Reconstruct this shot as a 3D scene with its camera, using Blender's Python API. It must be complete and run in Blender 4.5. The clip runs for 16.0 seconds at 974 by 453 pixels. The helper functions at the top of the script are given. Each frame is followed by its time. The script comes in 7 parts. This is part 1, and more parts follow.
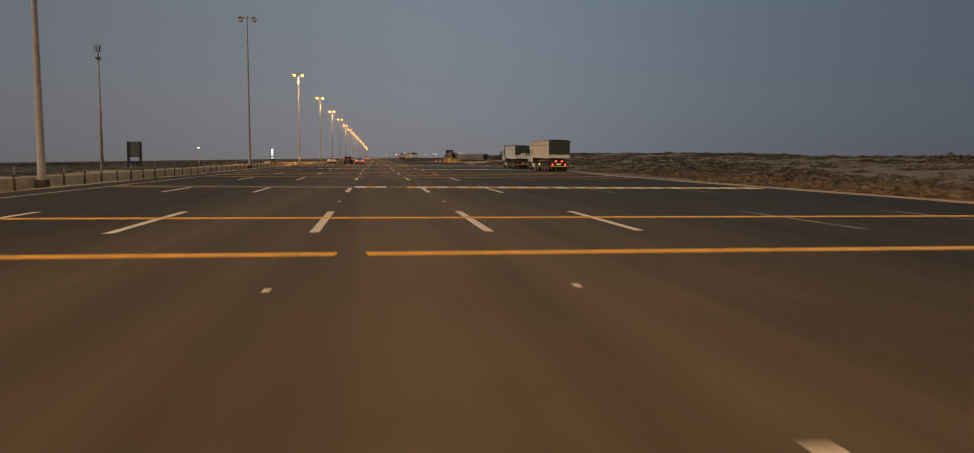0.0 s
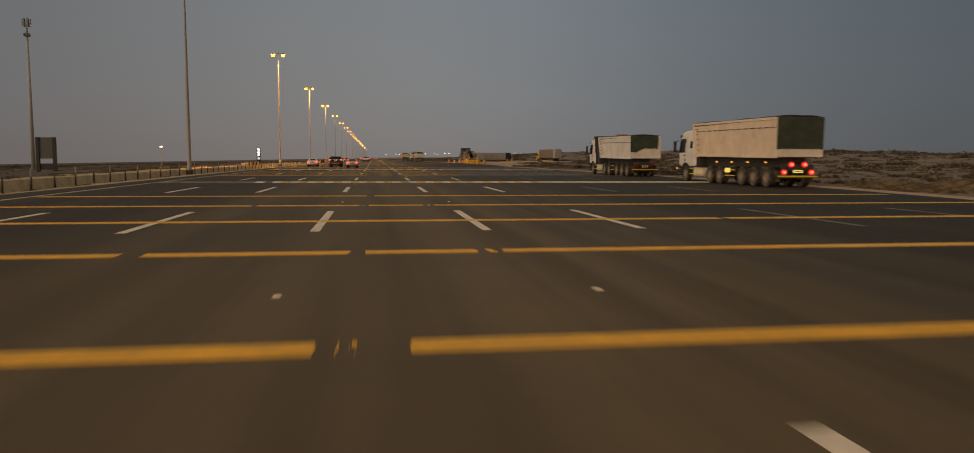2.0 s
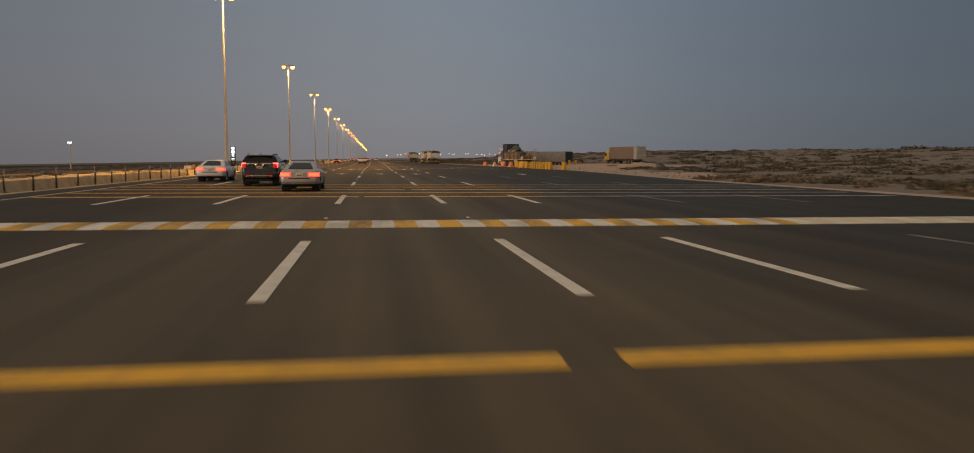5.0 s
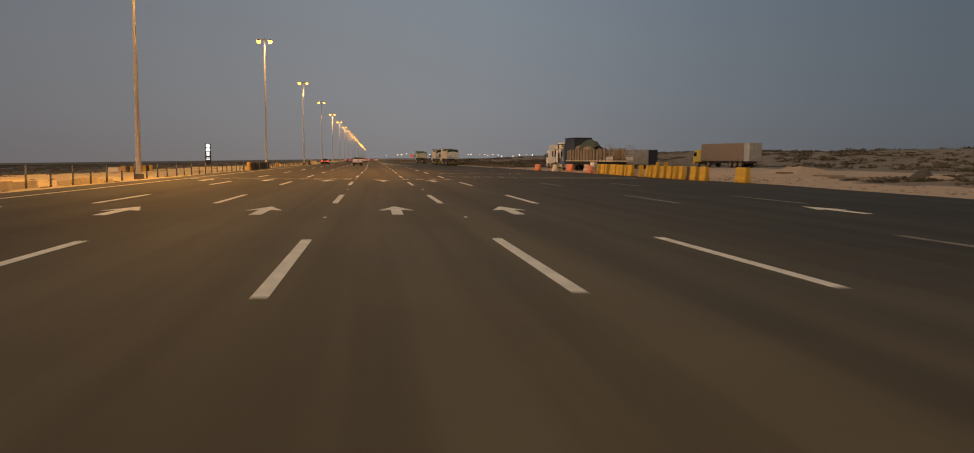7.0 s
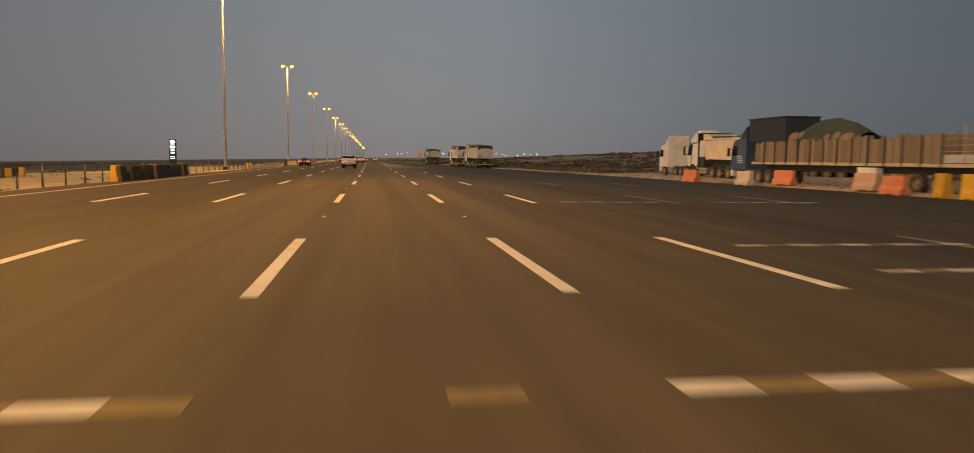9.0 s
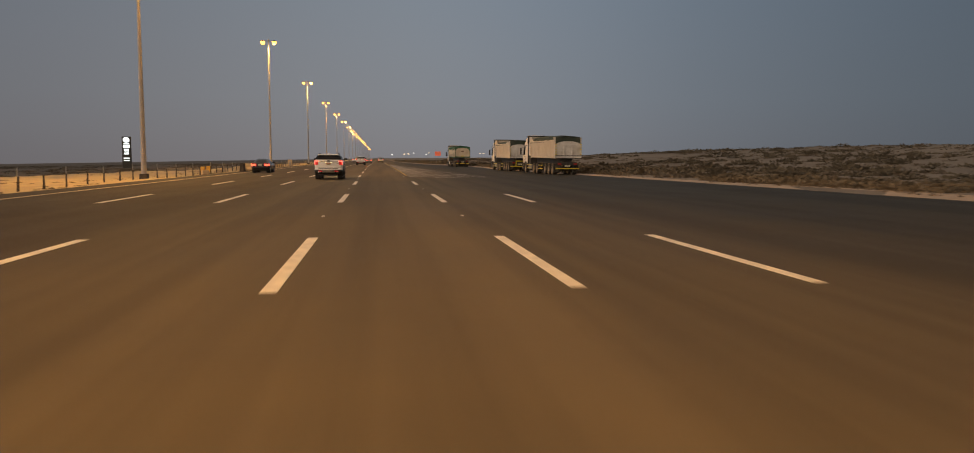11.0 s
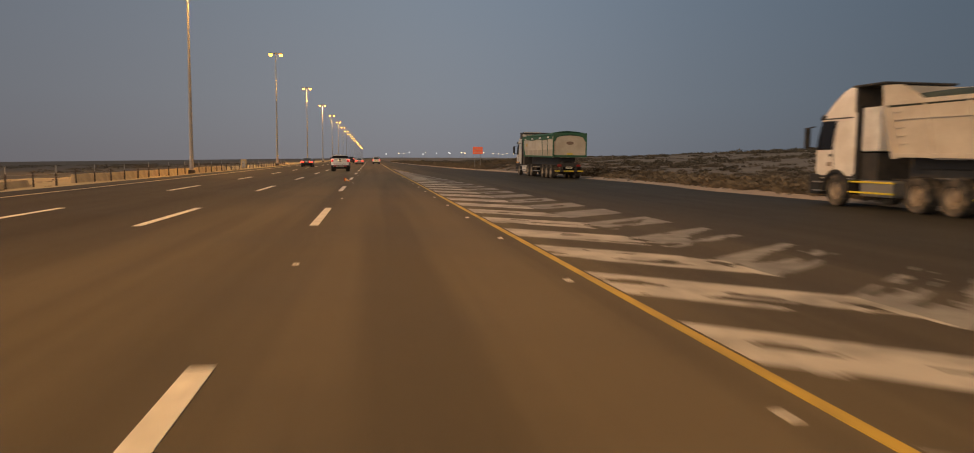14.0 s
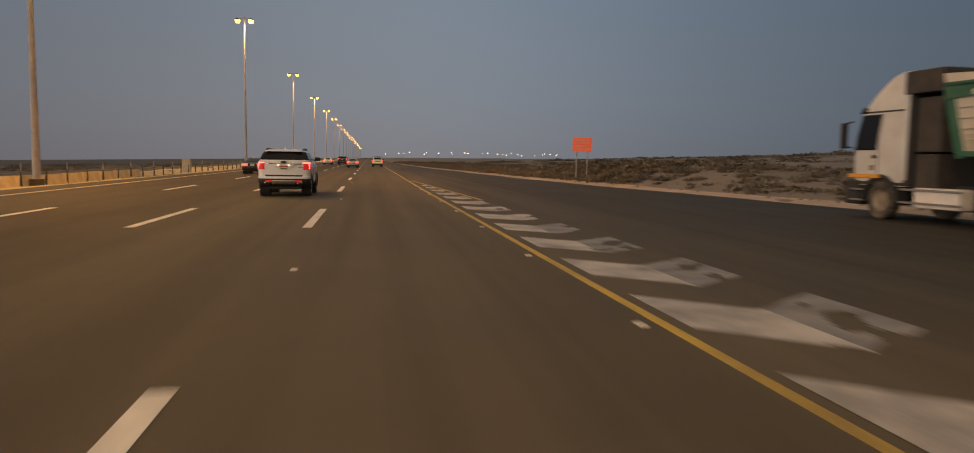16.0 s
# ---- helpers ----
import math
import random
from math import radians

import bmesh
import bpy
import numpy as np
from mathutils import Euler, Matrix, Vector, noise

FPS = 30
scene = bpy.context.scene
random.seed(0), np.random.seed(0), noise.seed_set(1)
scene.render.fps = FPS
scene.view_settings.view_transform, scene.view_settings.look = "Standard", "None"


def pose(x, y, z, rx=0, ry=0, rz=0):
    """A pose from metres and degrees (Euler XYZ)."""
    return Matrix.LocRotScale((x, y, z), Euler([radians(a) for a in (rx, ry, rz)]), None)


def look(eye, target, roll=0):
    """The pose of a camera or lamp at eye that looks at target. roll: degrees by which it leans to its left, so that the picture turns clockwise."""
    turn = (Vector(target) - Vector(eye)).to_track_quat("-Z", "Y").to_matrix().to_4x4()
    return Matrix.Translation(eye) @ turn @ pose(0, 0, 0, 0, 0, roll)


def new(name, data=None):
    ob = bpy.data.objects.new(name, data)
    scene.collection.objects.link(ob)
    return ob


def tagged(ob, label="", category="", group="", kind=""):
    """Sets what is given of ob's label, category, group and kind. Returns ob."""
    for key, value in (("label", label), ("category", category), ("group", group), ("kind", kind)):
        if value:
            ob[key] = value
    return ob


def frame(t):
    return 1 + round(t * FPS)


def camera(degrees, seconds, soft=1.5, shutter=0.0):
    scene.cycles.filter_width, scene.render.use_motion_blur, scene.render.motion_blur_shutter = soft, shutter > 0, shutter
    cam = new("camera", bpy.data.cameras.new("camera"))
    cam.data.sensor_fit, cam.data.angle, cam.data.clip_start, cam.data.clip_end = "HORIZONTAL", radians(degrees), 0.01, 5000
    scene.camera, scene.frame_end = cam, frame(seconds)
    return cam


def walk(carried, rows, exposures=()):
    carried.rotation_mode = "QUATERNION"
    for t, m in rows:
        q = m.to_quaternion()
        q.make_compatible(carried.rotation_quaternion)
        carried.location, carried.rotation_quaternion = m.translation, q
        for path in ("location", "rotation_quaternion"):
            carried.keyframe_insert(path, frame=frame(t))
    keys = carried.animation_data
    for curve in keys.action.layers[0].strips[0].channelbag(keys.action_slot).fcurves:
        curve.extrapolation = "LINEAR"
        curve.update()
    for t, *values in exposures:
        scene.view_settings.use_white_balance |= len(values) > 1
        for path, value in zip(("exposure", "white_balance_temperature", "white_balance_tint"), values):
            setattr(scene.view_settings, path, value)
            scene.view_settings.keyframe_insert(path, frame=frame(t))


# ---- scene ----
# The camera rides in a lane of a wide desert highway at dusk; y runs along the road, x to its right.
cam = camera(66, 16.0, soft=0.95, shutter=0.3)
PATH = [
    (0.0, pose(0.02, 0.02, 1.57, 84.82, -0.50, -8.44)),
    (0.5, pose(-0.02, 13.87, 1.57, 84.83, -0.52, -8.38)),
    (1.0, pose(-0.02, 27.65, 1.57, 84.82, -0.43, -8.43)),
    (1.5, pose(-0.06, 41.35, 1.57, 84.80, -0.35, -8.47)),
    (2.0, pose(-0.15, 54.97, 1.57, 84.79, -0.25, -8.54)),
    (2.5, pose(-0.20, 68.35, 1.57, 84.79, -0.33, -8.53)),
    (3.0, pose(-0.26, 81.59, 1.57, 84.74, -0.20, -8.57)),
    (3.5, pose(-0.22, 94.96, 1.57, 84.76, -0.05, -8.52)),
    (4.0, pose(-0.07, 108.58, 1.57, 84.82, -0.22, -8.53)),
    (4.2, pose(-0.00, 114.04, 1.57, 84.83, -0.21, -8.49)),
    (6.3, pose(0.02, 170.99, 1.57, 84.89, -0.52, -8.59)),
    (6.5, pose(0.03, 176.34, 1.57, 84.90, -0.52, -8.53)),
    (7.0, pose(0.02, 189.60, 1.57, 84.89, -0.53, -8.59)),
    (7.5, pose(0.04, 203.00, 1.57, 84.91, -0.53, -8.59)),
    (8.0, pose(0.05, 216.66, 1.57, 84.95, -0.54, -8.62)),
    (8.5, pose(0.05, 230.17, 1.57, 84.93, -0.70, -8.67)),
    (8.7, pose(0.02, 235.56, 1.57, 84.88, -0.69, -8.67)),
    (10.8, pose(0.22, 291.90, 1.57, 84.79, -0.40, -8.30)),
    (11.0, pose(0.22, 297.31, 1.57, 84.83, -0.34, -8.24)),
    (11.5, pose(0.15, 310.97, 1.57, 84.80, -0.24, -8.28)),
    (12.0, pose(0.06, 324.68, 1.57, 84.79, -0.19, -8.41)),
    (12.5, pose(-0.03, 338.37, 1.57, 84.75, -0.11, -8.52)),
    (13.0, pose(-0.23, 351.94, 1.57, 84.77, -0.11, -8.63)),
    (13.5, pose(-0.12, 365.23, 1.57, 84.78, -0.43, -8.75)),
    (14.0, pose(-0.16, 378.62, 1.57, 84.84, -0.59, -8.78)),
    (14.5, pose(-0.22, 392.09, 1.57, 84.85, -0.67, -8.84)),
    (15.0, pose(-0.21, 405.64, 1.57, 84.82, -0.69, -8.85)),
    (15.5, pose(-0.23, 419.38, 1.57, 84.87, -0.74, -8.85)),
    (16.0, pose(-0.22, 433.18, 1.57, 84.89, -0.89, -8.90)),
]
walk(cam, PATH, exposures=[(0.0, -0.14, 6400, 10), (0.5, -0.14, 6550, 10), (1.0, -0.13, 6850, 10), (2.0, -0.13, 7250, 10), (2.6, -0.13, 7250, 10), (3.3, -0.12, 6900, 10), (4.2, -0.08, 6550, 10), (6.3, 0.0, 6550, 10),
                           (7.5, 0.0, 7000, 10), (8.7, 0.0, 7100, 10), (10.8, 0.0, 6600, 10), (12.0, 0.0, 6500, 10), (14.0, 0.0, 6350, 10), (16.0, 0.0, 6350, 10)])

# ---------------------------------------------------------------- sky and sun
LAMP_POWER = 38000.0
world = bpy.data.worlds.new("dusk_sky")
scene.world = world
world.use_nodes = True
wn, wl = world.node_tree.nodes, world.node_tree.links
wn.clear()
w_out = wn.new("ShaderNodeOutputWorld")
w_bg = wn.new("ShaderNodeBackground")
w_ramp = wn.new("ShaderNodeValToRGB")
w_sep = wn.new("ShaderNodeSeparateXYZ")
w_map = wn.new("ShaderNodeMapRange")
w_co = wn.new("ShaderNodeTexCoord")
wl.new(w_co.outputs["Generated"], w_sep.inputs[0])
wl.new(w_sep.outputs["Z"], w_map.inputs["Value"])
w_map.inputs["From Min"].default_value, w_map.inputs["From Max"].default_value = -0.1, 1.0
wl.new(w_map.outputs["Result"], w_ramp.inputs["Fac"])
el = w_ramp.color_ramp.elements
el[0].position, el[0].color = 0.0, (0.125, 0.118, 0.124, 1)
el[1].position, el[1].color = 1.0, (0.275, 0.238, 0.195, 1)
for p, c in ((0.085, (0.130, 0.125, 0.131)), (0.12, (0.137, 0.138, 0.147)), (0.16, (0.139, 0.147, 0.160)), (0.22, (0.135, 0.149, 0.168)), (0.30, (0.126, 0.148, 0.175)), (0.42, (0.15, 0.165, 0.18)), (0.62, (0.20, 0.185, 0.165))):
    e = el.new(p)
    e.color = (*c, 1)
# the afterglow ahead fades to both sides
w_side = wn.new("ShaderNodeMapRange")
wl.new(w_sep.outputs["X"], w_side.inputs["Value"])
w_side.inputs["From Min"].default_value, w_side.inputs["From Max"].default_value = -1.0, 1.0
w_arc = wn.new("ShaderNodeValToRGB")
wl.new(w_side.outputs["Result"], w_arc.inputs["Fac"])
w_arc.color_ramp.interpolation = "B_SPLINE"
arc = w_arc.color_ramp.elements
arc[0].position, arc[0].color = 0.0, (0.62, 0.62, 0.64, 1)
arc[1].position, arc[1].color = 1.0, (0.31, 0.36, 0.40, 1)
for p, c in ((0.20, (0.60, 0.58, 0.585)), (0.34, (0.76, 0.715, 0.69)), (0.50, (1.03, 0.99, 0.955)), (0.60, (0.90, 0.91, 0.925)), (0.70, (0.66, 0.70, 0.73)), (0.82, (0.43, 0.475, 0.51))):
    e = arc.new(p)
    e.color = (*c, 1)
w_mul = wn.new("ShaderNodeVectorMath")
w_mul.operation = "MULTIPLY"
w_tone = wn.new("ShaderNodeVectorMath")
w_tone.operation = "MULTIPLY"
w_tone.inputs[1].default_value = (0.97, 1.0, 1.03)
wl.new(w_ramp.outputs["Color"], w_tone.inputs[0])
wl.new(w_tone.outputs[0], w_mul.inputs[0])
wl.new(w_arc.outputs["Color"], w_mul.inputs[1])
w_fade = wn.new("ShaderNodeVectorMath")
w_fade.operation = "SCALE"
w_fade.inputs["Scale"].default_value = 3.44
# the west behind the road still glows warm
w_back = wn.new("ShaderNodeMapRange")
wl.new(w_sep.outputs["Y"], w_back.inputs["Value"])
w_back.inputs["From Min"].default_value, w_back.inputs["From Max"].default_value = -1.0, 0.25
w_west = wn.new("ShaderNodeValToRGB")
wl.new(w_back.outputs["Result"], w_west.inputs["Fac"])
west = w_west.color_ramp.elements
west[0].position, west[0].color = 0.0, (0.80, 0.575, 0.40, 1)
west[1].position, west[1].color = 1.0, (0.5, 0.5, 0.5, 1)
w_two = wn.new("ShaderNodeVectorMath")
w_two.operation = "MULTIPLY"
wl.new(w_mul.outputs[0], w_two.inputs[0])
wl.new(w_west.outputs["Color"], w_two.inputs[1])
wl.new(w_two.outputs[0], w_fade.inputs[0])
wl.new(w_fade.outputs[0], w_bg.inputs["Color"])
w_bg.inputs["Strength"].default_value = 0.985
wl.new(w_bg.outputs[0], w_out.inputs[0])

# the last glow of the western sky, from behind and to the left
glow = bpy.data.lights.new("dusk_sun", "SUN")
glow.energy, glow.angle, glow.color = 1.40, radians(40), (1.0, 0.78, 0.58)
glow_ob = new("dusk_sun", glow)
glow_ob.matrix_world = look((-50, -27, 10), (0, 0, 0))


# ---------------------------------------------------------------- materials
def mat(name, color, rough=0.6, metal=0.0, scale=6.0, vary=0.25, fine=60.0, bump=0.15, stain=None, stain_amount=0.5, stain_scale=1.2, per_object=0.0,
        coords="Object", stretch=(1, 1, 1), coat=0.0):
    """A surface with two scales of variation, an optional stain colour and a fine relief."""
    m = bpy.data.materials.new(name)
    m.use_nodes = True
    n, l = m.node_tree.nodes, m.node_tree.links
    b = n["Principled BSDF"]
    co = n.new("ShaderNodeTexCoord")
    mp = n.new("ShaderNodeMapping")
    mp.inputs["Scale"].default_value = stretch
    if coords == "World":
        geo = n.new("ShaderNodeNewGeometry")
        l.new(geo.outputs["Position"], mp.inputs[0])
    else:
        l.new(co.outputs["Object"], mp.inputs[0])

    def noise_node(s, detail=4.0, r=0.6):
        t = n.new("ShaderNodeTexNoise")
        t.inputs["Scale"].default_value, t.inputs["Detail"].default_value, t.inputs["Roughness"].default_value = s, detail, r
        l.new(mp.outputs[0], t.inputs["Vector"])
        return t

    big, small = noise_node(scale), noise_node(fine, 3.0)
    add = n.new("ShaderNodeMath")
    add.operation = "MULTIPLY_ADD"
    l.new(small.outputs["Fac"], add.inputs[0])
    add.inputs[1].default_value = 0.5
    l.new(big.outputs["Fac"], add.inputs[2])
    rng = n.new("ShaderNodeMapRange")
    l.new(add.outputs[0], rng.inputs["Value"])
    rng.inputs["From Min"].default_value, rng.inputs["From Max"].default_value = 0.45, 1.05
    rng.inputs["To Min"].default_value, rng.inputs["To Max"].default_value = 1 - vary, 1 + vary
    last = rng.outputs["Result"]
    if per_object:
        oi = n.new("ShaderNodeObjectInfo")
        r2 = n.new("ShaderNodeMapRange")
        l.new(oi.outputs["Random"], r2.inputs["Value"])
        r2.inputs["To Min"].default_value, r2.inputs["To Max"].default_value = 1 - per_object, 1 + per_object
        mu = n.new("ShaderNodeMath")
        mu.operation = "MULTIPLY"
        l.new(last, mu.inputs[0])
        l.new(r2.outputs["Result"], mu.inputs[1])
        last = mu.outputs[0]
    hsv = n.new("ShaderNodeHueSaturation")
    hsv.inputs["Color"].default_value = (*color, 1)
    l.new(last, hsv.inputs["Value"])
    out = hsv.outputs["Color"]
    if stain:
        st = noise_node(stain_scale, 6.0, 0.7)
        sr = n.new("ShaderNodeMapRange")
        l.new(st.outputs["Fac"], sr.inputs["Value"])
        sr.inputs["From Min"].default_value, sr.inputs["From Max"].default_value = 0.42, 0.68
        sr.inputs["To Max"].default_value = stain_amount
        mx = n.new("ShaderNodeMix")
        mx.data_type = "RGBA"
        l.new(sr.outputs["Result"], mx.inputs["Factor"])
        l.new(out, mx.inputs["A"])
        mx.inputs["B"].default_value = (*stain, 1)
        out = mx.outputs["Result"]
    l.new(out, b.inputs["Base Color"])
    rr = n.new("ShaderNodeMapRange")
    l.new(big.outputs["Fac"], rr.inputs["Value"])
    rr.inputs["To Min"].default_value, rr.inputs["To Max"].default_value = max(rough - 0.12, 0.02), min(rough + 0.12, 1)
    l.new(rr.outputs["Result"], b.inputs["Roughness"])
    b.inputs["Metallic"].default_value = metal
    b.inputs["Coat Weight"].default_value = coat
    if bump:
        bp = n.new("ShaderNodeBump")
        bp.inputs["Strength"].default_value, bp.inputs["Distance"].default_value = bump, 0.02
        l.new(small.outputs["Fac"], bp.inputs["Height"])
        l.new(bp.outputs[0], b.inputs["Normal"])
    return m


def glowing(name, color, strength, base=(0.3, 0.3, 0.3)):
    m = bpy.data.materials.new(name)
    m.use_nodes = True
    b = m.node_tree.nodes["Principled BSDF"]
    b.inputs["Base Color"].default_value = (*base, 1)
    b.inputs["Emission Color"].default_value = (*color, 1)
    b.inputs["Emission Strength"].default_value = strength
    return m


def asphalt_material():
    """Dusty asphalt: aggregate grain, patches, long wheel tracks, oil streaks along the lanes and a painted headlight
    pool.
    """
    m = mat("asphalt", (0.088, 0.0705, 0.046), rough=0.72, scale=0.25, vary=0.22, fine=90, bump=0.35, stain=(0.112, 0.089, 0.057), stain_amount=0.5, stain_scale=0.12, coords="World")
    n, l = m.node_tree.nodes, m.node_tree.links
    b = n["Principled BSDF"]
    src = b.inputs["Base Color"].links[0].from_socket
    geo = n.new("ShaderNodeNewGeometry")
    mp = n.new("ShaderNodeMapping")
    mp.inputs["Scale"].default_value = (0.9, 0.02, 1)
    l.new(geo.outputs["Position"], mp.inputs[0])
    t = n.new("ShaderNodeTexNoise")
    t.inputs["Scale"].default_value, t.inputs["Detail"].default_value = 1.0, 5.0
    l.new(mp.outputs[0], t.inputs["Vector"])
    r = n.new("ShaderNodeMapRange")
    l.new(t.outputs["Fac"], r.inputs["Value"])
    r.inputs["From Min"].default_value, r.inputs["From Max"].default_value = 0.4, 0.62
    r.inputs["To Min"].default_value, r.inputs["To Max"].default_value = 1.12, 0.78
    mu = n.new("ShaderNodeVectorMath")
    mu.operation = "SCALE"
    l.new(src, mu.inputs[0])
    l.new(r.outputs["Result"], mu.inputs["Scale"])
    # headlight pool painted in: pale centre, darker sides; spare right lanes are newer too
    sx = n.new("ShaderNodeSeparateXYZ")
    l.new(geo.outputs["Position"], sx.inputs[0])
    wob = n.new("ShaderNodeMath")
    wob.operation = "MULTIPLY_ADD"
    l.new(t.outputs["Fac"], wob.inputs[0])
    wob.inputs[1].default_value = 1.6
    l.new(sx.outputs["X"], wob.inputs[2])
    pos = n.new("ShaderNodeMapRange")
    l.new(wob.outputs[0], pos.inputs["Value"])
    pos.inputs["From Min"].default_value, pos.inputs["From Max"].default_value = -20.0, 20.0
    pool_paving_ramp = n.new("ShaderNodeValToRGB")
    l.new(pos.outputs["Result"], pool_paving_ramp.inputs["Fac"])
    pool_paving_ramp.color_ramp.interpolation = "EASE"
    e = pool_paving_ramp.color_ramp.elements
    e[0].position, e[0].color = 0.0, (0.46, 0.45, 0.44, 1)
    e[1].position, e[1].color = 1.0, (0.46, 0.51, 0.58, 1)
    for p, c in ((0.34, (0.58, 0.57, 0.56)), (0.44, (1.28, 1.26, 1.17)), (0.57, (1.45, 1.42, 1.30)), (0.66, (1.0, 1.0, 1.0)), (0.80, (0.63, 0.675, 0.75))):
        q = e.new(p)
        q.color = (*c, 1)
    # the joint between the old lanes and the newer paving
    seam = n.new("ShaderNodeMapRange")
    l.new(sx.outputs["X"], seam.inputs["Value"])
    seam.inputs["From Min"].default_value, seam.inputs["From Max"].default_value = 6.74, 6.86
    seam.inputs["To Min"].default_value, seam.inputs["To Max"].default_value = 1.0, 0.84
    new_lane = n.new("ShaderNodeVectorMath")
    new_lane.operation = "SCALE"
    l.new(mu.outputs[0], new_lane.inputs[0])
    l.new(seam.outputs["Result"], new_lane.inputs["Scale"])
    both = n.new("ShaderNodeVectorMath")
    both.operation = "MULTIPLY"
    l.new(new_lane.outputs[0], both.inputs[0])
    l.new(pool_paving_ramp.outputs["Color"], both.inputs[1])
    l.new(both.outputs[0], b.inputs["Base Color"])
    b.inputs["Specular IOR Level"].default_value = 0.24
    return m


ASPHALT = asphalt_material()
PAINT_WHITE = mat("road_paint_white", (0.90, 0.83, 0.70), 0.6, scale=3, vary=0.12, fine=40, bump=0.3, stain=(0.16, 0.145, 0.125), stain_amount=0.35, stain_scale=2.5, coords="World")
PAINT_FADED = mat("road_paint_faded", (0.22, 0.20, 0.175), 0.7, scale=2, vary=0.2, fine=30, bump=0.3, stain=(0.075, 0.066, 0.056), stain_amount=0.97, stain_scale=1.3, coords="World")
PAINT_YELLOW = mat("road_paint_yellow", (0.95, 0.52, 0.025), 0.6, scale=3, vary=0.12, fine=40, bump=0.3, stain=(0.20, 0.13, 0.05), stain_amount=0.4, stain_scale=1.6, coords="World")
HUMP_WHITE = mat("hump_paint_white", (0.92, 0.86, 0.73), 0.6, scale=3, vary=0.12, fine=40, bump=0.3, stain=(0.12, 0.10, 0.08), stain_amount=0.5, stain_scale=0.55, coords="World", stretch=(1.6, 0.5, 1))
HUMP_YELLOW = mat("hump_paint_yellow", (0.95, 0.53, 0.03), 0.6, scale=3, vary=0.12, fine=40, bump=0.3, stain=(0.11, 0.085, 0.05), stain_amount=0.85, stain_scale=0.55, coords="World", stretch=(1.6, 0.5, 1))
PAINT_HAZED = mat("road_paint_hazed_yellow", (0.93, 0.57, 0.08), 0.6, scale=3, vary=0.15, fine=40, bump=0.3, stain=(0.20, 0.15, 0.08), stain_amount=0.4, stain_scale=1.6, coords="World")
HUMP_PALE = mat("hump_paint_pale", (0.84, 0.70, 0.42), 0.6, scale=3, vary=0.12, fine=40, bump=0.3, stain=(0.14, 0.11, 0.07), stain_amount=0.5, stain_scale=0.55, coords="World", stretch=(1.6, 0.5, 1))
HUMP_WORN = mat("hump_paint_worn_off", (0.30, 0.21, 0.095), 0.7, scale=3, vary=0.2, fine=40, bump=0.3, stain=(0.075, 0.060, 0.045), stain_amount=0.95, stain_scale=0.8, coords="World", stretch=(1.6, 0.5, 1))
CHEVRON_WHITE = mat("road_paint_worn", (0.58, 0.54, 0.48), 0.65, scale=1.2, vary=0.15, fine=40, bump=0.3, stain=(0.14, 0.125, 0.11), stain_amount=0.85, stain_scale=0.9, coords="World")
CHEVRON_GREY = mat("road_paint_worn_grey", (0.31, 0.295, 0.27), 0.65, scale=1.2, vary=0.2, fine=40, bump=0.3, stain=(0.11, 0.10, 0.09), stain_amount=0.9, stain_scale=0.8, coords="World", stretch=(1.0, 2.0, 1))
SAND = mat("desert_sand", (0.212, 0.174, 0.138), 0.95, scale=0.08, vary=0.22, fine=8.0, bump=0.6, stain=(0.15, 0.12, 0.09), stain_amount=0.8, stain_scale=0.22, coords="World")
SAND_BERM = mat("graded_sand", (0.46, 0.35, 0.26), 0.95, scale=0.5, vary=0.15, fine=9, bump=0.5, stain=(0.30, 0.23, 0.17), stain_amount=0.5, stain_scale=0.8, coords="World")
SAND_STRIP = mat("yellow_verge_sand", (0.52, 0.40, 0.22), 0.95, scale=0.4, vary=0.16, fine=9, bump=0.5, stain=(0.33, 0.25, 0.14), stain_amount=0.5, stain_scale=0.5, coords="World")
SCRUB_PLAIN = mat("dark_scrub_plain", (0.085, 0.070, 0.056), 0.95, scale=0.08, vary=0.25, fine=6.0, bump=0.5, stain=(0.12, 0.10, 0.078), stain_amount=0.6, stain_scale=0.1, coords="World")
SCRUB = mat("dry_scrub", (0.102, 0.086, 0.06), 0.95, scale=0.4, vary=0.45, fine=5, bump=0.0, coords="World")
SCRUB_GREY = mat("grey_scrub", (0.15, 0.122, 0.09), 0.95, scale=0.4, vary=0.4, fine=5, bump=0.0, coords="World")
DRY_GRASS = mat("dry_grass", (0.17, 0.13, 0.083), 0.95, scale=0.5, vary=0.4, fine=5, bump=0.0, coords="World")
RED_CLOTH = mat("faded_red_cloth", (0.30, 0.11, 0.08), 0.9, scale=2, vary=0.3, fine=14, bump=0.3)
CONCRETE = mat("concrete", (0.56, 0.45, 0.29), 0.85, scale=1.5, vary=0.18, fine=30, bump=0.3, stain=(0.22, 0.165, 0.115), stain_amount=0.6, stain_scale=0.9, per_object=0.06)
GALV = mat("galvanised_steel", (0.34, 0.33, 0.31), 0.5, metal=0.6, scale=2, vary=0.15, fine=25, bump=0.05)
MAST_STEEL = mat("weathered_mast_steel", (0.38, 0.37, 0.37), 0.7, metal=0.0, scale=1.5, vary=0.2, fine=25, bump=0.05)
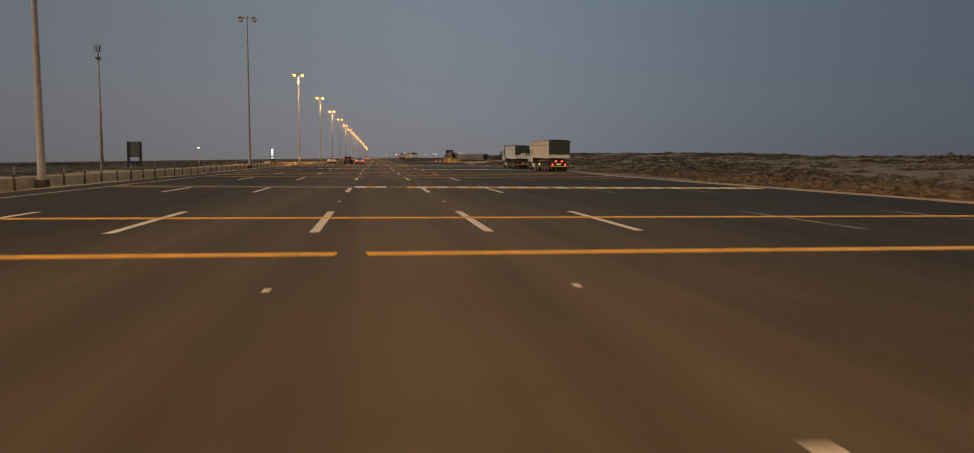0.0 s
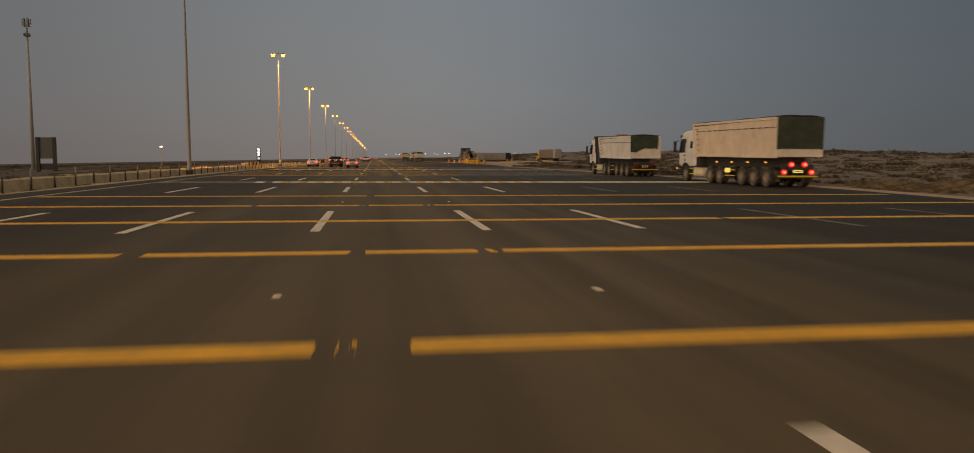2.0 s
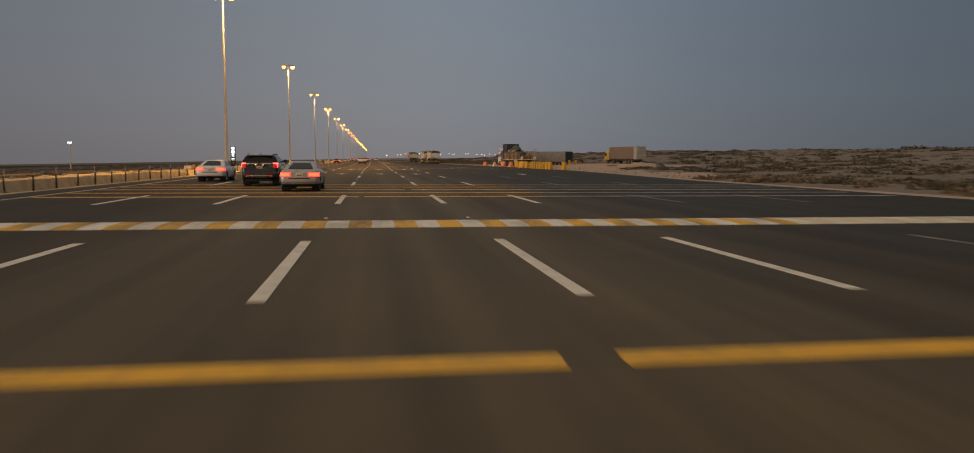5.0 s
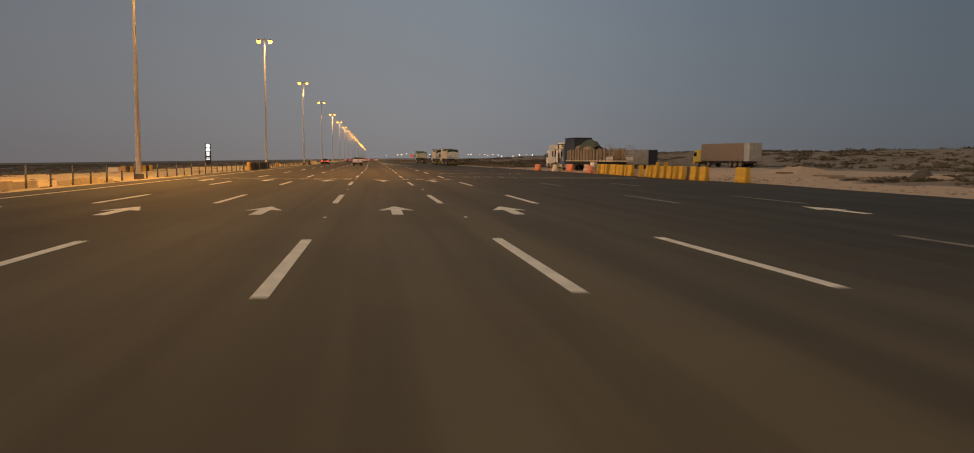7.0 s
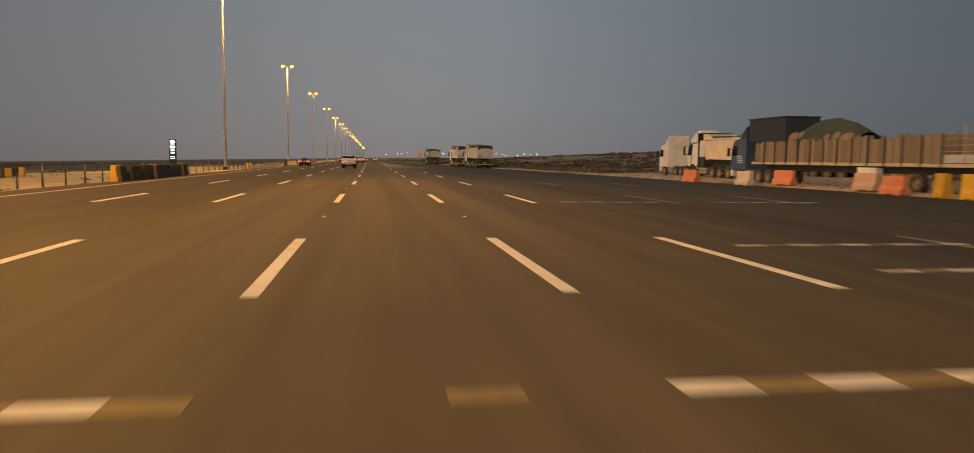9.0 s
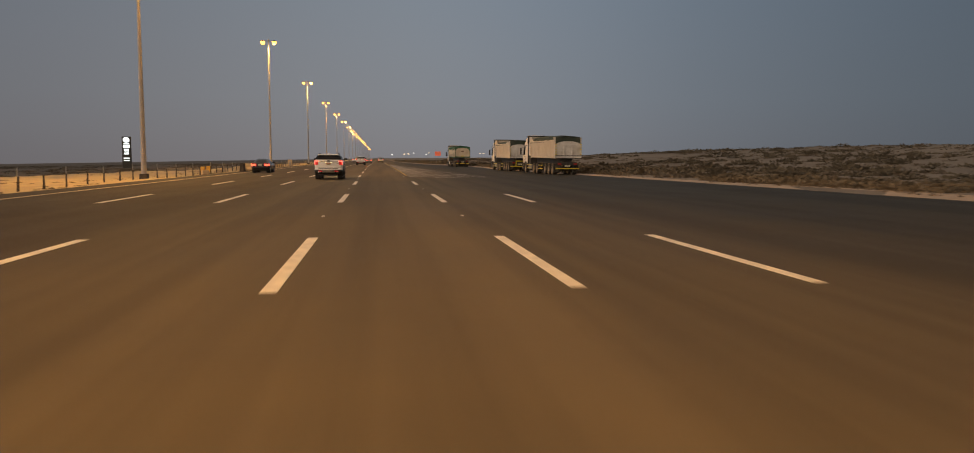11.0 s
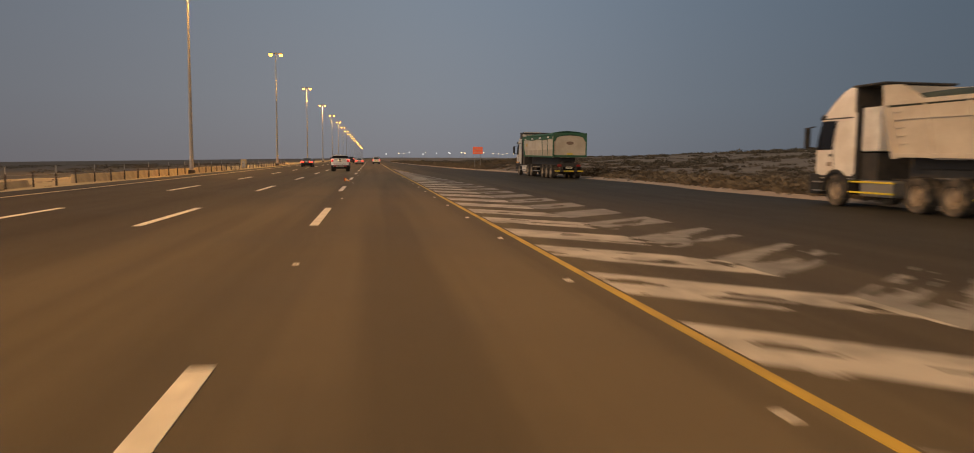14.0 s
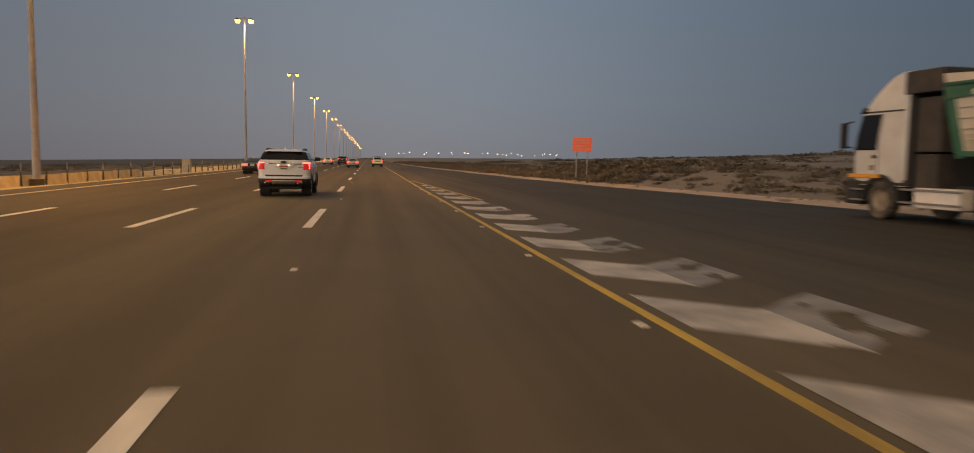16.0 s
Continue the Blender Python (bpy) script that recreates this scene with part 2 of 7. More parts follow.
POST_DARK = mat("weathered_dark_post", (0.055, 0.045, 0.036), 0.85, scale=3, vary=0.3, fine=30, bump=0.3, stain=(0.14, 0.11, 0.08), stain_amount=0.35, per_object=0.2)
PALE_STEEL = mat("pale_painted_steel", (0.42, 0.43, 0.44), 0.6, scale=2, vary=0.12, fine=25, bump=0.05)
DARK_STEEL = mat("dark_steel", (0.05, 0.047, 0.044), 0.6, metal=0.3, scale=3, vary=0.3, fine=30, bump=0.1, stain=(0.16, 0.13, 0.10), stain_amount=0.35)
TRUCK_PALE = mat("pale_truck_paint", (0.585, 0.53, 0.45), 0.5, scale=1.2, vary=0.10, fine=18, bump=0.05, stain=(0.40, 0.33, 0.25), stain_amount=0.45, stain_scale=0.8)
TRUCK_CREAM = mat("cream_truck_paint", (0.83, 0.67, 0.50), 0.5, scale=1.2, vary=0.10, fine=18, bump=0.05, stain=(0.50, 0.38, 0.25), stain_amount=0.4, stain_scale=0.8)
TRUCK_WHITE = mat("white_truck_paint", (0.82, 0.77, 0.71), 0.45, scale=1.5, vary=0.08, fine=18, bump=0.04, stain=(0.42, 0.34, 0.25), stain_amount=0.4, stain_scale=0.9)
TRUCK_BEIGE = mat("dusty_beige_truck_paint", (0.62, 0.56, 0.46), 0.5, scale=1.2, vary=0.12, fine=18, bump=0.05, stain=(0.40, 0.31, 0.21), stain_amount=0.5, stain_scale=0.8)
PANEL_DULL = mat("dirt_dulled_beige", (0.47, 0.405, 0.32), 0.6, scale=1.2, vary=0.15, fine=18, bump=0.05, stain=(0.33, 0.26, 0.18), stain_amount=0.55, stain_scale=1.1)
CAB_GREY = mat("grey_white_cab_paint", (0.62, 0.60, 0.57), 0.45, scale=1.5, vary=0.08, fine=18, bump=0.04, stain=(0.40, 0.34, 0.27), stain_amount=0.4, stain_scale=0.9)
TAILGATE_GREY = mat("grey_white_tailgate", (0.74, 0.72, 0.69), 0.5, scale=1.5, vary=0.1, fine=18, bump=0.05, stain=(0.30, 0.25, 0.19), stain_amount=0.5, stain_scale=1.0)
TARP = mat("green_tarpaulin", (0.032, 0.048, 0.036), 0.75, scale=1.6, vary=0.3, fine=12, bump=0.4, stain=(0.12, 0.12, 0.09), stain_amount=0.4)
TARP_GREEN = mat("bright_green_tarpaulin", (0.035, 0.13, 0.075), 0.7, scale=1.6, vary=0.25, fine=12, bump=0.4, stain=(0.12, 0.13, 0.10), stain_amount=0.3)
RUBBER = mat("tyre_rubber", (0.028, 0.026, 0.024), 0.85, scale=6, vary=0.25, fine=40, bump=0.2, stain=(0.23, 0.185, 0.135), stain_amount=0.75, stain_scale=1.6)
RIM_DUSTY = mat("dusty_steel_rim", (0.34, 0.275, 0.205), 0.7, metal=0.2, scale=5, vary=0.25, fine=30, bump=0.1, stain=(0.10, 0.075, 0.05), stain_amount=0.6, stain_scale=3)
PAINT_CREAM = mat("road_paint_cream", (0.80, 0.66, 0.42), 0.6, scale=3, vary=0.15, fine=40, bump=0.3, stain=(0.14, 0.11, 0.075), stain_amount=0.6, stain_scale=0.9, coords="World", stretch=(1, 0.3, 1))
ALLOY = mat("silver_alloy", (0.52, 0.51, 0.49), 0.3, metal=0.85, scale=5, vary=0.1, fine=30, bump=0.02)
CHROME = mat("chrome", (0.75, 0.74, 0.72), 0.15, metal=1.0, scale=5, vary=0.05, fine=30, bump=0.0)
CAR_WHITE = mat("white_car_paint", (0.83, 0.81, 0.79), 0.25, scale=1.5, vary=0.03, fine=40, bump=0.0, coat=0.6)
CAR_SILVER = mat("silver_car_paint", (0.42, 0.40, 0.38), 0.3, metal=0.35, scale=1.5, vary=0.05, fine=40, bump=0.0, coat=0.6)
CAR_BLACK = mat("black_car_paint", (0.018, 0.018, 0.02), 0.2, scale=1.5, vary=0.1, fine=40, bump=0.0, coat=0.6)
PLASTIC_BLACK = mat("black_plastic", (0.03, 0.028, 0.027), 0.6, scale=6, vary=0.2, fine=50, bump=0.1)
GLASS_DARK = mat("tinted_glass", (0.012, 0.012, 0.014), 0.06, scale=3, vary=0.1, fine=30, bump=0.0)
GLASS_DARK.node_tree.nodes["Principled BSDF"].inputs["Specular IOR Level"].default_value = 0.25
BLUE_PAINT = mat("blue_truck_paint", (0.035, 0.075, 0.17), 0.45, scale=1.5, vary=0.15, fine=18, bump=0.04, stain=(0.20, 0.17, 0.13), stain_amount=0.35)
NAVY_BOX = mat("dark_blue_panel", (0.028, 0.036, 0.055), 0.55, scale=1.5, vary=0.2, fine=18, bump=0.04)
GREY_BOX = mat("grey_trailer_panel", (0.20, 0.205, 0.21), 0.6, scale=1.0, vary=0.15, fine=15, bump=0.05, stain=(0.13, 0.115, 0.10), stain_amount=0.5)
CURTAIN_BROWN = mat("tan_curtain", (0.225, 0.165, 0.125), 0.75, scale=1.2, vary=0.15, fine=15, bump=0.1, stain=(0.26, 0.18, 0.12), stain_amount=0.4)
WOOD = mat("weathered_planks", (0.235, 0.185, 0.135), 0.85, scale=2, vary=0.25, fine=14, bump=0.3, stain=(0.16, 0.12, 0.08), stain_amount=0.5, per_object=0.2, stretch=(1, 1, 0.25))
YELLOW_PLASTIC = mat("yellow_plastic", (0.60, 0.34, 0.03), 0.6, scale=2, vary=0.12, fine=20, bump=0.1, stain=(0.38, 0.24, 0.08), stain_amount=0.45, per_object=0.1)
ORANGE_PLASTIC = mat("faded_orange_plastic", (0.62, 0.20, 0.09), 0.6, scale=2, vary=0.12, fine=20, bump=0.1, stain=(0.50, 0.33, 0.24), stain_amount=0.5, per_object=0.12)
WHITE_PLASTIC = mat("off_white_plastic", (0.64, 0.55, 0.43), 0.6, scale=2, vary=0.12, fine=20, bump=0.1, stain=(0.35, 0.27, 0.18), stain_amount=0.5)
PINK_PLASTIC = mat("faded_pink_plastic", (0.55, 0.36, 0.27), 0.6, scale=2, vary=0.12, fine=20, bump=0.1, stain=(0.35, 0.25, 0.18), stain_amount=0.5)
BLACK_BLOCK = mat("black_barrier_paint", (0.05, 0.042, 0.034), 0.75, scale=2, vary=0.25, fine=20, bump=0.2, stain=(0.16, 0.12, 0.08), stain_amount=0.4, per_object=0.2)
YARD_GREY = mat("dusty_grey_panel", (0.42, 0.41, 0.40), 0.6, scale=1.2, vary=0.12, fine=18, bump=0.05, stain=(0.22, 0.19, 0.15), stain_amount=0.5, stain_scale=0.8)
YARD_CREAM = mat("dusty_cream_steel", (0.50, 0.43, 0.31), 0.6, scale=1.2, vary=0.12, fine=18, bump=0.05, stain=(0.28, 0.22, 0.15), stain_amount=0.5, stain_scale=0.8)
YELLOW_CAB = mat("yellow_truck_paint", (0.60, 0.42, 0.06), 0.5, scale=1.5, vary=0.1, fine=18, bump=0.04, stain=(0.35, 0.25, 0.12), stain_amount=0.4)
REFLECT_YELLOW = mat("yellow_reflective_tape", (0.74, 0.58, 0.04), 0.35, scale=3, vary=0.1, fine=20, bump=0.0)
# the sign is no lamp: headlights it throws back are put in as emission
SIGN_RED = glowing("glowing_red_sheet", (1.0, 0.16, 0.06), 0.30, (0.72, 0.10, 0.04))
SIGN_TEXT = mat("pale_sign_lettering", (0.75, 0.45, 0.36), 0.5, bump=0.0)
BOARD_GREY = mat("grey_sign_back", (0.10, 0.105, 0.105), 0.6, scale=1.0, vary=0.15, fine=15, bump=0.05)
BOARD_DARK = mat("dark_sign_panel", (0.028, 0.03, 0.03), 0.6, scale=1.0, vary=0.15, fine=15, bump=0.05)
LENS_RED = glowing("lit_red_lens", (1.0, 0.045, 0.04), 2.2, (0.4, 0.02, 0.02))
LENS_HOT = glowing("lit_red_lens_core", (1.0, 0.09, 0.035), 3.2, (0.5, 0.05, 0.05))
LENS_DEEP = glowing("deep_red_lens", (1.0, 0.02, 0.02), 0.34, (0.35, 0.015, 0.02))
LENS_CORE = glowing("light_guide", (1.0, 0.16, 0.10), 3.2, (0.6, 0.1, 0.1))
LENS_GLOW = glowing("glowing_red_lens", (1.0, 0.03, 0.025), 1.2, (0.35, 0.015, 0.02))
# emission stands for light falling on the tipper's plate and side board
PLATE_GLOW = glowing("glowing_plate", (1.0, 0.80, 0.22), 0.75, (0.7, 0.55, 0.1))
PLATE_LAMP = glowing("lit_plate_lamp", (1.0, 0.75, 0.3), 3.0)
LENS_DIM = glowing("red_lens", (1.0, 0.05, 0.03), 0.02, (0.22, 0.02, 0.015))
LENS_AMBER_DIM = mat("amber_plastic", (0.75, 0.33, 0.03), 0.4, bump=0.0)
LENS_AMBER = glowing("lit_amber_lens", (1.0, 0.33, 0.04), 1.6, (0.5, 0.2, 0.03))
LAMP_SODIUM = glowing("lit_sodium_glass", (1.0, 0.37, 0.035), 10.0)
LAMP_FAR = glowing("distant_sodium_glass", (1.0, 0.43, 0.04), 15.0)
LAMP_WHITE = glowing("lit_white_glass", (0.88, 1.0, 0.95), 3.5)
SIGN_WHITE = glowing("lit_white_panel", (0.92, 1.0, 1.0), 1.6)
PLATE = mat("number_plate", (0.70, 0.66, 0.52), 0.5, bump=0.0)
PLATE_RED = mat("red_plate_band", (0.50, 0.09, 0.05), 0.5, bump=0.0)
PLATE_BAR = mat("plate_bar", (0.06, 0.055, 0.05), 0.5, bump=0.0)
# light on the pickup's plate and reflective band, put in as emission
PLATE_YELLOW = glowing("glowing_yellow_sheet", (1.0, 0.85, 0.12), 0.30, (0.7, 0.55, 0.05))


# ---------------------------------------------------------------- mesh helpers
def link(name, bm, material, parent=None, label="", smooth=False):
    me = bpy.data.meshes.new(name)
    bm.normal_update()
    bm.to_mesh(me)
    bm.free()
    for one in material if isinstance(material, (list, tuple)) else (material,):
        me.materials.append(one)
    if smooth:
        me.polygons.foreach_set("use_smooth", [True] * len(me.polygons))
    ob = new(name, me)
    ob.parent = parent
    if label:
        tagged(ob, label)
    return ob


def part(name, bm, material, parent, label="", smooth=False):
    return link(name, bm, material, parent, label, smooth)


def thing(name, m, label, category, group=""):
    ob = new(name)
    ob.matrix_world = m
    return tagged(ob, label, category, group)


def piece(name, mesh, parent, loc, rot=0.0):
    ob = new(name, mesh)
    ob.parent = parent
    ob.location, ob.rotation_euler = loc, (0, 0, rot)
    return ob


def mesh_of(name, bm, material):
    me = bpy.data.meshes.new(name)
    bm.normal_update()
    bm.to_mesh(me)
    bm.free()
    me.materials.append(material)
    return me


def hexa(bm, pts, bevel=0.0):
    """A solid from eight corners: four below, four above, both counter-clockwise from above."""
    v = [bm.verts.new(p) for p in pts]
    fs = [bm.faces.new([v[i] for i in q]) for q in ((3, 2, 1, 0), (4, 5, 6, 7), (0, 1, 5, 4), (1, 2, 6, 5), (2, 3, 7, 6), (3, 0, 4, 7))]
    if bevel:
        edges = list({e for f in fs for e in f.edges})
        bmesh.ops.bevel(bm, geom=edges, offset=bevel, segments=2, affect="EDGES", profile=0.6)
    return bm


def box(bm, x0, x1, y0, y1, z0, z1, bevel=0.0):
    return hexa(bm, [(x0, y0, z0), (x1, y0, z0), (x1, y1, z0), (x0, y1, z0), (x0, y0, z1), (x1, y0, z1), (x1, y1, z1), (x0, y1, z1)], bevel)


def one_box(x0, x1, y0, y1, z0, z1, bevel=0.0):
    return box(bmesh.new(), x0, x1, y0, y1, z0, z1, bevel)


def tube(bm, a, b, r0, r1=None, n=10, caps=True):
    """A round, possibly tapered bar from a to b."""
    a, b = Vector(a), Vector(b)
    r1 = r0 if r1 is None else r1
    turn = (b - a).to_track_quat("Z", "Y").to_matrix()
    rings = []
    for c, r in ((a, r0), (b, r1)):
        rings.append([bm.verts.new(c + turn @ Vector((r * math.cos(2 * math.pi * i / n), r * math.sin(2 * math.pi * i / n), 0))) for i in range(n)])
    for i in range(n):
        bm.faces.new((rings[0][i], rings[0][(i + 1) % n], rings[1][(i + 1) % n], rings[1][i]))
    if caps:
        bm.faces.new(rings[0][::-1])
        bm.faces.new(rings[1])
    return bm


def lathe_x(bm, profile, n=28, cx=0.0, cy=0.0, cz=0.0):
    """A ring shape turned about the x axis; profile of (x, radius)."""
    rings = []
    for x, r in profile:
        rings.append([bm.verts.new((cx + x, cy + r * math.cos(2 * math.pi * i / n), cz + r * math.sin(2 * math.pi * i / n))) for i in range(n)])
    for a, b in zip(rings, rings[1:]):
        for i in range(n):
            bm.faces.new((a[i], a[(i + 1) % n], b[(i + 1) % n], b[i]))
    return bm


def extrude_x(bm, poly, x0, x1, bevel=0.0):
    """A side outline (y, z), counter-clockwise seen from +x, made solid between x0 and x1."""
    a = [bm.verts.new((x0, y, z)) for y, z in poly]
    b = [bm.verts.new((x1, y, z)) for y, z in poly]
    n = len(poly)
    fs = [bm.faces.new(a[::-1]), bm.faces.new(b)]
    for i in range(n):
        bm.faces.new((a[i], a[(i + 1) % n], b[(i + 1) % n], b[i]))
    if bevel:
        edges = [e for f in fs for e in f.edges]
        bmesh.ops.bevel(bm, geom=edges, offset=bevel, segments=3, affect="EDGES", profile=0.6)
    return bm


def panel(bm, corners, depth):
    """A thin plate on four corners, thickened along its normal."""
    p = [Vector(c) for c in corners]
    nrm = (p[1] - p[0]).cross(p[3] - p[0]).normalized() * depth
    lo, hi = [bm.verts.new(q - nrm * 0.3) for q in p], [bm.verts.new(q + nrm) for q in p]
    bm.faces.new(lo[::-1])
    bm.faces.new(hi)
    for i in range(4):
        bm.faces.new((lo[i], lo[(i + 1) % 4], hi[(i + 1) % 4], hi[i]))
    return bm


# ---------------------------------------------------------------- ground and road
EDGE = [(-300, 23.0), (20, 23.0), (70, 22.6), (95, 25.2), (120, 25.6), (150, 25.0), (190, 24.5), (215, 26.5), (238, 28.0), (262, 27.0), (300, 25.5), (330, 23.5), (362, 21.2), (380, 19.6), (395, 18.9), (410, 18.2),
        (430, 18.3), (457, 17.6), (475, 15.0), (500, 12.6), (560, 9.5), (640, 7.5), (5000, 7.5)]
LEFT = -21.0


def verge_height(x):
    """The left shoulder falls away from the outer lane to the low wall."""
    return -0.085 * min(max(-13.8 - x, 0.0), 14.7)


def right_edge(y):
    for (y0, x0), (y1, x1) in zip(EDGE, EDGE[1:]):
        if y <= y1:
            k = (y - y0) / (y1 - y0)
            return x0 + (x1 - x0) * k
    return EDGE[-1][1]


def ease(a, b, x):
    k = min(max((x - a) / (b - a), 0.0), 1.0)
    return k * k * (3 - 2 * k)


def hill(x, y, cx, cy, rx, ry, h):
    return h * math.exp(-((x - cx) / rx) ** 2 - ((y - cy) / ry) ** 2)


def ground_height(x, y):
    """Height of the desert; the road's bed lies a little below the asphalt."""
    e = right_edge(y)
    if x > e:
        d = x - e
        z = -0.05 + 0.15 * ease(0.0, 3.0, d) + 2.1 * ease(8, 95, d) + 1.2 * ease(80, 320, d)
        flat = 1.0 - ease(245, 262, y) * (1 - ease(330, 350, y)) * (1 - ease(45, 62, d))
        z = z * flat + 0.05 * (1 - flat)
        lump = noise.noise(Vector((x * 0.14, y * 0.14, 0.3))) * 0.34 + noise.noise(Vector((x * 0.42, y * 0.42, 4.3))) * 0.16
        z += lump * ease(1.0, 9.0, d) * (0.25 + 0.75 * flat)
        z += noise.noise(Vector((x * 0.022, y * 0.022, 9.1))) * 0.7 * ease(20, 80, d)
        z += hill(x, y, 92, 430, 42, 95, 2.1) + hill(x, y, 50, 446, 13, 20, 1.1) - hill(x, y, 62, 500, 26, 34, 0.7) + hill(x, y, 155, 575, 55, 110, 3.4) + hill(x, y, 60, 520, 30, 50, 0.9) + hill(x, y, 120, 290, 48, 90, 1.7) + hill(x, y, 24, 488, 11, 24, 1.1) * ease(0.5, 5, d)
        z += 0.5 * hill(x, y, 36, 262, 5.0, 9.0, 1.0) + 0.45 * hill(x, y, 47, 285, 10.0, 7.0, 1.0)
        return z
    if x < LEFT:
        d = LEFT - x
        z = verge_height(x) - 0.04 - 0.004 * min(max(d - 8, 0), 30) - 0.0213 * max(d - 38, 0)
        z += (noise.noise(Vector((x * 0.1, y * 0.1, 2.3))) * 0.22 + noise.noise(Vector((x * 0.4, y * 0.4, 7.3))) * 0.10) * ease(1.5, 8, d)
        return z
    return verge_height(x) - 0.10


def spaced(stops):
    out = []
    for a, b, s in stops:
        n = max(1, round((b - a) / s))
        out += [a + (b - a) * i / n for i in range(n)]
    return out + [stops[-1][1]]


def build_ground():
    xs = spaced([(-4600, -1000, 600), (-1000, -200, 60), (-200, -60, 8), (-60, -14, 2.0), (-14, 6, 10), (6, 40, 1.1), (40, 110, 2.2), (110, 260, 7), (260, 1000, 60), (1000, 4600, 600)])
    ys = spaced([(-600, -60, 60), (-60, 0, 6), (0, 520, 2.0), (520, 760, 5), (760, 1400, 30), (1400, 4700, 300)])
    verts = [(x, y, ground_height(x, y)) for y in ys for x in xs]
    w = len(xs)
    faces = [(j * w + i, j * w + i + 1, (j + 1) * w + i + 1, (j + 1) * w + i) for j in range(len(ys) - 1) for i in range(w - 1)]
    me = bpy.data.meshes.new("ground")
    me.from_pydata(verts, [], faces)
    me.materials.append(SAND)
    me.materials.append(SCRUB_PLAIN)
    me.materials.append(SAND_BERM)
    me.materials.append(SAND_STRIP)
    for f in me.polygons:
        x, y = f.center.x, f.center.y
        if x < -49.0 + 9.0 * ease(455, 462, y) + 5.0 * noise.noise(Vector((x * 0.05, y * 0.03, 6.0))):
            f.material_index = 1
        elif x < -20.0:
            f.material_index = 3
        elif 196 < y < 325 and -0.5 < x - right_edge(y) < 6.5 + 28.5 * ease(240, 262, y) * (1 - ease(302, 324, y)) + 3.0 * noise.noise(Vector((x * 0.2, y * 0.2, 1.0))):
            f.material_index = 2
    me.polygons.foreach_set("use_smooth", [True] * len(me.polygons))
    return tagged(new("ground", me), "pale brown desert sand with low dunes beside the road", "ground", kind="structure")


def build_road():
    ys = spaced([(-300, 0, 30), (0, 640, 5), (640, 4600, 200)])
    bm = bmesh.new()
    rows = []
    for y in ys:
        r = right_edge(y) + 0.10 * noise.noise(Vector((y * 0.5, 1.7, 0)))
        xs = [LEFT + 0.3 * noise.noise(Vector((y * 0.3, 8.8, 0))), -13.8, -6.0, 3.0, r]
        rows.append([bm.verts.new((xs[0], y, -0.9))] + [bm.verts.new((x, y, verge_height(x))) for x in xs] + [bm.verts.new((r + 0.06, y, -0.2))])
    for a, b in zip(rows, rows[1:]):
        for i in range(6):
            bm.faces.new((a[i], a[i + 1], b[i + 1], b[i]))
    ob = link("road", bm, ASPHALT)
    return tagged(ob, "wide dusty grey asphalt highway with worn lane markings", "road", kind="structure")


PAINT_EDGE = mat("edge_paint_yellow", (0.62, 0.41, 0.045), 0.65, scale=3, vary=0.15, fine=40, bump=0.3, stain=(0.14, 0.10, 0.05), stain_amount=0.65, stain_scale=1.3, coords="World", stretch=(1, 0.3, 1))
PAINT_DULL = mat("road_paint_dull_yellow", (0.34, 0.25, 0.09), 0.7, scale=2, vary=0.2, fine=30, bump=0.3, stain=(0.13, 0.10, 0.06), stain_amount=0.7, stain_scale=1.3, coords="World")
PAINT_WORN = mat("road_paint_almost_gone", (0.46, 0.43, 0.38), 0.7, scale=2, vary=0.2, fine=30, bump=0.3, stain=(0.08, 0.068, 0.056), stain_amount=0.8, stain_scale=1.0, coords="World")


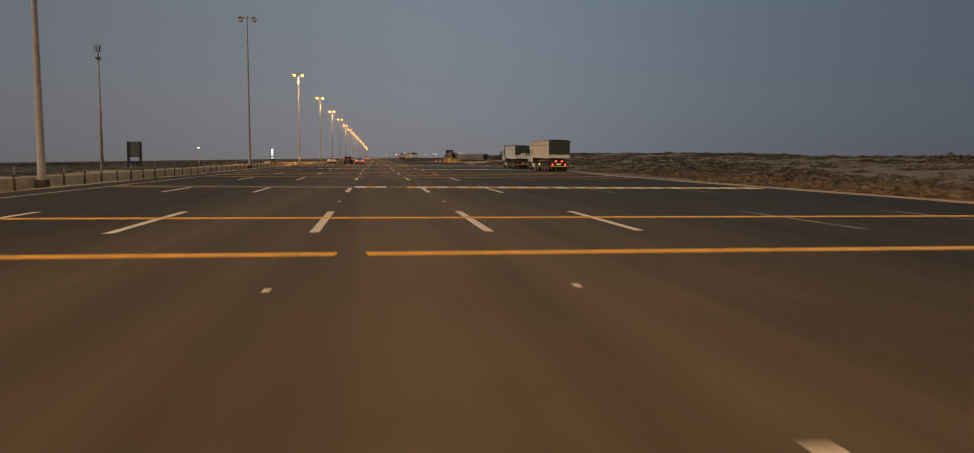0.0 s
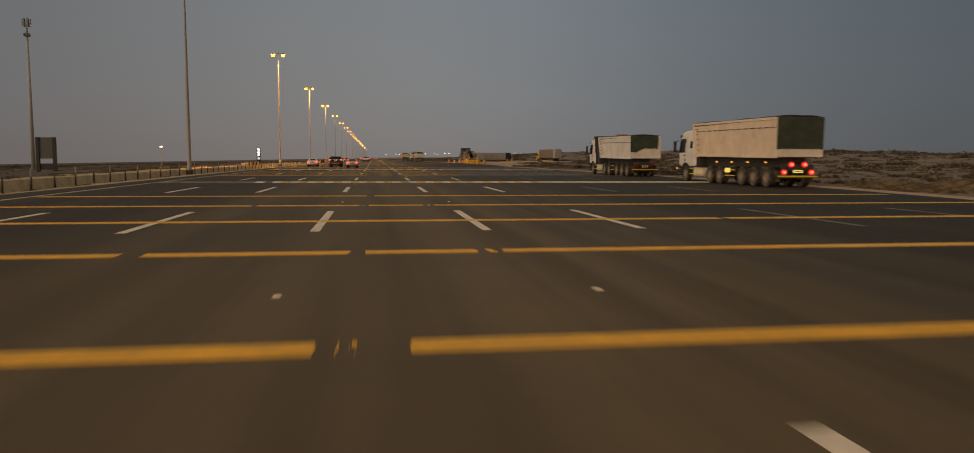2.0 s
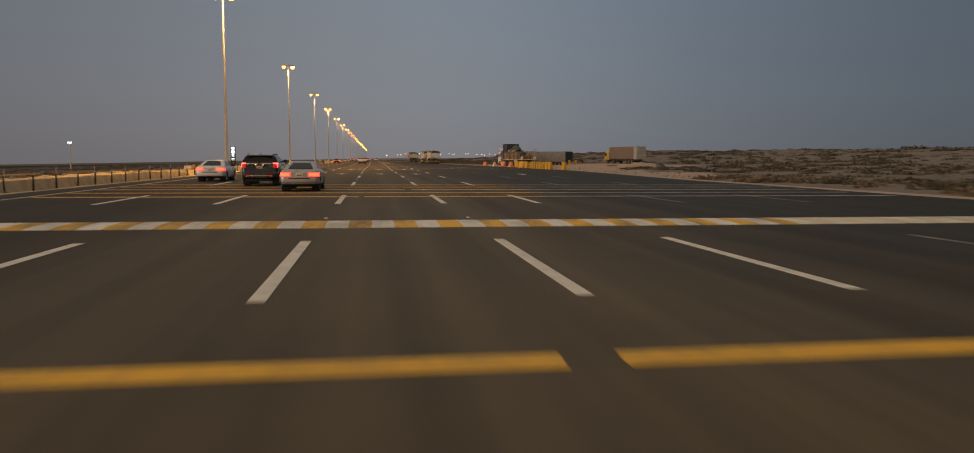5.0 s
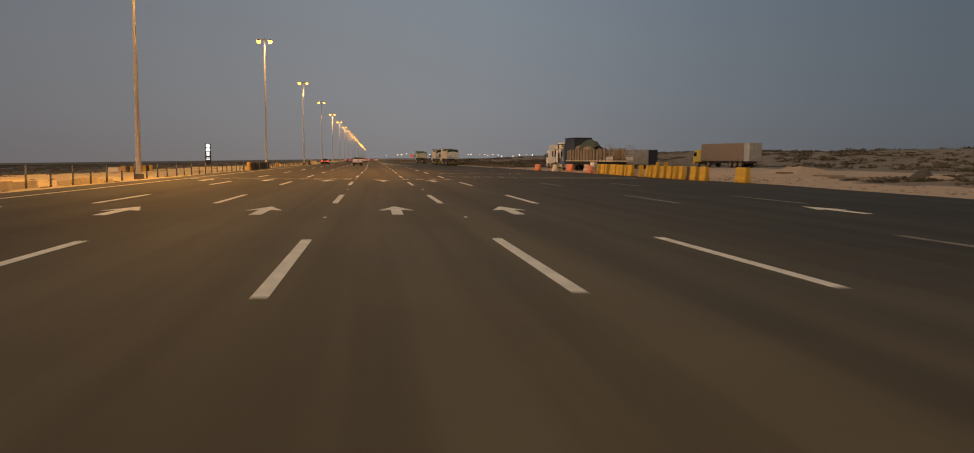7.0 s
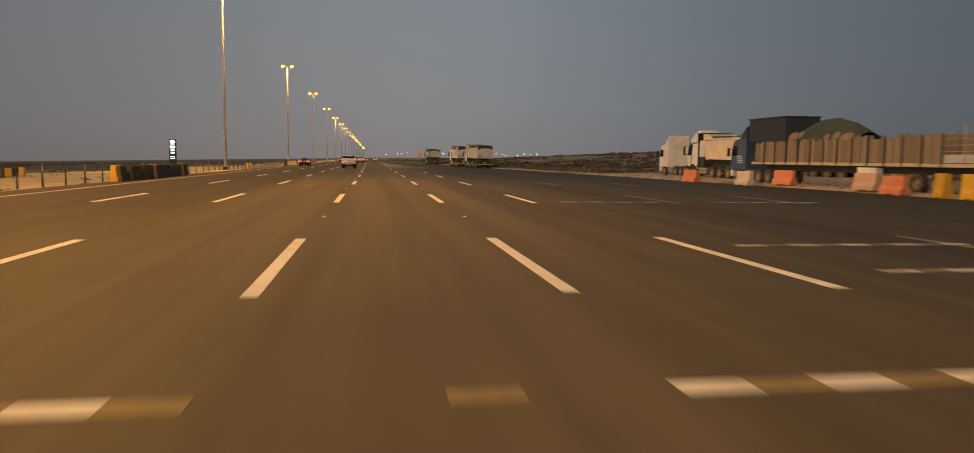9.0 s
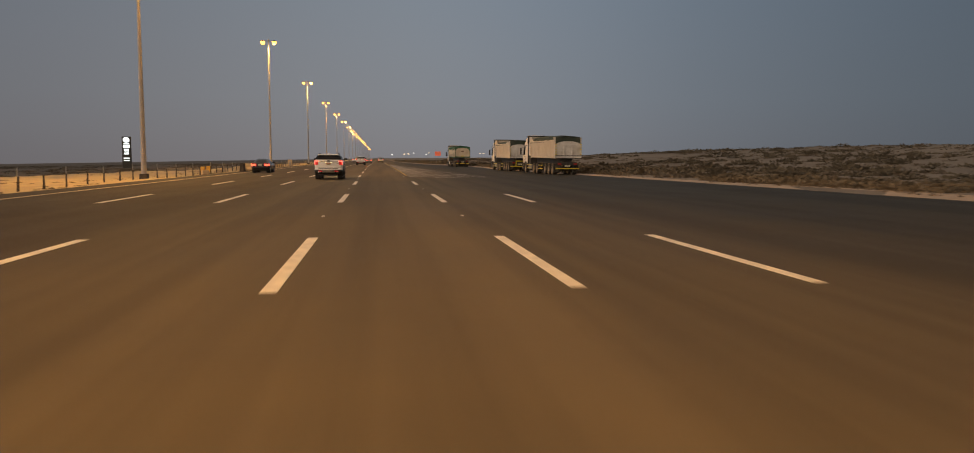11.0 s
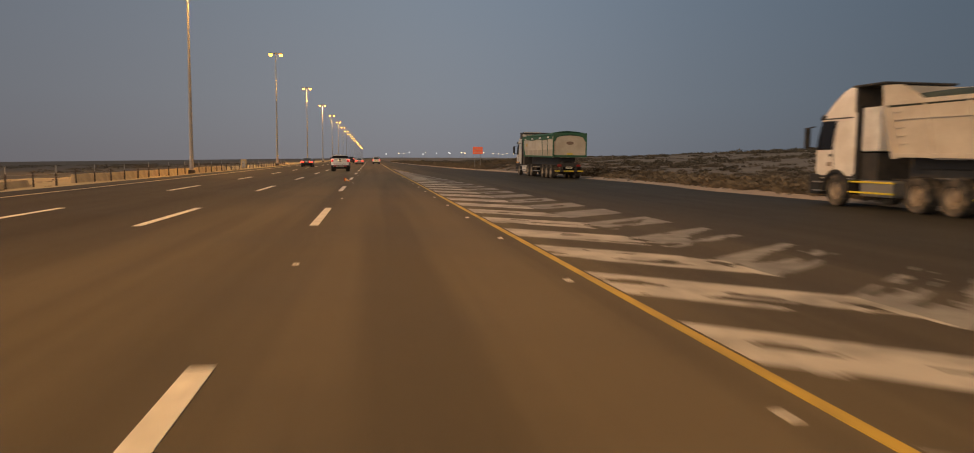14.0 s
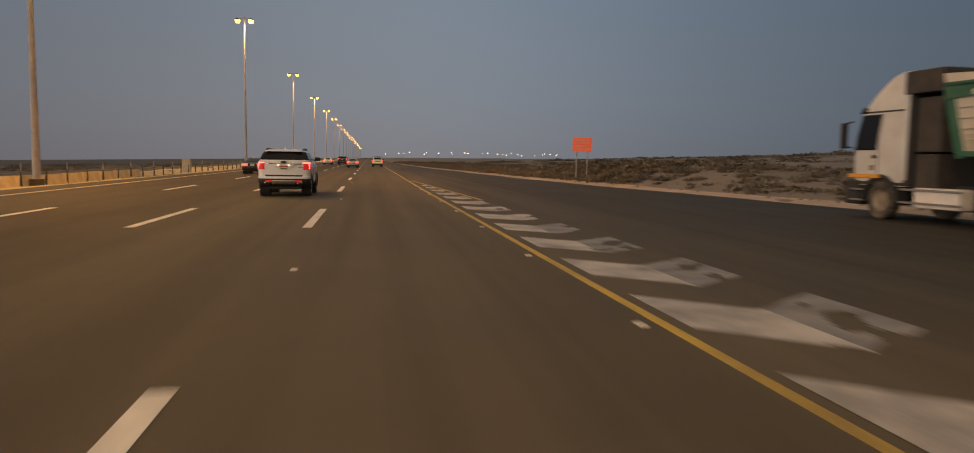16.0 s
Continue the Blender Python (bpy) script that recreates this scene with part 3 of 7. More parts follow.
def build_markings(road):
    # broken lane lines
    dash_w, dash_f = (mesh_of(n, one_box(-0.10, 0.10, 0, 6.1, 0, 0.006), m) for n, m in (("lane_dash", PAINT_WHITE), ("faded_lane_dash", PAINT_FADED)))
    starts = [16.0 + 18.4 * k for k in range(-1, 7)] + [144.2 + 18 * k for k in range(0, 48)]
    wander = [(35, 0.0), (92, -0.25), (150, 0.0), (200, 0.0), (238, -0.13), (262, -0.05), (285, 0.17), (309, 0.2), (345, 0.05), (362, -0.12), (395, -0.2), (417, -0.33), (2000, -0.33)]
    for y in starts:
        for x, last in ((-9.15, 1000), (-5.3, 1000), (-1.25, 1000), (2.45, 345), (5.85, 330)):
            if y < last:
                xx = x
                if x in (-1.25, 2.45):
                    # the two inner lines were set out by hand and wander a little
                    for (ya, da), (yb, db) in zip(wander, wander[1:]):
                        if ya <= y < yb:
                            xx = x + da + (db - da) * (y - ya) / (yb - ya)
                piece("lane_dash", dash_w, road, (xx, y, 0.0))
        for x in (11.35, 16.4):
            if y < 300:
                piece("lane_dash", dash_f, road, (x, y, 0.0))
    # solid edge lines
    part("edge_line", strip([(-13.3, -60), (-13.3, 380), (-13.5, 900), (-13.5, 2500)], 0.16), PAINT_CREAM, road, "solid faded cream edge line")
    part("edge_line", strip([(2.75, 366), (2.68, 425), (2.48, 470), (2.5, 900), (2.5, 2500)], 0.12), PAINT_EDGE, road, "solid yellow edge line")
    part("edge_line", strip([(4.1, 462), (2.75, 486)], 0.12), PAINT_EDGE, road, "solid yellow edge line")
    # yellow bars across all lanes, worn through where the tyres run: the place along the road and the worn stretches
    bars = ((12.35, ((-0.58, -0.16),)), (19.8, ((-9.6, -9.2),)), (61.15, ((-0.62, -0.52), (-0.45, -0.38), (-0.3, 0.1), (7.1, 7.25))), (67.5, ((-4.13, -3.86), (-0.53, -0.36), (1.62, 1.72), (1.9, 1.98))), (73.8, ((9.0, 9.1),)),
            (79.95, ((-4.05, -3.9), (-0.62, -0.55), (-0.45, -0.36), (1.5, 1.58), (1.7, 1.8))), (86.2, ((-0.42, -0.17),)), (121.3, ((-0.72, -0.10), (-0.05, 0.04), (0.09, 0.35), (1.5, 2.23), (4.6, 4.66), (5.6, 5.68))),
            (126.45, ((-0.34, -0.12), (0.02, 0.07), (0.13, 0.25), (1.56, 2.02))), (131.5, ((-0.66, 0.17), (1.57, 2.22))), (136.4, ((-0.88, -0.38), (1.75, 2.05))), (141.45, ((1.5, 1.9),)),
            (167.0, ((-0.6, -0.4),)), (170.5, ()), (174.0, ((1.6, 1.8),)), (177.4, ()), (180.9, ()))
    for y, gaps in bars:
        bm = bmesh.new()
        x, w = -13.0, 0.41
        for a, b in (*gaps, (right_edge(y) - 1.2, 0)):
            # the worn ends are ragged
            n = 3
            for i in range(n):
                y0, y1 = y - w / 2 + w * i / n, y - w / 2 + w * (i + 1) / n
                x0, x1 = x + (random.uniform(0, 0.07) if x > -12 else 0), a - random.uniform(0, 0.07)
                # the far shoulder's end is paler: distance haze put into the paint
                pale = 7.6 + random.uniform(-0.5, 0.5)
                if x0 < pale < x1:
                    box(bm, pale, x1, y0, y1, 0, 0.008)
                    x1 = pale
                box(bm, x0, x1, y0, y1, 0, 0.008)
            x = b
        for f in bm.faces:
            f.material_index = int(f.calc_center_median().x > 7.8)
        part("rumble_bar", bm, (PAINT_YELLOW, PAINT_HAZED if y < 120 else PAINT_WORN), road, "raised yellow bar across the lanes, duller at one end")
    # pairs of rumble lines in alternating white and dull yellow dashes
    for y, x0, x1, gaps, worn in ((246.42, -13.0, 6.2, ((-1.9, 0.0), (1.25, 1.95)), False), (248.45, -13.0, 6.2, ((-1.35, 0.78), (1.16, 2.33)), False), (253.5, 7.4, 24.0, (), True), (256.8, 6.8, 24.0, ((11.9, 12.3),), True), (270.9, 7.0, 17.5, ((10.9, 12.7),), True)):
        white, yellow = bmesh.new(), bmesh.new()
        x, k = x0, 0
        while x < x1:
            e = min(x + (0.56 if k % 2 == 0 else 0.52), x1)
            mid = (x + e) / 2
            if not any(a < mid < b for a, b in gaps):
                box(white if k % 2 == 0 else yellow, x, e, y - 0.12, y + 0.12, 0, 0.007)
            x, k = e, k + 1
        part("rumble_line", white, CHEVRON_WHITE if worn else PAINT_WHITE, road, "broken white line across the lanes")
        part("rumble_line", yellow, PAINT_FADED if worn else PAINT_DULL, road, "dull yellow dashes between the white ones")
    # straight arrows
    for y in (210.8, 241.3):
        for x in (-11.2, -7.2, -3.2, 0.7, 4.2, 15.2):
            if y > 230 and x in (15.2,):
                continue
            bm = bmesh.new()
            s = [(-0.16, 0), (0.16, 0), (0.16, 2.0), (0.52, 1.75), (0.0, 3.6), (-0.52, 1.75), (-0.16, 2.0)]
            lo, hi = [bm.verts.new((px, py, 0)) for px, py in s], [bm.verts.new((px, py, 0.006)) for px, py in s]
            bm.faces.new(hi)
            for i in range(7):
                bm.faces.new((lo[i], lo[(i + 1) % 7], hi[(i + 1) % 7], hi[i]))
            part("lane_arrow", bm, PAINT_WHITE, road, "white straight-ahead arrow").location = (x, y, 0)
    # chevrons of the tapering gore: paint in small patches, worn away in the middle of the arms and where tyres cross the point
    for k in range(-12, 25):
        y = 401.95 + 3.30 * k
        a, b = 2.82, 9.98 - 0.0546 * (y - 352)
        if b - a < 0.25:
            continue
        mid, th = (a + b) / 2, 1.75
        drop = 0.85 * (b - a) / 2
        old = ease(-3.0, -8.0, k)
        bm = bmesh.new()
        nx, ns = max(6, round((b - a) / 0.085)), 20
        rows = []
        for i in range(nx + 1):
            x = a + (b - a) * i / nx
            front = y - drop * (1 - abs(x - mid) / (mid - a))
            rows.append([bm.verts.new((x, front - th * (1 + 0.12 * (i > nx / 2)) * q / ns, 0.006)) for q in range(ns + 1)])
        for i in range(nx):
            u = (i + 0.5) / nx
            for q in range(ns):
                v = (q + 0.5) / ns
                px, py = a + (b - a) * u, y - v * th
                tired = 0.25 + 0.7 * (1 - ease(-4.5, 0.5, k))
                hollow = (1 - 0.85 * tired) * math.exp(-((v - 0.52) / (0.20 + 0.06 * old)) ** 2) * ((1.0 if b - a > 2.2 else 0.3) * math.exp(-((u - 0.76) / 0.13) ** 2) + 0.45 * math.exp(-((u - 0.22) / 0.13) ** 2) + old * 0.4)
                track = 0.42 * math.exp(-((px - 5.05 + 0.012 * (y - 400)) / 0.16) ** 2)
                rub = noise.noise(Vector((px * 0.9, py * 2.2, 0.4 + k))) * 0.6 + noise.noise(Vector((px * 3.0, py * 5.0, 3.1))) * 0.24 + noise.noise(Vector((px * 8.0, py * 8.0, 7.1))) * 0.08
                streak = noise.noise(Vector((px * 0.55 + 0.5 * py, v * 4.0 + k * 1.7, 8.8))) * 0.9 + noise.noise(Vector((px * 1.7, v * 7.0, k * 2.3))) * 0.5 + 0.5 * (v - 0.35) + 0.35 * ease(0.35, 0.75, u)
                if hollow + track + rub + tired * (streak + 0.32) < 0.62:
                    bm.faces.new((rows[i][q], rows[i][q + 1], rows[i + 1][q + 1], rows[i + 1][q])).material_index = int(u > 0.5 and b - a > 1.6)
        bmesh.ops.delete(bm, geom=[w for w in bm.verts if not w.link_faces], context="VERTS")
        part("chevron", bm, (CHEVRON_WHITE, CHEVRON_GREY) if k > -6 else (PAINT_WORN, PAINT_WORN), road, "worn white chevron" if k > -6 else "almost worn-off chevron")
    # raised studs
    bm = bmesh.new()
    hexa(bm, [(-0.05, -0.05, 0), (0.05, -0.05, 0), (0.05, 0.05, 0), (-0.05, 0.05, 0), (-0.035, -0.025, 0.018), (0.035, -0.025, 0.018), (0.035, 0.025, 0.018), (-0.035, 0.025, 0.018)])
    stud = mesh_of("road_stud", bm, PAINT_WHITE)
    for k in range(0, 27):
        for x in (-1.25, 2.5):
            y = (9.0 if k < 7 else 10.6) + 18.2 * k if k < 7 else 137.8 + 18 * (k - 7)
            if x < 0 or y < 345:
                piece("road_stud", stud, road, (x, y, 0.0))
    for k in range(40):
        piece("road_stud", stud, road, (2.38, 362 + 5.2 * k, 0.0))


def strip(points, w, z=0.005):
    bm = bmesh.new()
    rows = []
    for x, y in points:
        rows.append([bm.verts.new((x + s * w / 2, y, h)) for s, h in ((-1, 0), (-1, z), (1, z), (1, 0))])
    for a, b in zip(rows, rows[1:]):
        for i in range(3):
            bm.faces.new((a[i], a[i + 1], b[i + 1], b[i]))
    return bm


def build_hump(y, first, wide, worn_to=-99.0):
    """A low painted speed hump with yellow and white bands."""
    hump = thing("speed_hump", pose(0, y, 0), "low speed hump with alternating worn yellow and white bands", "speed hump", "speed humps")
    meshes = []
    for m in (HUMP_YELLOW, HUMP_WHITE, HUMP_WORN, HUMP_WORN, HUMP_PALE):
        bm = bmesh.new()
        prof = [(-1.02, 0.0), (-0.68, 0.028), (-0.28, 0.043), (0.28, 0.043), (0.68, 0.028), (1.02, 0.0)]
        a, b = [bm.verts.new((0, py, pz)) for py, pz in prof], [bm.verts.new((wide, py, pz)) for py, pz in prof]
        for i in range(5):
            bm.faces.new((a[i], b[i], b[i + 1], a[i + 1]))
        bm.faces.new(a[::-1])
        bm.faces.new(b)
        meshes.append(mesh_of("hump_band", bm, m))
    lo, hi = int((-13.2 - first) / wide), int((right_edge(y) - 1.0 - first) / wide)
    for i in range(lo, hi):
        x = first + wide * i
        gone = x < worn_to and random.random() < (1.0 if y < 60 else 0.85) or worn_to > -3 and 0.5 < x < 1.3
        piece("band", meshes[4 if i % 2 == 0 and x > 10 and y > 60 else i % 2 + (2 if gone else 0)], hump, (x, 0, 0.002))


# ---------------------------------------------------------------- lamp masts
def build_mast(y, lit, big=True):
    mast = thing("street_lamp", pose(-27.6, y, ground_height(-27.4, y)), "tall grey steel lamp mast with two lit sodium heads" if lit else "tall grey steel lamp mast with unlit heads",
                 "street lamp", "lamp masts along the road")
    bm = bmesh.new()
    for i in range(8):
        z0, z1 = 32.7 * i / 8, 32.7 * (i + 1) / 8
        tube(bm, (0, 0, z0), (0, 0, z1), 0.325 - 0.235 * i / 8, 0.325 - 0.235 * (i + 1) / 8, 14, caps=False)
    bmesh.ops.remove_doubles(bm, verts=bm.verts, dist=0.001)
    part("pole", bm, MAST_STEEL, mast, smooth=True)
    if big:
        bm = bmesh.new()
        box(bm, -0.45, 0.45, -0.45, 0.45, -0.5, 0.62, 0.06)
        part("base", bm, BLACK_BLOCK, mast)
    bm = bmesh.new()
    tube(bm, (-1.5, 0, 32.8), (1.5, 0, 32.8), 0.09, 0.09, 8)
    tube(bm, (0, 0, 32.6), (0, 0, 33.2), 0.22, 0.16, 10)
    part("crossarm", bm, GALV, mast)
    for s in (-1, 1):
        for o in ((-0.35, 0.35) if big else (0.0,)):
            bm = bmesh.new()
            hexa(bm, [(s * 1.45 - 0.42, o - 0.26, 32.6), (s * 1.45 + 0.42, o - 0.26, 32.6), (s * 1.45 + 0.42, o + 0.26, 32.6), (s * 1.45 - 0.42, o + 0.26, 32.6),
                      (s * 1.45 - 0.25, o - 0.15, 32.92), (s * 1.45 + 0.25, o - 0.15, 32.92), (s * 1.45 + 0.25, o + 0.15, 32.92), (s * 1.45 - 0.25, o + 0.15, 32.92)])
            head = part("lamp_head", bm, DARK_STEEL, mast)
            bm = bmesh.new()
            hexa(bm, [(s * 1.45 - 0.34, o - 0.20, 31.98), (s * 1.45 + 0.34, o - 0.20, 31.98), (s * 1.45 + 0.34, o + 0.20, 31.98), (s * 1.45 - 0.34, o + 0.20, 31.98),
                      (s * 1.45 - 0.50, o - 0.29, 32.6), (s * 1.45 + 0.50, o - 0.29, 32.6), (s * 1.45 + 0.50, o + 0.29, 32.6), (s * 1.45 - 0.50, o + 0.29, 32.6)])
            part("lens", bm, (LAMP_SODIUM if big else LAMP_FAR) if lit else WHITE_PLASTIC, head, "glowing orange lens" if lit else "unlit lens")
    if lit and big:
        lamp = bpy.data.lights.new("sodium_lamp", "SPOT")
        lamp.energy, lamp.color, lamp.shadow_soft_size = LAMP_POWER * (3.6 if y < 0 else 2.35 if y < 300 else 1.35), (1.0, 0.46, 0.08), 0.4
        lamp.spot_size, lamp.spot_blend = radians(172 if y < 0 else 160), 0.25 if y < 0 else 0.65
        new("sodium_lamp", lamp).location = (-26.15, y - 0.9, ground_height(-27.6, y) + 32.0)


GROUND = build_ground()


def build_drift():
    """A thin, ragged drift of sand over the road's right edge."""
    ys = spaced([(-40, 640, 1.0)])
    bm = bmesh.new()
    rows = []
    for y in ys:
        e = right_edge(y)
        a = 0.30 + 0.55 * noise.noise(Vector((y * 0.09, 3.1, 0))) + 0.18 * noise.noise(Vector((y * 0.7, 6.1, 0)))
        a = max(a, 0.06)
        rows.append([bm.verts.new(p) for p in ((e - a, y, 0.001), (e - a * 0.5, y, 0.016), (e + 0.15, y, 0.045), (e + 0.75 + a * 0.5, y, ground_height(e + 0.75 + a * 0.5, y) + 0.035), (e + 1.3 + a * 0.5, y, ground_height(e + 1.3 + a * 0.5, y) - 0.05))])
    for a, b in zip(rows, rows[1:]):
        for i in range(4):
            bm.faces.new((a[i], a[i + 1], b[i + 1], b[i]))
    part("sand_drift", bm, SAND_BERM, GROUND, "pale sand drifted over the road's edge", smooth=True)


build_drift()
ROAD = build_road()
build_markings(ROAD)
for hump_y, first_band, band_wide, worn_to in ((40.3, 1.66, 0.54, -1.3), (103.6, -0.58, 0.525, -6.5), (154.0, -0.58, 0.525, -99.0)):
    build_hump(hump_y, first_band, band_wide, worn_to)
for k in range(-4, 26):
    build_mast(284.3 + 108.3 * k - (2.5 if k == -1 else 0), lit=k not in (-2, -1), big=k < 9)


# ---------------------------------------------------------------- rounded shells for vehicles
SEGMENTS = (("rear", 24), ("rear_right", 6), ("right", 54), ("front_right", 5), ("front", 10), ("front_left", 5), ("left", 54), ("rear_left", 6))
COLUMNS = [(name, i, (i + 0.5) / n) for name, n in SEGMENTS for i in range(n)]


def car_ring(y0, y1, w, rc):
    """Plan outline of a car at one height: a bowed rear, rounded corners, nearly straight sides and a bowed nose."""
    rf, bow, nose = min(0.34, (y1 - y0) * 0.2), 0.07, 0.16
    pts = []
    for i in range(24):
        u = -1 + 2 * i / 24
        pts.append((u * (w - rc), y0 + bow * u * u))
    for i in range(6):
        a = math.pi / 2 * i / 6
        pts.append((w - rc + rc * math.sin(a), y0 + bow + rc - rc * math.cos(a)))
    a0, a1 = y0 + bow + rc, y1 - nose - rf
    side = [a0 + (a1 - a0) * i / 54 for i in range(54)]
    pts += [(w, y) for y in side]
    for i in range(5):
        a = math.pi / 2 * i / 5
        pts.append((w - rf + rf * math.cos(a), a1 + rf * math.sin(a)))
    for i in range(10):
        u = 1 - 2 * i / 10
        pts.append((u * (w - rf), y1 - nose * u * u))
    for i in range(5):
        a = math.pi / 2 * i / 5
        pts.append((-(w - rf) - rf * math.sin(a), a1 + rf * math.cos(a)))
    pts += [(-w, a0 + a1 - y) for y in side]
    for i in range(6):
        a = math.pi / 2 * i / 6
        pts.append((-(w - rc) - rc * math.cos(a), y0 + bow + rc - rc * math.sin(a)))
    return pts


def car_shell(levels, step=0.028):
    """A smooth shell through the plan outlines at the given levels of (z, rear, front, half width, corner radius), closed above.
    Returns its bmesh, its heights and its faces by row and column."""
    zs = [r[0] for r in levels]
    n = max(2, round((zs[-1] - zs[0]) / step))
    heights = [zs[0] + (zs[-1] - zs[0]) * i / n for i in range(n + 1)]
    bm = bmesh.new()
    rings = []
    for z in heights:
        y0, y1, w, rc = (float(np.interp(z, zs, [r[k] for r in levels])) for k in (1, 2, 3, 4))
        rings.append([bm.verts.new((x, y, z)) for x, y in car_ring(y0, y1, w, rc)])
    m = len(COLUMNS)
    faces = [[bm.faces.new((a[i], a[(i + 1) % m], b[(i + 1) % m], b[i])) for i in range(m)] for a, b in zip(rings, rings[1:])]
    bm.faces.new(rings[-1])
    bm.normal_update()
    return bm, heights, faces


def car_patch(shell, z0, z1, wanted, proud=0.006):
    """A skin that lies a little proud of a shell, over the rows from z0 to z1 and the columns for which wanted(segment, share along it) holds."""
    _, heights, faces = shell
    chosen = [faces[r][c] for r in range(len(faces)) if z0 <= (heights[r] + heights[r + 1]) / 2 <= z1 for c, (name, i, k) in enumerate(COLUMNS) if wanted(name, k)]
    out = bmesh.new()
    hi, lo, count = {}, {}, {}
    for f in chosen:
        for v in f.verts:
            if v not in hi:
                hi[v], lo[v] = out.verts.new(v.co + v.normal * proud), out.verts.new(v.co - v.normal * 0.004)
        for e in f.edges:
            count[e] = count.get(e, 0) + 1
    for f in chosen:
        out.faces.new([hi[v] for v in f.verts])
        vs = list(f.verts)
        for a, b in zip(vs, vs[1:] + vs[:1]):
            e = next(q for q in f.edges if a in q.verts and b in q.verts)
            if count[e] == 1:
                out.faces.new((lo[a], lo[b], hi[b], hi[a]))
    return out


def cut_arches(bm, axles, z, r):
    """Opens round wheel arches in the sides of a shell or skin."""
    for wy in axles:
        gone = []
        for f in bm.faces:
            c = f.calc_center_median()
            if abs(c.x) > 0.5 and len(f.verts) == 4 and math.hypot(c.y - wy, c.z - z) < r:
                gone.append(f)
        edge = {v for f in gone for v in f.verts if any(g not in gone for g in v.link_faces)} if len(gone) < 400 else {v for f in gone for v in f.verts}
        bmesh.ops.delete(bm, geom=gone, context="FACES")
        for v in edge:
            if v.is_valid and v.link_faces and abs(v.co.x) > 0.5:
                d = math.hypot(v.co.y - wy, v.co.z - z)
                if 0.6 * r < d < 1.3 * r:
                    v.co.y, v.co.z = wy + (v.co.y - wy) * r / d, z + (v.co.z - z) * r / d
    return bm


# ---------------------------------------------------------------- trucks
def wheel(parent, x, y, r, w, side, rim_mat, rim_r=0.56, spokes=0):
    """One road wheel with its tyre and rim; side is -1 for the left of the vehicle."""
    hub = new("wheel")
    hub.parent = parent
    hub.location = (x, y, r)
    bm = bmesh.new()
    a, q = w / 2, rim_r * r
    lathe_x(bm, [(-a * 0.8, q), (-a, q * 1.1), (-a, r * 0.9), (-a * 0.75, r), (a * 0.75, r), (a, r * 0.9), (a, q * 1.1), (a * 0.8, q)], 26)
    part("tyre", bm, RUBBER, hub, smooth=False)
    bm = bmesh.new()
    o = side * a
    lathe_x(bm, [(o * 0.85, q * 1.02), (o * 0.7, q * 0.9), (o * 0.35, q * 0.75), (o * 0.3, q * 0.45), (o * 0.6, q * 0.35), (o * 0.62, 0.01)], 20)
    if spokes:
        for i in range(spokes):
            t = 2 * math.pi * i / spokes
            c, s = math.cos(t), math.sin(t)
            tube(bm, (o * 0.66, 0.2 * q * c, 0.2 * q * s), (o * 0.8, q * 0.98 * c, q * 0.98 * s), q * 0.12, q * 0.09, 6)
    part("rim", bm, rim_mat, hub)
    return hub


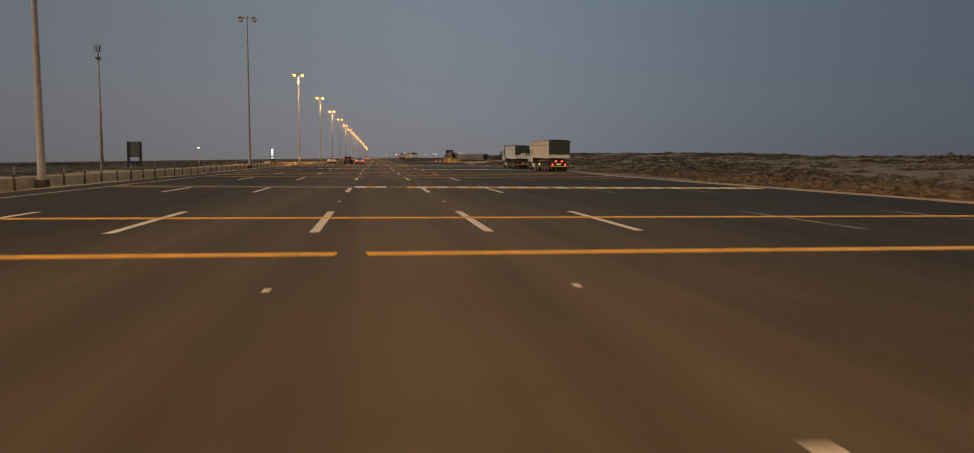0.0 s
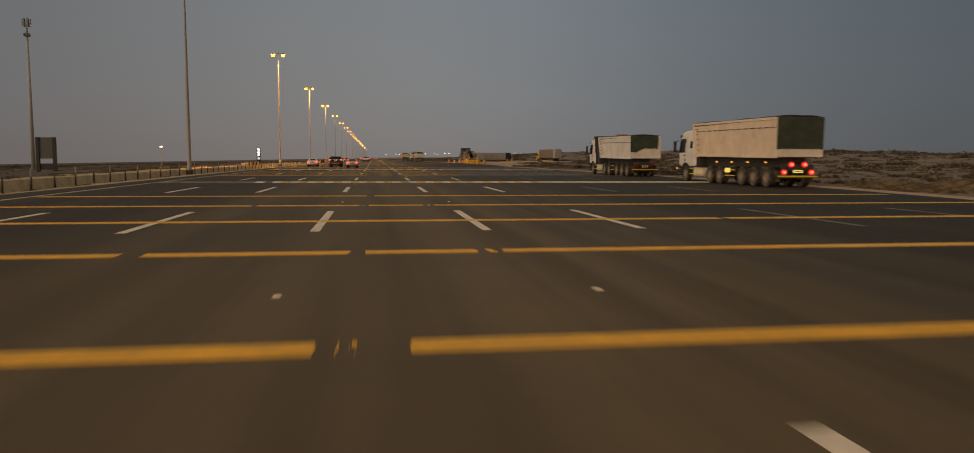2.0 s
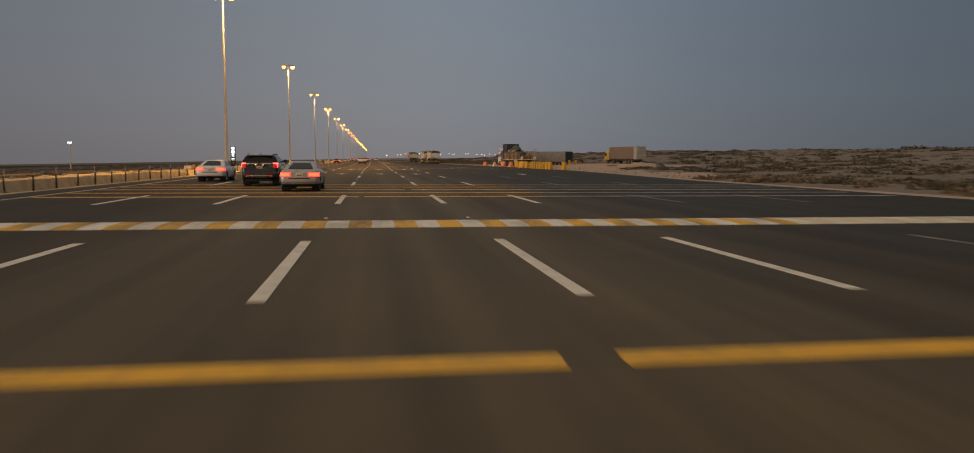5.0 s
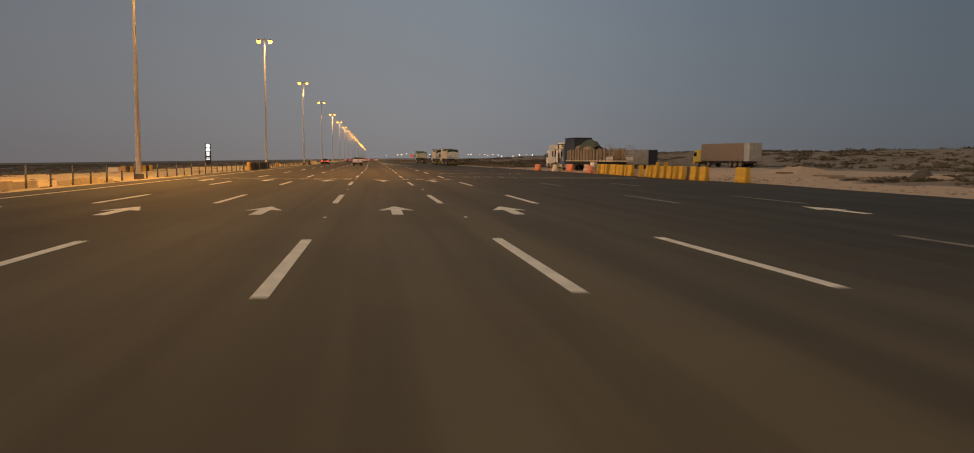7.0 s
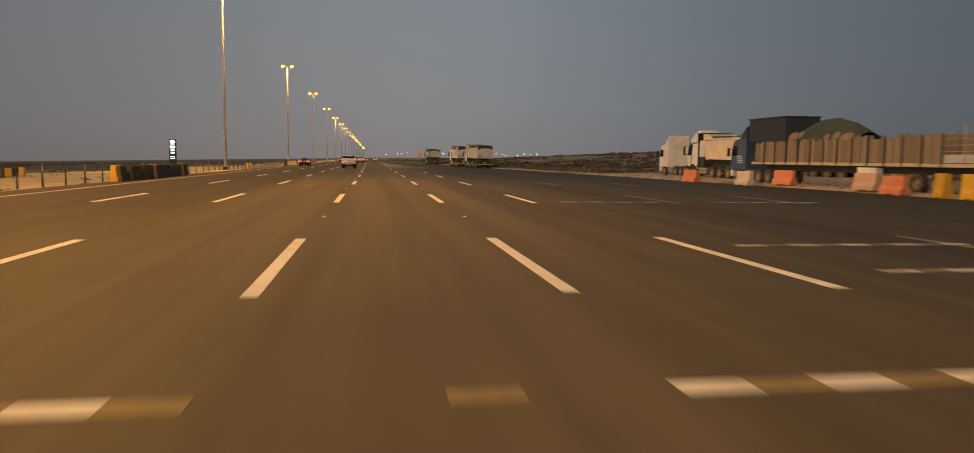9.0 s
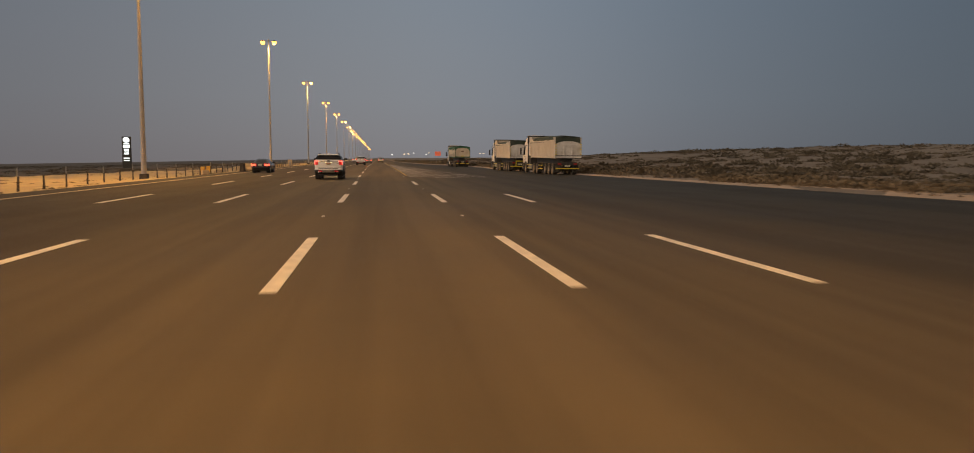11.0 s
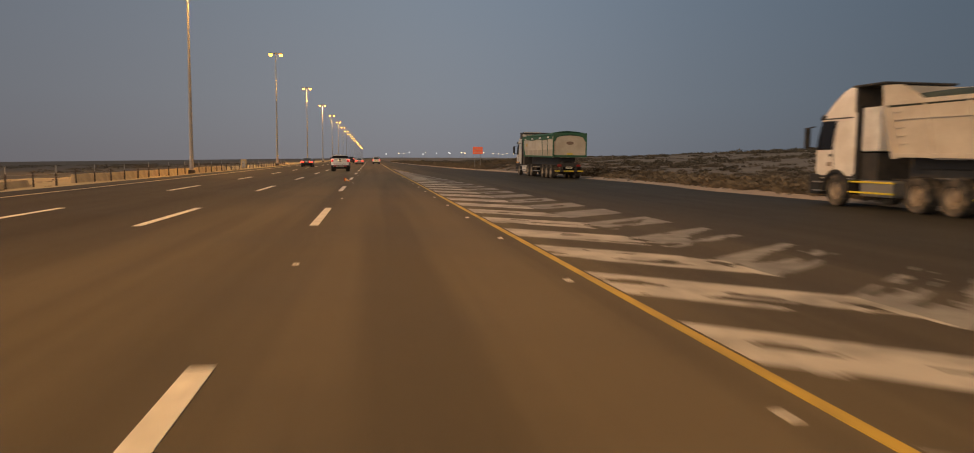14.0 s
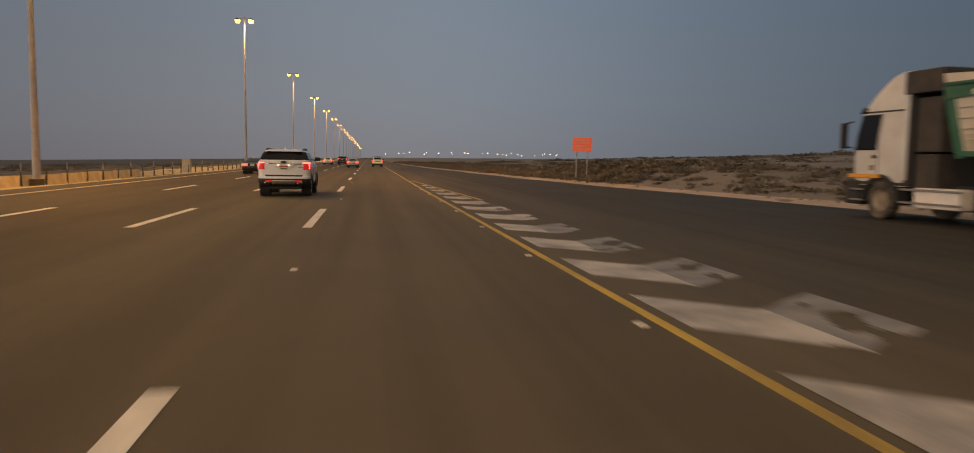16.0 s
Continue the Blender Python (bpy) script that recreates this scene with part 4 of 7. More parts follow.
def build_tipper(m, length, label, gate="grey", tarp="mound", lights=False, body_mat=TRUCK_CREAM, ribs=True, cab_mat=TRUCK_WHITE, top=3.35, hw=1.26, tall=1.17, frame=False, zb=1.7, crest=0.65, load=0.30, cab_len=2.55):
    """Articulated tipper: tractor with cab, tri-axle trailer with a tipping body. Origin on the ground under the rear's middle, y ahead."""
    t = thing("tipper_truck", m, label, "truck", "parked tipper trucks")
    L = length
    b0, b1 = 0.35, L - (3.62 if lights else 4.55)                                 # the body's rear and front
    lean = 0.55 if gate == "green" else 0.45                # the front end leans ahead
    zf = zb + 0.12                                          # the body's floor rises a little to the front
    # trailer frame and tractor frame
    bm = bmesh.new()
    for x in (-0.5, 0.38):
        box(bm, x, x + 0.12, 0.5, b1 + 0.2, 1.12, 1.42)
        box(bm, x, x + 0.12, L - 7.9, L - 0.4, 0.78, 1.05)
    for y in [0.8 + 1.3 * i for i in range(int((b1 - 0.8) / 1.3) + 1)]:
        box(bm, -0.42, 0.42, y, y + 0.1, 1.16, 1.36)
    part("chassis", bm, DARK_STEEL, t)
    # solid black block: frame and the shade under the body in one shape
    part("subframe", one_box(-0.62, 0.62, 0.7, b1 - 0.1, 1.40, zb - 0.02), PLASTIC_BLACK, t)
    for y in [1.55, 3.05, 4.55, L - 7.05, L - 5.6, L - 1.55]:
        part("axle", tube(bmesh.new(), (-1.0, y, 0.52), (1.0, y, 0.52), 0.11), DARK_STEEL, t)
    # body: sloping front and rear, flared sides
    bm = bmesh.new()
    wb, wt = hw - 0.10, hw
    hexa(bm, [(-wb, b0, zb), (wb, b0, zb), (wb, b1, zf), (-wb, b1, zf), (-wt, b0 - 0.12, top), (wt, b0 - 0.12, top), (wt, b1 + lean, top + 0.1), (-wt, b1 + lean, top + 0.1)], 0.04)
    body = part("tipping_body", bm, body_mat, t, "dusty cream steel tipping body")
    bm = bmesh.new()
    for s in (-1, 1):
        for w, ya, za, yb, zc, d in ((wt, b0 - 0.14, top - 0.13, b1 + lean + 0.02, top - 0.03, 0.06), (wb, b0, zb - 0.07, b1, zf - 0.07, 0.07)):
            hexa(bm, [(s * w - d, ya, za), (s * w + d, ya, za), (s * w + d, yb, zc), (s * w - d, yb, zc), (s * w - d, ya, za + 0.14), (s * w + d, ya, za + 0.14), (s * w + d, yb, zc + 0.14), (s * w - d, yb, zc + 0.14)], 0.015)
    part("top_rail", bm, TARP_GREEN if ribs == "green" else body_mat, body)
    for s in (-1, 1):
        # a pressed ledge below the rim, and the rungs of a ladder at the front corner
        k = 0.55 / (top - zb)
        w = wt - (wt - wb) * k
        bm = bmesh.new()
        long = b1 + lean - 0.3 - b0
        n = 13 if gate == "green" else 1
        for i in range(n):
            ya, yb = b0 - 0.05 + long * i / n, b0 - 0.05 + long * (i + (0.66 if n > 1 else 1.0)) / n
            za, zc = top - 0.57 + 0.1 * i / n, top - 0.57 + 0.1 * (i + 0.66) / n
            hexa(bm, [(s * w - 0.05, ya, za), (s * w + 0.05, ya, za), (s * w + 0.05, yb, zc), (s * w - 0.05, yb, zc), (s * w - 0.05, ya, za + 0.045), (s * w + 0.05, ya, za + 0.045), (s * w + 0.05, yb, zc + 0.045), (s * w - 0.05, yb, zc + 0.045)])
        if ribs != "green":
            part("side_ledge", bm, DARK_STEEL if gate == "green" else body_mat, body)
        else:
            bm.free()
        for i in range(5):
            z = zf + 0.35 + i * (top - zf - 0.5) / 4.5
            q = (z - zf) / (top - zf)
            yr = b1 + lean * q - 0.45
            part("ladder_rung", one_box(s * (wb + (wt - wb) * q + 0.035) - 0.02, s * (wb + (wt - wb) * q + 0.035) + 0.02, yr - 0.22, yr + 0.22, z, z + 0.035), DARK_STEEL if gate == "green" else body_mat, body)
    if crest and gate != "green":
        # raised front end with cheeks that slope down to the rim
        bm = bmesh.new()
        for s in (-1, 1):
            extrude_x(bm, [(b1 + lean - 1.9, top - 0.02), (b1 + lean, top - 0.02), (b1 + lean + 0.1, top + crest), (b1 + lean - 0.75, top + crest - 0.05), (b1 + lean - 1.35, top + crest * 0.5)], s * wt - 0.04, s * wt + 0.04)
        box(bm, -wt, wt, b1 + lean - 0.04, b1 + lean + 0.08, top - 0.05, top + crest)
        part("front_crest", bm, body_mat, body, "raised front end of the tipping body")
    if ribs:
        n = 6
        for s in (-1, 1):
            for i in range(n + 1):
                y = b0 + 0.05 + (b1 - b0 - 0.1) * i / n
                wide = 0.13 if i in (0, n) else 0.05
                deep = 0.05 if i in (0, n) else 0.025
                bm = bmesh.new()
                yt = y + (lean * i / n)
                hexa(bm, [(s * wb - deep, y - wide, zb), (s * wb + deep, y - wide, zb), (s * wb + deep, y + wide, zb), (s * wb - deep, y + wide, zb),
                          (s * wt - deep, yt - wide, top), (s * wt + deep, yt - wide, top), (s * wt + deep, yt + wide, top), (s * wt - deep, yt + wide, top)])
                part("rib", bm, TARP_GREEN if ribs == "green" and i in (1, 2, n) else body_mat, body)
    if ribs == "green":
        bm = bmesh.new()
        for s in (-1, 1):
            rim = [(b0 - 0.12, top - 0.05)] + [(b0 + (b1 + lean - b0) * k / 10, top - 0.38 + 0.05 * math.sin(k * 1.7) + 0.01 * k) for k in range(11)] + [(b1 + lean, top + 0.05)]
            extrude_x(bm, rim[::-1], s * (wt + 0.03) - 0.03, s * (wt + 0.03) + 0.03)
        for s in (-1, 1):
            for i in range(6):
                ya, yb = b0 + 0.25 + (b1 - b0 - 0.3) * i / 6, b0 + 0.05 + (b1 - b0 - 0.3) * (i + 1) / 6
                za, zc = zb + 0.10, zb + 0.62
                wa, wc = wb + (wt - wb) * (za - zb) / (top - zb), wb + (wt - wb) * (zc - zb) / (top - zb)
                panel_bm = bmesh.new()
                hexa(panel_bm, [(s * wa - 0.015, ya, za), (s * wa + 0.015, ya, za), (s * wa + 0.015, yb, za), (s * wa - 0.015, yb, za), (s * wc - 0.015, ya + 0.05, zc), (s * wc + 0.015, ya + 0.05, zc), (s * wc + 0.015, yb + 0.05, zc), (s * wc - 0.015, yb + 0.05, zc)], 0.005)
                part("lower_panel", panel_bm, PANEL_DULL, body, "dirt-dulled lower side panel")
        part("tarpaulin_skirt", bm, TARP_GREEN, body, "green tarpaulin edge hanging over the side")
        for i in range(4):
            yy = b0 + 1.0 + i * (b1 - b0 - 1.0) / 3.4
            part("marking_bar", one_box(-wt - 0.075, -wt - 0.055, yy, yy + 0.7, top - 0.26, top - 0.13), TAILGATE_GREY, body, "pale worn marking bar")
    # tailgate
    gm = {"grey": TAILGATE_GREY, "green": TARP, "cream": TRUCK_BEIGE}[gate]
    bm = bmesh.new()
    y0 = b0 - 0.16
    gt = top - 0.38                                         # upper edge of the tailgate at its corners
    if gate == "green":
        hexa(bm, [(-wt, y0 - 0.05, 2.12), (wt, y0 - 0.05, 2.12), (wt, y0 + 0.06, 2.12), (-wt, y0 + 0.06, 2.12), (-wt, y0 - 0.10, top), (wt, y0 - 0.10, top), (wt, y0 + 0.05, top), (-wt, y0 + 0.05, top)], 0.03)
        if not lights:
            bm.free()
            bm = bmesh.new()
            edge = [(-wt, 2.18), (-0.9, 2.12), (-0.55, 2.34), (-0.1, 2.50), (0.45, 2.46), (0.85, 2.52), (1.02, 2.40), (1.08, 2.85), (1.12, top), (-wt, top)]
            a, b = [bm.verts.new((x, y0 - 0.10, z)) for x, z in edge], [bm.verts.new((x, y0 + 0.04, z)) for x, z in edge]
            bm.faces.new(a)
            bm.faces.new(b[::-1])
            for i in range(len(edge)):
                bm.faces.new((a[i], b[i], b[(i + 1) % len(edge)], a[(i + 1) % len(edge)]))
        part("rear_cover", bm, TARP, t, "dark green tarpaulin hung over the rear")
        bm = bmesh.new()
        box(bm, -wt, wt, y0 - 0.05, y0 + 0.12, zb, 2.11 if lights else top - 0.05, 0.02)
        for k in range(9):
            box(bm, -1.16 + 0.27 * k, -1.02 + 0.27 * k, y0 - 0.075, y0 - 0.04, zb + 0.36, zb + 0.46)
        part("tailgate", bm, TRUCK_WHITE, t, "dusty white lower tailgate")
    else:
        hexa(bm, [(-wt, y0 + 0.04, zb - 0.05), (wt, y0 + 0.04, zb - 0.05), (wt, y0 + 0.14, zb - 0.05), (-wt, y0 + 0.14, zb - 0.05), (-wt, y0 - 0.10, gt), (wt, y0 - 0.10, gt), (wt, y0 + 0.0, gt), (-wt, y0 + 0.0, gt)], 0.02)
        # the tarpaulin falls behind the arched upper edge
        rear = one_box(-wt + 0.02, wt - 0.02, y0 + 0.02, y0 + 0.10, top - 0.95, top + max(min(load, 0.3), 0.1), 0.02)
        part("rear_cover", rear, TARP_GREEN if ribs == "green" else TARP, t, "dark green tarpaulin over the tailgate")
        # arched upper edge
        arch = [((wt - 0.1) * math.cos(a), 0.34 * math.sin(a)) for a in [math.pi * i / 10 for i in range(11)]]
        lo, hi = [bm.verts.new((x, y0 - 0.08, gt - 0.03 + z)) for x, z in arch], [bm.verts.new((x, y0 + 0.0, gt - 0.03 + z)) for x, z in arch]
        bm.faces.new(lo)
        bm.faces.new(hi[::-1])
        for i in range(10):
            bm.faces.new((lo[i], hi[i], hi[i + 1], lo[i + 1]))
        gate_ob = part("tailgate", bm, gm, t)
        green = ribs == "green"
        for x in (-wt, wt) if green else (-wt, -0.42, 0.42, wt):
            part("stiffener", one_box(x - 0.05, x + 0.05, y0 - 0.10, y0 + 0.0, zb, gt - 0.05, 0.01), TARP_GREEN if green else gm, gate_ob)
        part("lower_edge", one_box(-wt, wt, y0 - 0.05, y0 + 0.02, zb - 0.02, zb + 0.16, 0.01), TARP_GREEN if green else gm, gate_ob)
        if not green:
            part("lower_seam", one_box(-wt, wt, y0 - 0.11, y0 - 0.05, zb + 0.20, zb + 0.24, 0.01), PLASTIC_BLACK, gate_ob)
        if ribs == "green":
            bm = bmesh.new()
            lathe = [(0.32 * math.cos(a), 0.14 * math.sin(a)) for a in [2 * math.pi * i / 16 for i in range(16)]]
            vs = [bm.verts.new((x, y0 - 0.11, 2.92 + z)) for x, z in lathe]
            bm.faces.new(vs[::-1])
            part("emblem", bm, CURTAIN_BROWN, gate_ob, "brown oval emblem")
            bm = bmesh.new()
            for sx in (-1, 1):
                cover = [(sx * (wt + 0.02), top + 0.12), (sx * (wt + 0.02), top - 0.62), (sx * (wt - 0.12), top - 0.55), (sx * (wt - 0.32), top - 0.22), (sx * 0.62, top - 0.06), (0.0, top), (0.0, top + 0.14)]
                a, b = [bm.verts.new((x, y0 - 0.13, z)) for x, z in cover], [bm.verts.new((x, y0 - 0.02, z)) for x, z in cover]
                bm.faces.new(a if sx < 0 else a[::-1])
                for i in range(len(cover)):
                    bm.faces.new((a[i], b[i], b[(i + 1) % len(cover)], a[(i + 1) % len(cover)]))
            part("cover_corner", bm, TARP_GREEN, t, "green tarpaulin drawn over the rear corners")
            bm = bmesh.new()
            bm.faces.new([bm.verts.new((-wt - 0.012, b1 - 1.3 + 0.26 * math.cos(2 * math.pi * i / 16), top - 0.72 + 0.15 * math.sin(2 * math.pi * i / 16))) for i in range(16)])
            part("emblem", bm, YELLOW_CAB, body, "dull yellow oval emblem")
            part("plate_bar", one_box(-0.25, 0.25, y0 - 0.09, y0 - 0.06, 1.98, 2.09), REFLECT_YELLOW, gate_ob, "yellow marker plate")
        else:
            for sx in (-wt + 0.05, wt - 0.05):
                for k in range(5):
                    part("warning_bar", one_box(sx - 0.07, sx + 0.07, y0 - 0.19, y0 - 0.10, 2.0 + 0.25 * k, 2.07 + 0.25 * k), REFLECT_YELLOW, gate_ob, "small yellow reflector")
    # tarpaulin
    bm = bmesh.new()
    nx, ny = 8, 22
    grid = []
    for j in range(ny + 1):
        y = b0 - 0.1 + (b1 + lean - b0 + 0.05) * j / ny
        row = []
        for i in range(nx + 1):
            u = -1 + 2 * i / nx
            back = (load * ease(b1 - 0.6, b1 - 2.6, y) * (0.65 + 0.35 * ease(b0, b0 + 2.5, y)) if load > 0.4 else load * ease(5.5, 0.6, y)) if tarp == "mound" else 0.0
            h = back + ((0.30 if load > 0.1 else 0.2) if tarp == "mound" else 0.10) * (1 - u * u) * (0.6 * (1 - min(back / 0.3, 1.0)) + 0.15 + 0.35 * math.sin(j * 0.55 + 0.6) * math.cos(j * 0.21)) + 0.05 * noise.noise(Vector((u * 2, y * 0.9, L)))
            sag = -0.14 * abs(math.sin(j * 0.75)) if abs(u) > 0.99 else 0.0
            row.append(bm.verts.new((u * (wt + 0.015), y, top + 0.03 + 0.1 * j / ny + max(h, 0.0) + sag + (0.02 if abs(u) < 0.99 else 0))))
        grid.append(row)
    for a, b in zip(grid, grid[1:]):
        for i in range(nx):
            bm.faces.new((a[i], a[i + 1], b[i + 1], b[i]))
    for i in (0, nx):
        low = [bm.verts.new((row[i].co.x * 0.985, row[i].co.y, top - 0.1)) for row in grid]
        for j in range(ny):
            bm.faces.new((grid[j][i], grid[j + 1][i], low[j + 1], low[j]))
    for row in (grid[0], grid[-1]):
        low = [bm.verts.new((v.co.x, v.co.y, top - 0.1)) for v in row]
        for i in range(nx):
            bm.faces.new((row[i], row[i + 1], low[i + 1], low[i]))
    part("tarpaulin", bm, TARP_GREEN if ribs == "green" else TARP, t, "dark green tarpaulin over the load", smooth=True)
    if tarp == "mound" and ribs != "green":
        n = 4
        for i in range(n):
            y_a, y_b = b0 + 0.2 + (b1 - b0 - 1.1) * i / n, b0 + 0.1 + (b1 - b0 - 1.1) * (i + 1) / n
            for s in (-1, 1):
                bm = bmesh.new()
                lobe = [((y_a + y_b) / 2 + (y_b - y_a) / 2 * math.cos(a), top - 0.02 + (0.10 + 0.16 * (i == 0 and load < 0.4)) * math.sin(a)) for a in [math.pi * k / 10 for k in range(11)]]
                extrude_x(bm, lobe, s * wt - 0.03, s * wt + 0.03)
                part("side_lobe", bm, body_mat, body, "curved upper edge of the side")
        for s in (-1, 1):
            bm = bmesh.new()
            hexa(bm, [(s * wb - 0.07, b0 - 0.1, zb - 0.05), (s * wb + 0.07, b0 - 0.1, zb - 0.05), (s * wb + 0.07, b0 + 0.3, zb - 0.05), (s * wb - 0.07, b0 + 0.3, zb - 0.05),
                      (s * wt - 0.07, b0 - 0.16, top + 0.30), (s * wt + 0.07, b0 - 0.16, top + 0.30), (s * wt + 0.07, b0 + 0.28, top + 0.34), (s * wt - 0.07, b0 + 0.28, top + 0.34)], 0.03)
            part("corner_post", bm, body_mat, body, "broad rear corner post")
    if frame:
        bm = bmesh.new()
        for x in (-0.55, 0.45):
            box(bm, x, x + 0.10, 0.22, 0.27, 0.72, 1.34)
        box(bm, -0.55, 0.55, 0.22, 0.27, 1.24, 1.34)
        part("rear_frame", bm, REFLECT_YELLOW, t, "yellow painted frame round the number plate")
    # hydraulic ram, oil tank and air box in the gap behind the cab, and a canopy over it
    bm = bmesh.new()
    tube(bm, (0, b1 + 0.55, 1.0), (0, b1 + lean + 0.25, top), 0.14)
    box(bm, -1.1, 1.1, L - 3.6, L - 2.75, 0.95, 1.9, 0.03)
    part("ram_and_frame", bm, DARK_STEEL, t)
    part("oil_tank", one_box(-1.16, 1.16, L - 3.7, L - 2.8, 1.95, 3.45, 0.05), TAILGATE_GREY if gate == "grey" else DARK_STEEL, t, "oil tank behind the cab")
    if gate == "cream":
        part("headboard", one_box(-wt + 0.05, wt - 0.05, L - 3.9, L - 2.5, 3.55, top + crest + 0.2, 0.03), DARK_STEEL, t, "dark metal headboard box")
    if gate == "grey":
        bm = bmesh.new()
        box(bm, -wt, wt, L - 4.1, L - 2.45, top + crest + 0.05, top + crest + 0.12, 0.02)
        box(bm, -wt + 0.1, wt - 0.1, L - 2.62, L - 2.5, 3.3, top + crest + 0.05, 0.02)
        part("canopy", bm, DARK_STEEL, t, "dark sheet-metal canopy over the cab's rear")
    # cab
    c0, c1 = L - cab_len, L

    def up(z):
        return z if z < 1.2 else 1.2 + (z - 1.2) * tall

    high = gate != "green"
    levels = [(0.98, c0, c1 - 0.03, 1.18, 0.06), (1.25, c0, c1 + 0.03, 1.23, 0.08), (1.95, c0, c1 + 0.04, 1.24, 0.10), (2.30, c0, c1 - 0.04, 1.235, 0.10), (2.85, c0, c1 - 0.22, 1.20, 0.12), (3.05, c0, c1 - 0.40, 1.17, 0.14)]
    levels += ([(3.25, c0, c1 - 0.60, 1.13, 0.18), (3.50, c0 + 0.02, c1 - 0.95, 1.08, 0.20), (3.72, c0 + 0.05, c1 - 1.25, 0.98, 0.24), (3.82, c0 + 0.12, c1 - 1.5, 0.86, 0.28)] if high
               else [(3.16, c0, c1 - 0.60, 1.12, 0.18), (3.24, c0 + 0.05, c1 - 0.85, 1.02, 0.20), (3.27, c0 + 0.12, c1 - 1.1, 0.88, 0.24)])
    shell = car_shell([(up(z), a, b, w, q) for z, a, b, w, q in levels], 0.05)

    def share(name, k):
        return k if name == "right" else 1 - k

    axle = L - 1.55
    front = 1 - 1.13 / (c1 - c0)
    windscreen = car_patch(shell, up(1.98), up(2.84), lambda n, k: n == "front" or n == "front_right" and k > 0.5 or n == "front_left" and k < 0.5, 0.012)
    lower_panel = car_patch(shell, up(1.05), up(1.78), lambda n, k: n == "front" and 0.12 < k < 0.88, 0.014)
    visor = car_patch(shell, up(2.86), up(2.98), lambda n, k: n in ("front", "front_right", "front_left"), 0.10)
    windows = [car_patch(shell, up(1.92), up(2.78), lambda n, k: n == side and front < share(n, k) or n == "front_" + side and share("right" if side == "right" else "left", k) < 0.35, 0.012) for side in ("left", "right")]
    sleepers = [car_patch(shell, up(2.15), up(2.60), lambda n, k: n == side and 0.16 < share(n, k) < 0.34, 0.012) for side in ("left", "right")] if lights else []
    seams = [car_patch(shell, 1.05, up(2.82), lambda n, k: n == side and front - 0.035 < share(n, k) < front - 0.012, 0.004) for side in ("left", "right")]
    belts = [car_patch(shell, up(2.84), up(2.90), lambda n, k: n == side, 0.006) for side in ("left", "right")] if high else []
    handles = [car_patch(shell, 1.78, 1.86, lambda n, k: n == side and front < share(n, k) < front + 0.09, 0.02) for side in ("left", "right")]
    badges = [car_patch(shell, 1.44, 1.58, lambda n, k: n == side and 0.60 < share(n, k) < 0.70, 0.006) for side in ("left", "right")]
    cab = part("cab", cut_arches(shell[0], (axle,), 0.55, 0.74), cab_mat, t, "dusty white cab", smooth=True)
    part("windscreen", windscreen, GLASS_DARK, cab, smooth=True)
    part("grille", lower_panel, PLASTIC_BLACK, cab)
    part("sun_visor", visor, PLASTIC_BLACK, cab, smooth=True)
    for ob in windows:
        part("side_window", ob, GLASS_DARK, cab, smooth=True)
    for ob in sleepers:
        part("sleeper_window", ob, GLASS_DARK, cab, smooth=True)
    for ob in seams:
        part("door_seam", ob, PLASTIC_BLACK, cab)
    for ob in belts:
        part("roof_seam", ob, PLASTIC_BLACK, cab, "dark seam below the raised roof")
    for ob in handles:
        part("door_handle", ob, PLASTIC_BLACK, cab)
    for ob in badges:
        part("marking_bar", ob, CURTAIN_BROWN, cab, "small brown marking on the door")
    for s in (-1, 1):
        # a pair of steps below the door
        for z in (0.50, 0.82):
            part("step", one_box(s * 1.20 - 0.12, s * 1.20 + 0.06, L - 0.82, L - 0.30, z, z + 0.05, 0.01), GALV, cab)
        bm = bmesh.new()
        box(bm, s * 1.47 - 0.10, s * 1.47 + 0.10, c1 - 0.16, c1 - 0.04, up(1.95), up(2.62), 0.04)
        tube(bm, (s * 1.2, c1 - 0.15, up(2.66)), (s * 1.47, c1 - 0.1, up(2.6)), 0.025)
        tube(bm, (s * 1.2, c1 - 0.15, up(1.98)), (s * 1.47, c1 - 0.1, up(2.0)), 0.025)
        part("mirror", bm, PLASTIC_BLACK, cab)
        bm = bmesh.new()
        arch = [(L - 1.55 + 0.78 * math.cos(a), 0.55 + 0.78 * math.sin(a)) for a in [math.pi * i / 8 for i in range(9)]]
        arch += [(L - 1.55 + 0.67 * math.cos(a), 0.55 + 0.67 * math.sin(a)) for a in [math.pi * i / 8 for i in range(8, -1, -1)]]
        extrude_x(bm, arch, min(s * 0.85, s * 1.25), max(s * 0.85, s * 1.25))
        part("mudguard", bm, PLASTIC_BLACK, cab)
    bm = bmesh.new()
    box(bm, -1.22, 1.22, c1 - 0.62, c1 + 0.06, 0.38, 1.14, 0.06)
    box(bm, -1.2, 1.2, c0, c1 - 0.5, 1.0, 1.17, 0.02)
    part("bumper", bm, PLASTIC_BLACK, cab)
    if lights:
        part("corner_light", one_box(-1.26, -1.0, c1 - 0.1, c1 + 0.08, 0.86, 0.96, 0.02), LENS_AMBER, cab, "lit amber corner light")
    bm = bmesh.new()
